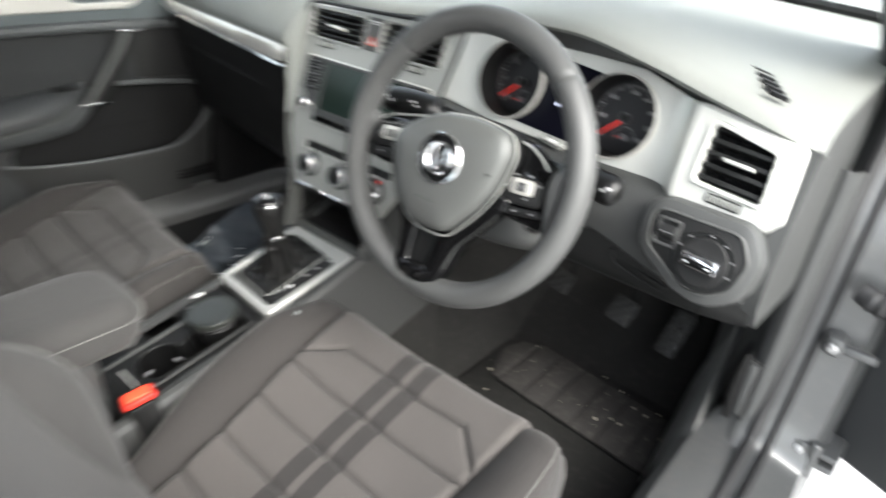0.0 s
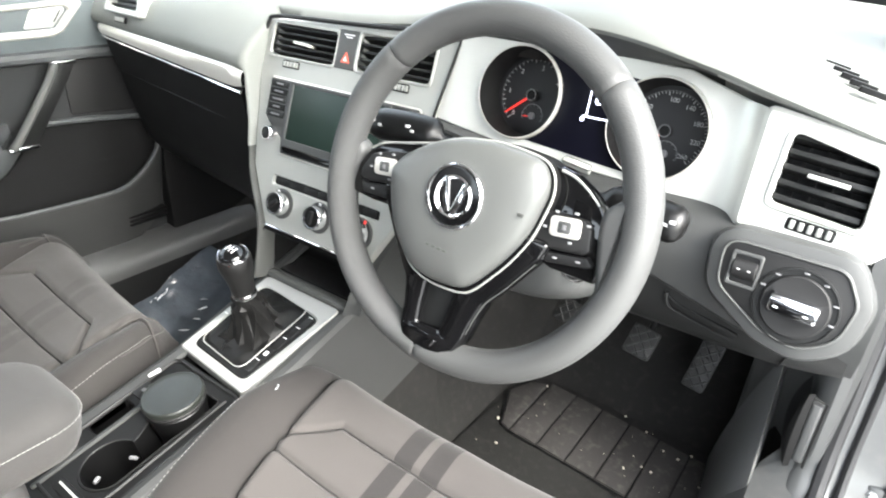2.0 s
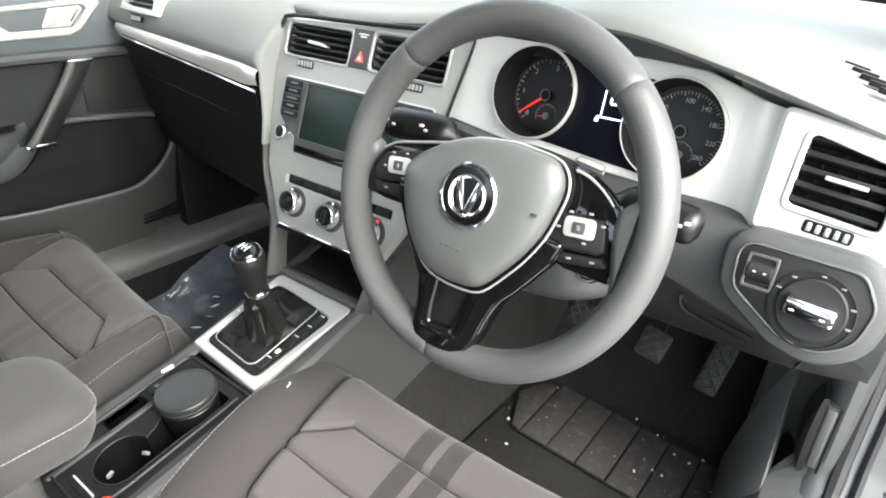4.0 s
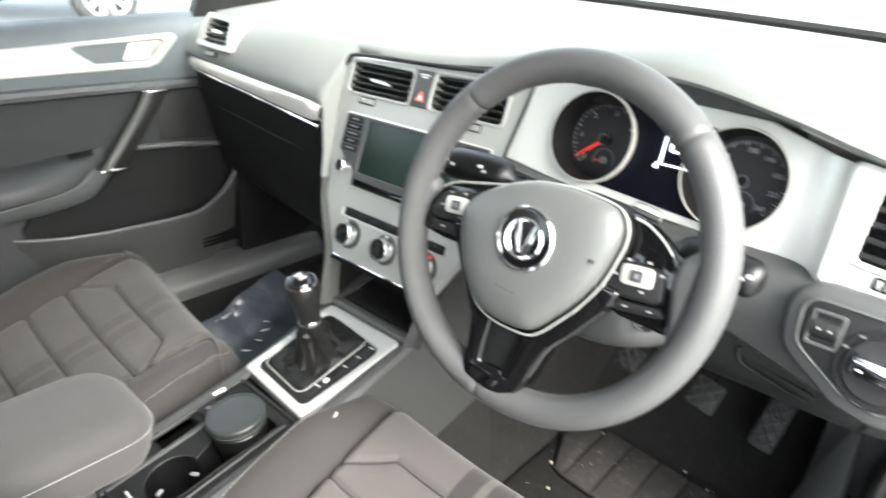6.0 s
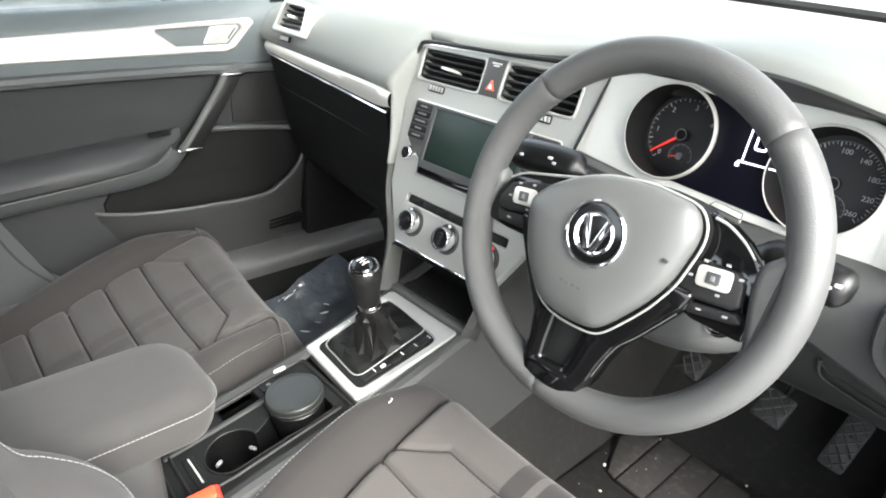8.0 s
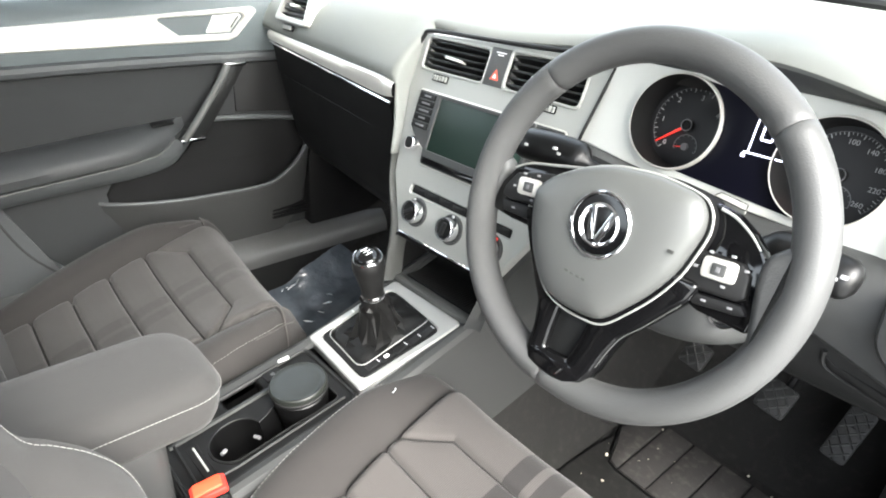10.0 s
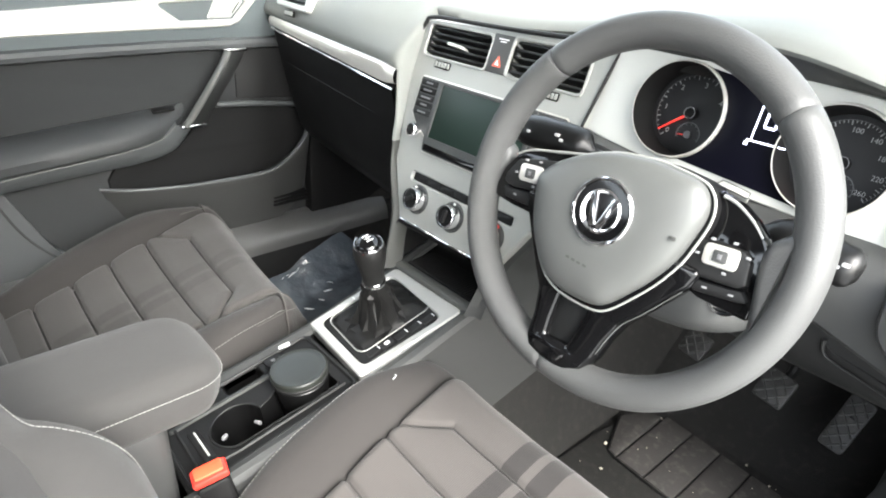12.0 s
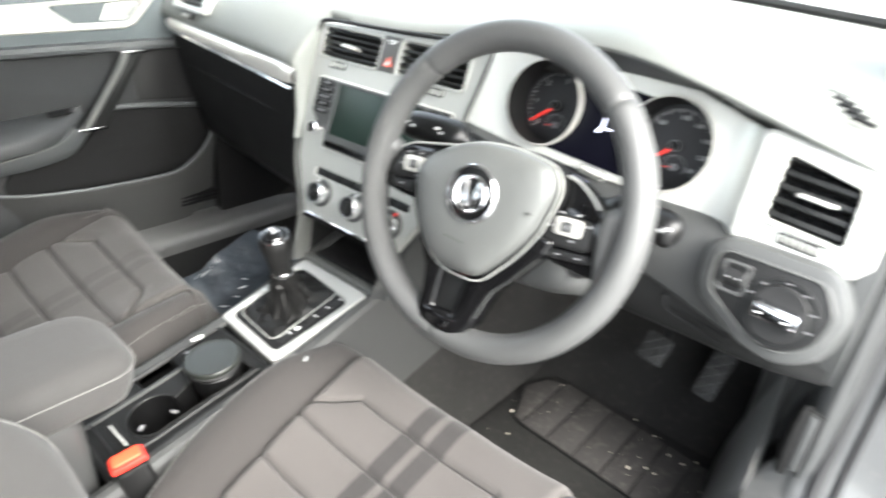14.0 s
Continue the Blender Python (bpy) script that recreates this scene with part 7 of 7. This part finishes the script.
# ---- footwell ----
def driver_mat():
    t = thing("floor_mat", (0.40, 0.40, 0.218), "charcoal floor mat with a ribbed brown-grey heel pad and crumbs", "floor mat")
    bm = bmnew()
    slab(bm, rounded([(0.15, 0.05), (0.60, 0.03), (0.605, 0.66), (0.20, 0.68), (0.16, 0.45)], 0.04), 0.216, 0.2225, Matrix.Identity(4), 0.003)
    part("mat_carpet", bm, CARPET, t, "charcoal mat carpet")
    # heel pad: a cut-off corner panel, then stitched panels side by side
    low = lambda x: 0.4225 - 0.06 * (x - 0.23)  # noqa: E731
    high = lambda x: 0.605 - 0.085 * (x - 0.26)  # noqa: E731
    for k in range(-1, 6):
        x0 = 0.2285 + 0.0633 * k
        x1 = x0 + 0.0633
        pts = [(x0 + 0.0016, low(x0)), (x1 - 0.0016, low(x1)), (x1 - 0.0016, high(x1)), (x0 + 0.0016, high(x0))]
        if k < 0:
            pts = [(0.2075, 0.4290), (0.2265, 0.4230), (0.2245, 0.5965), (0.1905, 0.585), (0.1665, 0.530)]
        bm = bmnew()
        slab(bm, rounded(pts, 0.004), 0.2225, 0.2280, Matrix.Identity(4), 0.0028)
        part("rib_panel", bm, MAT_CARPET, t, "stitched heel pad panel" if k == 0 else "")
        bm = bmnew()
        for j in range(36):
            y = low(x1) + (high(x1) - low(x1)) * (j + 0.5) / 36
            tube(bm, [(x1 - 0.0012, y - 0.0016, 0.2262), (x1 + 0.0012, y + 0.0016, 0.2262)], 0.0007, 4)
        tagged(part("seam_stitching", bm, BLACK, t, "black seam stitching"), kind="stuff")
    bm = bmnew()
    tube(bm, [(0.164, 0.530, 0.2255), (0.2055, 0.4265, 0.2255), (0.2285, 0.4185, 0.2255), (0.42, 0.407, 0.2255), (0.605, 0.3955, 0.2255)], 0.0022, 6)
    part("welt", bm, BLACK, t, "dark edge welt")


def crumbs():
    rnd = random.Random(5)
    me = None
    spots = [(0.193, 0.438), (0.227, 0.376), (0.225, 0.594), (0.451, 0.644), (0.453, 0.594), (0.4537, 0.466), (0.4797, 0.491), (0.499, 0.489), (0.499, 0.558), (0.529, 0.553), (0.547, 0.583), (0.582, 0.509), (0.339, 0.680), (0.401, 0.612), (0.254, 0.490), (0.291, 0.526), (0.457, 0.509), (0.425, 0.490), (0.19, 0.36), (0.175, 0.47)]
    spots += [(rnd.uniform(0.24, 0.60), rnd.uniform(0.42, 0.66)) for _ in range(22)]
    first = None
    for n, (x, y) in enumerate(spots):
        size = (0.0038 if n == 0 else rnd.uniform(0.0022, 0.0035)) if n < 14 else rnd.uniform(0.0006, 0.0013)
        if first is None:
            bm = bmnew()
            bmesh.ops.create_icosphere(bm, subdivisions=1, radius=1.0)
            for v in bm.verts:
                v.co *= 0.8 + 0.45 * rnd.random()
            me = bpy.data.meshes.new("crumb")
            finish(me, bm, 0.3)
            me.materials.append(CRUMB)
            first = True
        ob = new("crumb", me)
        on_pad = 0.21 < x < 0.60 and 0.42 < y < 0.578
        ob.location = (x, y, (0.228 if on_pad else 0.2225) + size * 0.6)
        ob.scale = (size, size * rnd.uniform(0.7, 1.4), size * 0.8)
        ob.rotation_euler = (rnd.random(), rnd.random(), rnd.random() * 6)
        tagged(ob, "small pale crumb of dirt on the floor mat", "crumb", "crumbs on the mat")


def pedals():
    for nm, x, y, z, w, h, lean, lab in (("clutch", 0.238, 0.62, 0.415, 0.052, 0.052, 35, "worn rubber clutch pedal"), ("brake", 0.397, 0.62, 0.410, 0.056, 0.062, 35, "worn rubber brake pedal"), ("throttle", 0.517, 0.63, 0.405, 0.042, 0.105, 28, "worn rubber accelerator pedal")):
        t = thing("pedal", (x, y, z), lab + " with a criss-cross tread", "pedal", "pedals")
        m = pose(x, y, z, 90 - lean, 0, 0) @ pose(0, 0, 0, 0, 0, -8)
        bm = bmnew()
        slab(bm, rect(-w / 2, -h / 2, w / 2, h / 2, 0.008), -0.008, 0.0, m, 0.002)
        part("pad", bm, PEDAL, t, "worn black rubber pad")
        bm = bmnew()
        n = 5
        for k in range(-n, n + 1):
            for a in (45, -45):
                c = k * 0.016
                d = Vector((math.cos(radians(a)), math.sin(radians(a))))
                o = Vector((-d.y, d.x)) * c
                # clip the line to the pad
                lo, hi = -1.0, 1.0
                for ax, lim in ((0, w / 2 - 0.003), (1, h / 2 - 0.003)):
                    a1, a2 = sorted(((-lim - o[ax]) / d[ax], (lim - o[ax]) / d[ax]))
                    lo, hi = max(lo, a1), min(hi, a2)
                if hi - lo > 0.006:
                    tube(bm, [m @ Vector((*(o + d * lo), 0.0012)), m @ Vector((*(o + d * hi), 0.0012))], 0.0020, 5)
        part("tread", bm, TREAD, t, "criss-cross tread")
        bm = bmnew()
        tube(bm, smooth_line([m @ Vector((0, h * 0.1, -0.006)), m @ Vector((0.0, h * 0.9, -0.03)), Vector((x, y + 0.11, z + 0.16)), Vector((x, y + 0.14, z + 0.30))], 5), 0.008, 8)
        part("arm", bm, BLACK, t, "black steel pedal arm")


def plastic_film():
    t = thing("plastic_bag", (-0.50, 0.22, 0.24), "crumpled clear plastic film lying in the passenger footwell", "plastic bag")
    bm = bmnew()
    rows = []
    for i in range(36):
        u = i / 35
        row = []
        for j in range(36):
            v = j / 35
            x = -0.645 + 0.39 * u + 0.02 * math.sin(5 * v) * u
            y = 0.03 + 0.33 * v + 0.05 * u + 0.03 * math.sin(4 * u)
            z = 0.22 + max(0, y - 0.16) * 0.42 + 0.018 + 0.075 * max(0.0, 1 - u / 0.24) ** 1.6 * (0.8 + 0.3 * noise.noise(Vector((v * 5, 0.3, 2)))) + 0.010 * abs(noise.noise(Vector((u * 4, v * 4, 1)))) + 0.006 * abs(noise.noise(Vector((u * 9 + v * 3, v * 6, 4)))) + 0.004 * abs(noise.noise(Vector((u * 20, v * 20, 4))))
            row.append((x, y, z))
        rows.append(row)
    sheet(bm, rows)
    film_ = part("film", bm, FILM, t, "", sharp=0.45)
    # white tubes painted as glints, most along the edge turned up against the sill
    rnd = random.Random(8)
    for k in range(34):
        if k < 24:
            y = 0.165 + 0.135 * k / 23 + rnd.uniform(-0.006, 0.006)
            x, z, a, long = -0.640 + rnd.uniform(0, 0.008), 0.298 + 0.30 * (y - 0.165) + rnd.uniform(-0.012, 0.004), rnd.uniform(0.1, 1.1), rnd.uniform(0.008, 0.026)
            way = Vector((0.0, math.cos(a), math.sin(a) * 0.8))
        else:
            x, y, a, long = rnd.uniform(-0.60, -0.46), rnd.uniform(0.12, 0.30), rnd.uniform(-0.6, 1.2), rnd.uniform(0.010, 0.03)
            z, way = 0.22 + max(0, y - 0.16) * 0.42 + 0.030, Vector((math.cos(a), math.sin(a), 0.1))
        line = [Vector((x, y, z)) + way * (long * (j / 5 - 0.5)) + Vector((rnd.uniform(-0.001, 0.001), rnd.uniform(-0.001, 0.001), rnd.uniform(-0.001, 0.001))) for j in range(6)]
        bm = bmnew()
        thick = rnd.uniform(0.0008, 0.0020)
        tube(bm, smooth_line(line, 3), lambda q: thick * math.sin(math.pi * min(0.97, max(0.03, q))) + 0.0002, 5)
        part("fold", bm, GLINT_SCUFF, film_, "glint painted along a crease" if k == 0 else "")


# ---- passenger door ----
def passenger_door():
    t = thing("door_passenger", (-0.71, 0.0, 0.38), "closed passenger door with dark cloth insert, silver trim and map pocket", "car door", kind="structure")
    m = DOR
    bm = bmnew()
    body = rounded([(-0.44, 0.27), (-0.41, 0.05), (-0.362, -0.06), (-0.312, -0.18), (-0.22, -0.28), (0.62, -0.28), (0.62, 0.30), (0.25, 0.31)], 0.03)
    slab(bm, body, -0.05, -0.018, m, 0.01)
    part("door_card", bm, DOOR_LOW, t, "dark plastic door card")
    # upper roll under the window
    bm = bmnew()
    rows = []
    for i in range(25):
        u = -0.44 + 0.72 * i / 24
        k = i / 24
        ztop = 0.288 + 0.034 * k
        rows.append([at(m, u, ztop - 0.012, -0.06), at(m, u, ztop, -0.045), at(m, u, ztop + 0.002, -0.03), at(m, u, ztop - 0.006, -0.010), at(m, u, ztop - 0.02, 0.004), at(m, u, ztop - 0.045, 0.010), at(m, u, 0.216, 0.012), at(m, u, 0.185, 0.006), at(m, u, 0.183, -0.02)])
    sheet(bm, rows)
    part("upper_roll", bm, ROLL_VINYL, t, "grey vinyl upper roll with a painted blue reflection")
    # silver panel with the handle recess
    bm = bmnew()
    panel = rounded([(-0.43, 0.212), (0.120, 0.214), (0.142, 0.222), (0.190, 0.272), (0.180, 0.281), (-0.43, 0.247)], [0.004, 0.01, 0.012, 0.012, 0.01, 0.004])
    recess = rounded([(0.018, 0.228), (0.128, 0.228), (0.160, 0.262), (0.152, 0.269), (-0.026, 0.262)], 0.005)
    holed(bm, panel, [recess], -0.01, 0.0175, m, 0.003)
    part("silver_panel", bm, BRIGHT_SILVER, t, "bright silver door trim")
    bm = bmnew()
    slab(bm, shrink(recess, -0.001), -0.018, -0.008, m, 0.001)
    part("handle_recess", bm, DOOR_VINYL, t, "grey handle recess")
    bm = bmnew()
    slab(bm, rounded([(0.072, 0.230), (0.126, 0.230), (0.156, 0.262), (0.150, 0.2675), (0.092, 0.265)], 0.004), -0.004, 0.0135, m, 0.003)
    part("inner_handle", bm, SILVER, t, "satin inner door handle")
    bm = bmnew()
    tube(bm, [at(m, 0.128, 0.262, 0.0142), at(m, 0.146, 0.262, 0.0142), at(m, 0.128, 0.240, 0.0142)], 0.0012, 5)
    part("handle_mark", bm, BLACK, t)
    # padded ridge
    bm = bmnew()
    rows = []
    for i in range(21):
        u = -0.43 + 0.66 * i / 20
        zc = 0.176 + 0.004 * math.sin(i / 20 * 3)
        rows.append([at(m, u, zc + 0.012, -0.02), at(m, u, zc + 0.0115, 0.010), at(m, u, zc + 0.008, 0.019), at(m, u, zc, 0.022), at(m, u, zc - 0.008, 0.019), at(m, u, zc - 0.013, 0.008), at(m, u, zc - 0.013, -0.02)])
    sheet(bm, rows)
    part("padded_ridge", bm, DOOR_VINYL, t, "grey padded ridge")
    # cloth insert
    bm = bmnew()
    slab(bm, rounded([(-0.42, 0.02), (0.10, 0.05), (0.30, 0.03), (0.30, 0.166), (-0.43, 0.166)], 0.01), -0.02, -0.004, m, 0.004)
    part("cloth_insert", bm, DOOR_CLOTH, t, "dark cloth insert")
    # Dark panel laid over the insert where the dash shades the door.
    bm = bmnew()
    slab(bm, rounded([(0.128, 0.056), (0.302, 0.040), (0.302, 0.163), (0.150, 0.163), (0.128, 0.150)], 0.006), -0.02, -0.0005, m, 0.002)
    part("front_insert", bm, DASH_LOW, t, "black panel for the dash's shade ahead of the pull handle")
    # armrest
    bm = bmnew()
    rows = []
    for i in range(31):
        k = i / 30
        u = -0.42 + 0.425 * k
        ztop = 0.027 + 0.032 * k
        zbot = -0.032 + 0.030 * k + 0.045 * max(0.0, (k - 0.82) / 0.18) ** 2
        out = 0.062 * (1 - 0.80 * max(0.0, (k - 0.62) / 0.38) ** 2.2)
        rows.append([at(m, u, ztop + 0.003, -0.01), at(m, u, ztop + 0.003, 0.004), at(m, u, ztop + 0.001, out * 0.28), at(m, u, ztop - 0.004, out * 0.52), at(m, u, ztop - 0.012, out * 0.74), at(m, u, ztop - 0.022, out * 0.90), at(m, u, (ztop + zbot) / 2 - 0.004, out), at(m, u, zbot + 0.010, out * 0.97), at(m, u, zbot, out * 0.8), at(m, u, zbot - 0.004, -0.01)])
    sheet(bm, rows)
    part("armrest", bm, DOOR_LOW, t, "dark grey padded door armrest")
    # piped edge and the grey band under the armrest, rising into the pull handle
    edge = smooth_line([(-0.43, -0.032, 0.056), (-0.30, -0.021, 0.056), (-0.175, -0.012, 0.055), (-0.094, -0.003, 0.051), (-0.055, 0.008, 0.047), (-0.028, 0.030, 0.044)], 6)
    low = smooth_line([(-0.43, -0.062, 0.030), (-0.30, -0.054, 0.030), (-0.179, -0.047, 0.030), (-0.109, -0.0445, 0.028), (-0.036, -0.030, 0.026), (0.006, 0.010, 0.026)], 6)
    bm = bmnew()
    sheet(bm, [[m @ (a + Vector((0, 0.004, -0.006))), m @ (a + Vector((0, -0.001, 0.001))), m @ (a + (b - a) * 0.15 + Vector((0, 0, 0.003))), m @ (a + (b - a) * 0.6 + Vector((0, 0, 0.007))), m @ (b + Vector((0, 0.003, 0.004))), m @ b, m @ (b + Vector((0, 0.004, -0.04)))] for a, b in zip(edge, low)])
    part("armrest_band", bm, DOOR_VINYL, t, "grey vinyl band under the armrest")
    bm = bmnew()
    tube(bm, [m @ (a + Vector((0, 0.0005, 0.001))) for a in edge], 0.0016, 6)
    part("armrest_piping", bm, FRAME_GREY, t, "pale piped edge")
    bm = bmnew()
    slab(bm, rect(-0.045, -0.008, 0.0, 0.008, 0.003), 0.0, 0.004, m @ pose(-0.02, 0.058, 0.02, -75, 0, 3), 0.001)
    part("window_switch", bm, BLACK, t, "black window switch")
    # pull handle
    bm = bmnew()
    rings = []
    for u, v, w, wd in ((0.122, 0.172, -0.005, 0.023), (0.121, 0.168, 0.034, 0.023), (0.100, 0.140, 0.043, 0.022), (0.060, 0.090, 0.048, 0.022), (0.022, 0.040, 0.049, 0.024), (0.008, 0.022, 0.046, 0.026)):
        rings.append([(u - wd, v, w - 0.010), (u - wd, v, w - 0.003), (u - wd * 0.7, v, w + 0.001), (u + wd * 0.5, v, w), (u + wd, v, w - 0.004), (u + wd, v, w - 0.02), (u - wd * 0.5, v, w - 0.024)])
    rings_solid(bm, rings, m)
    part("pull_handle", bm, KNEE_LOW, t, "dark grey pull handle")
    bm = bmnew()
    tube(bm, smooth_line([at(m, u - wd * 0.75, v, w - 0.002) for u, v, w, wd in ((0.121, 0.167, 0.034, 0.023), (0.100, 0.140, 0.043, 0.022), (0.060, 0.090, 0.048, 0.022), (0.022, 0.040, 0.049, 0.024), (0.010, 0.024, 0.046, 0.026))], 5), 0.0075, 10)
    part("handle_face", bm, FRAME_GREY, t, "pale grey handle face")
    for u, v, w, wd in ((0.121, 0.169, 0.033, 0.0245), (0.009, 0.023, 0.046, 0.027)):
        bm = bmnew()
        block(bm, (u - wd, v - 0.004, w - 0.014), (u + wd, v + 0.003, w + 0.003), 0.002, m)
        part("handle_cap", bm, CHROME, t, "chrome handle end")
    # map pocket
    bm = bmnew()
    lip = smooth_line([(-0.185, -0.098, -0.016), (-0.165, -0.101, -0.006), (-0.12, -0.1035, 0.014), (-0.06, -0.1065, 0.028), (0.007, -0.1096, 0.034), (0.157, -0.112, 0.036), (0.2125, -0.0935, 0.036), (0.258, -0.0576, 0.034), (0.281, -0.0237, 0.028), (0.282, 0.012, 0.016)], 6)
    rows = []
    for p in lip:
        rows.append([m @ p, m @ (p + Vector((0.004, -0.006, 0.004))), m @ (p + Vector((0.008, -0.014, 0.003))), m @ (p + Vector((0.012, -0.035, -0.006))), m @ (p + Vector((0.012, -0.16, -0.04)))])
    sheet(bm, rows)
    part("pocket_front", bm, TUNNEL, t, "dark map pocket front")
    bm = bmnew()
    tube(bm, [m @ (p + Vector((0.003, -0.002, 0.003))) for p in lip], 0.0045, 8)
    part("pocket_lip", bm, DOOR_VINYL, t, "grey pocket lip")
    bm = bmnew()
    slab(bm, rounded([(-0.147, -0.060), (-0.163, -0.085), (-0.160, -0.120), (0.0226, -0.132), (0.171, -0.135), (0.212, -0.120), (0.262, -0.090), (0.293, -0.056), (0.304, -0.020), (0.2865, 0.014), (0.219, 0.028), (0.0527, 0.045), (0.015, -0.010), (-0.014, -0.038), (-0.08, -0.050)], 0.008), -0.025, -0.008, m, 0.003)
    part("pocket_lining", bm, LINING, t, "black pocket lining")
    bm = bmnew()
    tube(bm, smooth_line([at(m, 0.05, 0.050, 0.0), at(m, 0.13, 0.046, 0.004), at(m, 0.22, 0.036, 0.006), at(m, 0.275, 0.026, 0.006), at(m, 0.298, 0.002, 0.004)], 6), 0.006, 8)
    part("pocket_ledge", bm, DOOR_VINYL, t, "grey ledge over the pocket")
    for k in range(3):
        bm = bmnew()
        slab(bm, rounded([(0.19, -0.208), (0.285, -0.209), (0.285, -0.2055), (0.19, -0.2045)], 0.001), -0.03, 0.019, m @ pose(0.0, 0.010 * k - 0.008, 0.0), 0.0005)
        part("speaker_slot", bm, BLACK, t)
    # Side panel in black, carried back over the door card's shaded front.
    bm = bmnew()
    slab(bm, rounded([(0.296, -0.30), (0.62, -0.30), (0.62, 0.26), (0.312, 0.26), (0.318, 0.05), (0.300, -0.08)], 0.02), -0.02, 0.012, m, 0.006)
    part("hinge_side_panel", bm, BLACK, t, "black footwell side panel, also shade on the door's front")
    # black gap behind the door
    bm = bmnew()
    tube(bm, smooth_line([at(m, u - 0.008, v, -0.02) for u, v in ((-0.445, 0.29), (-0.412, 0.05), (-0.365, -0.06), (-0.315, -0.18), (-0.22, -0.29))], 8), 0.009, 8)
    part("rear_seal", bm, RUBBER, t, "black rubber seal")
    return t


def rear_bench():
    t = thing("rear_bench", (0, -1.35, 0.25), "dark grey cloth rear bench seat", "car seat")
    bm = bmnew()
    block(bm, (-0.62, -1.55, 0.30), (0.62, -1.05, 0.52), 0.05)
    part("cushion", bm, SIDE_CLOTH, t)
    bm = bmnew()
    block(bm, (-0.62, -0.05, 0.0), (0.62, 0.09, 0.60), 0.05, pose(0, -1.55, 0.45, 15, 0, 0))
    part("backrest", bm, SIDE_CLOTH, t)


car_floor()
shell()
outside()
parked_car()
dashboard()
instrument_cluster()
centre_stack()
light_switch()
steering_wheel()
console()
gear_lever()
ashtray()
armrest()
buckle()
seat_group(0.331, 0.062, CLOTH_R, "driver's car seat in ribbed brown-grey cloth with two dark bands", "driver")
seat_group(-0.385, -0.012, CLOTH_L, "front passenger seat in quilted grey-brown cloth", "passenger")
driver_mat()
pedals()
plastic_film()
passenger_door()
rear_bench()
crumbs()
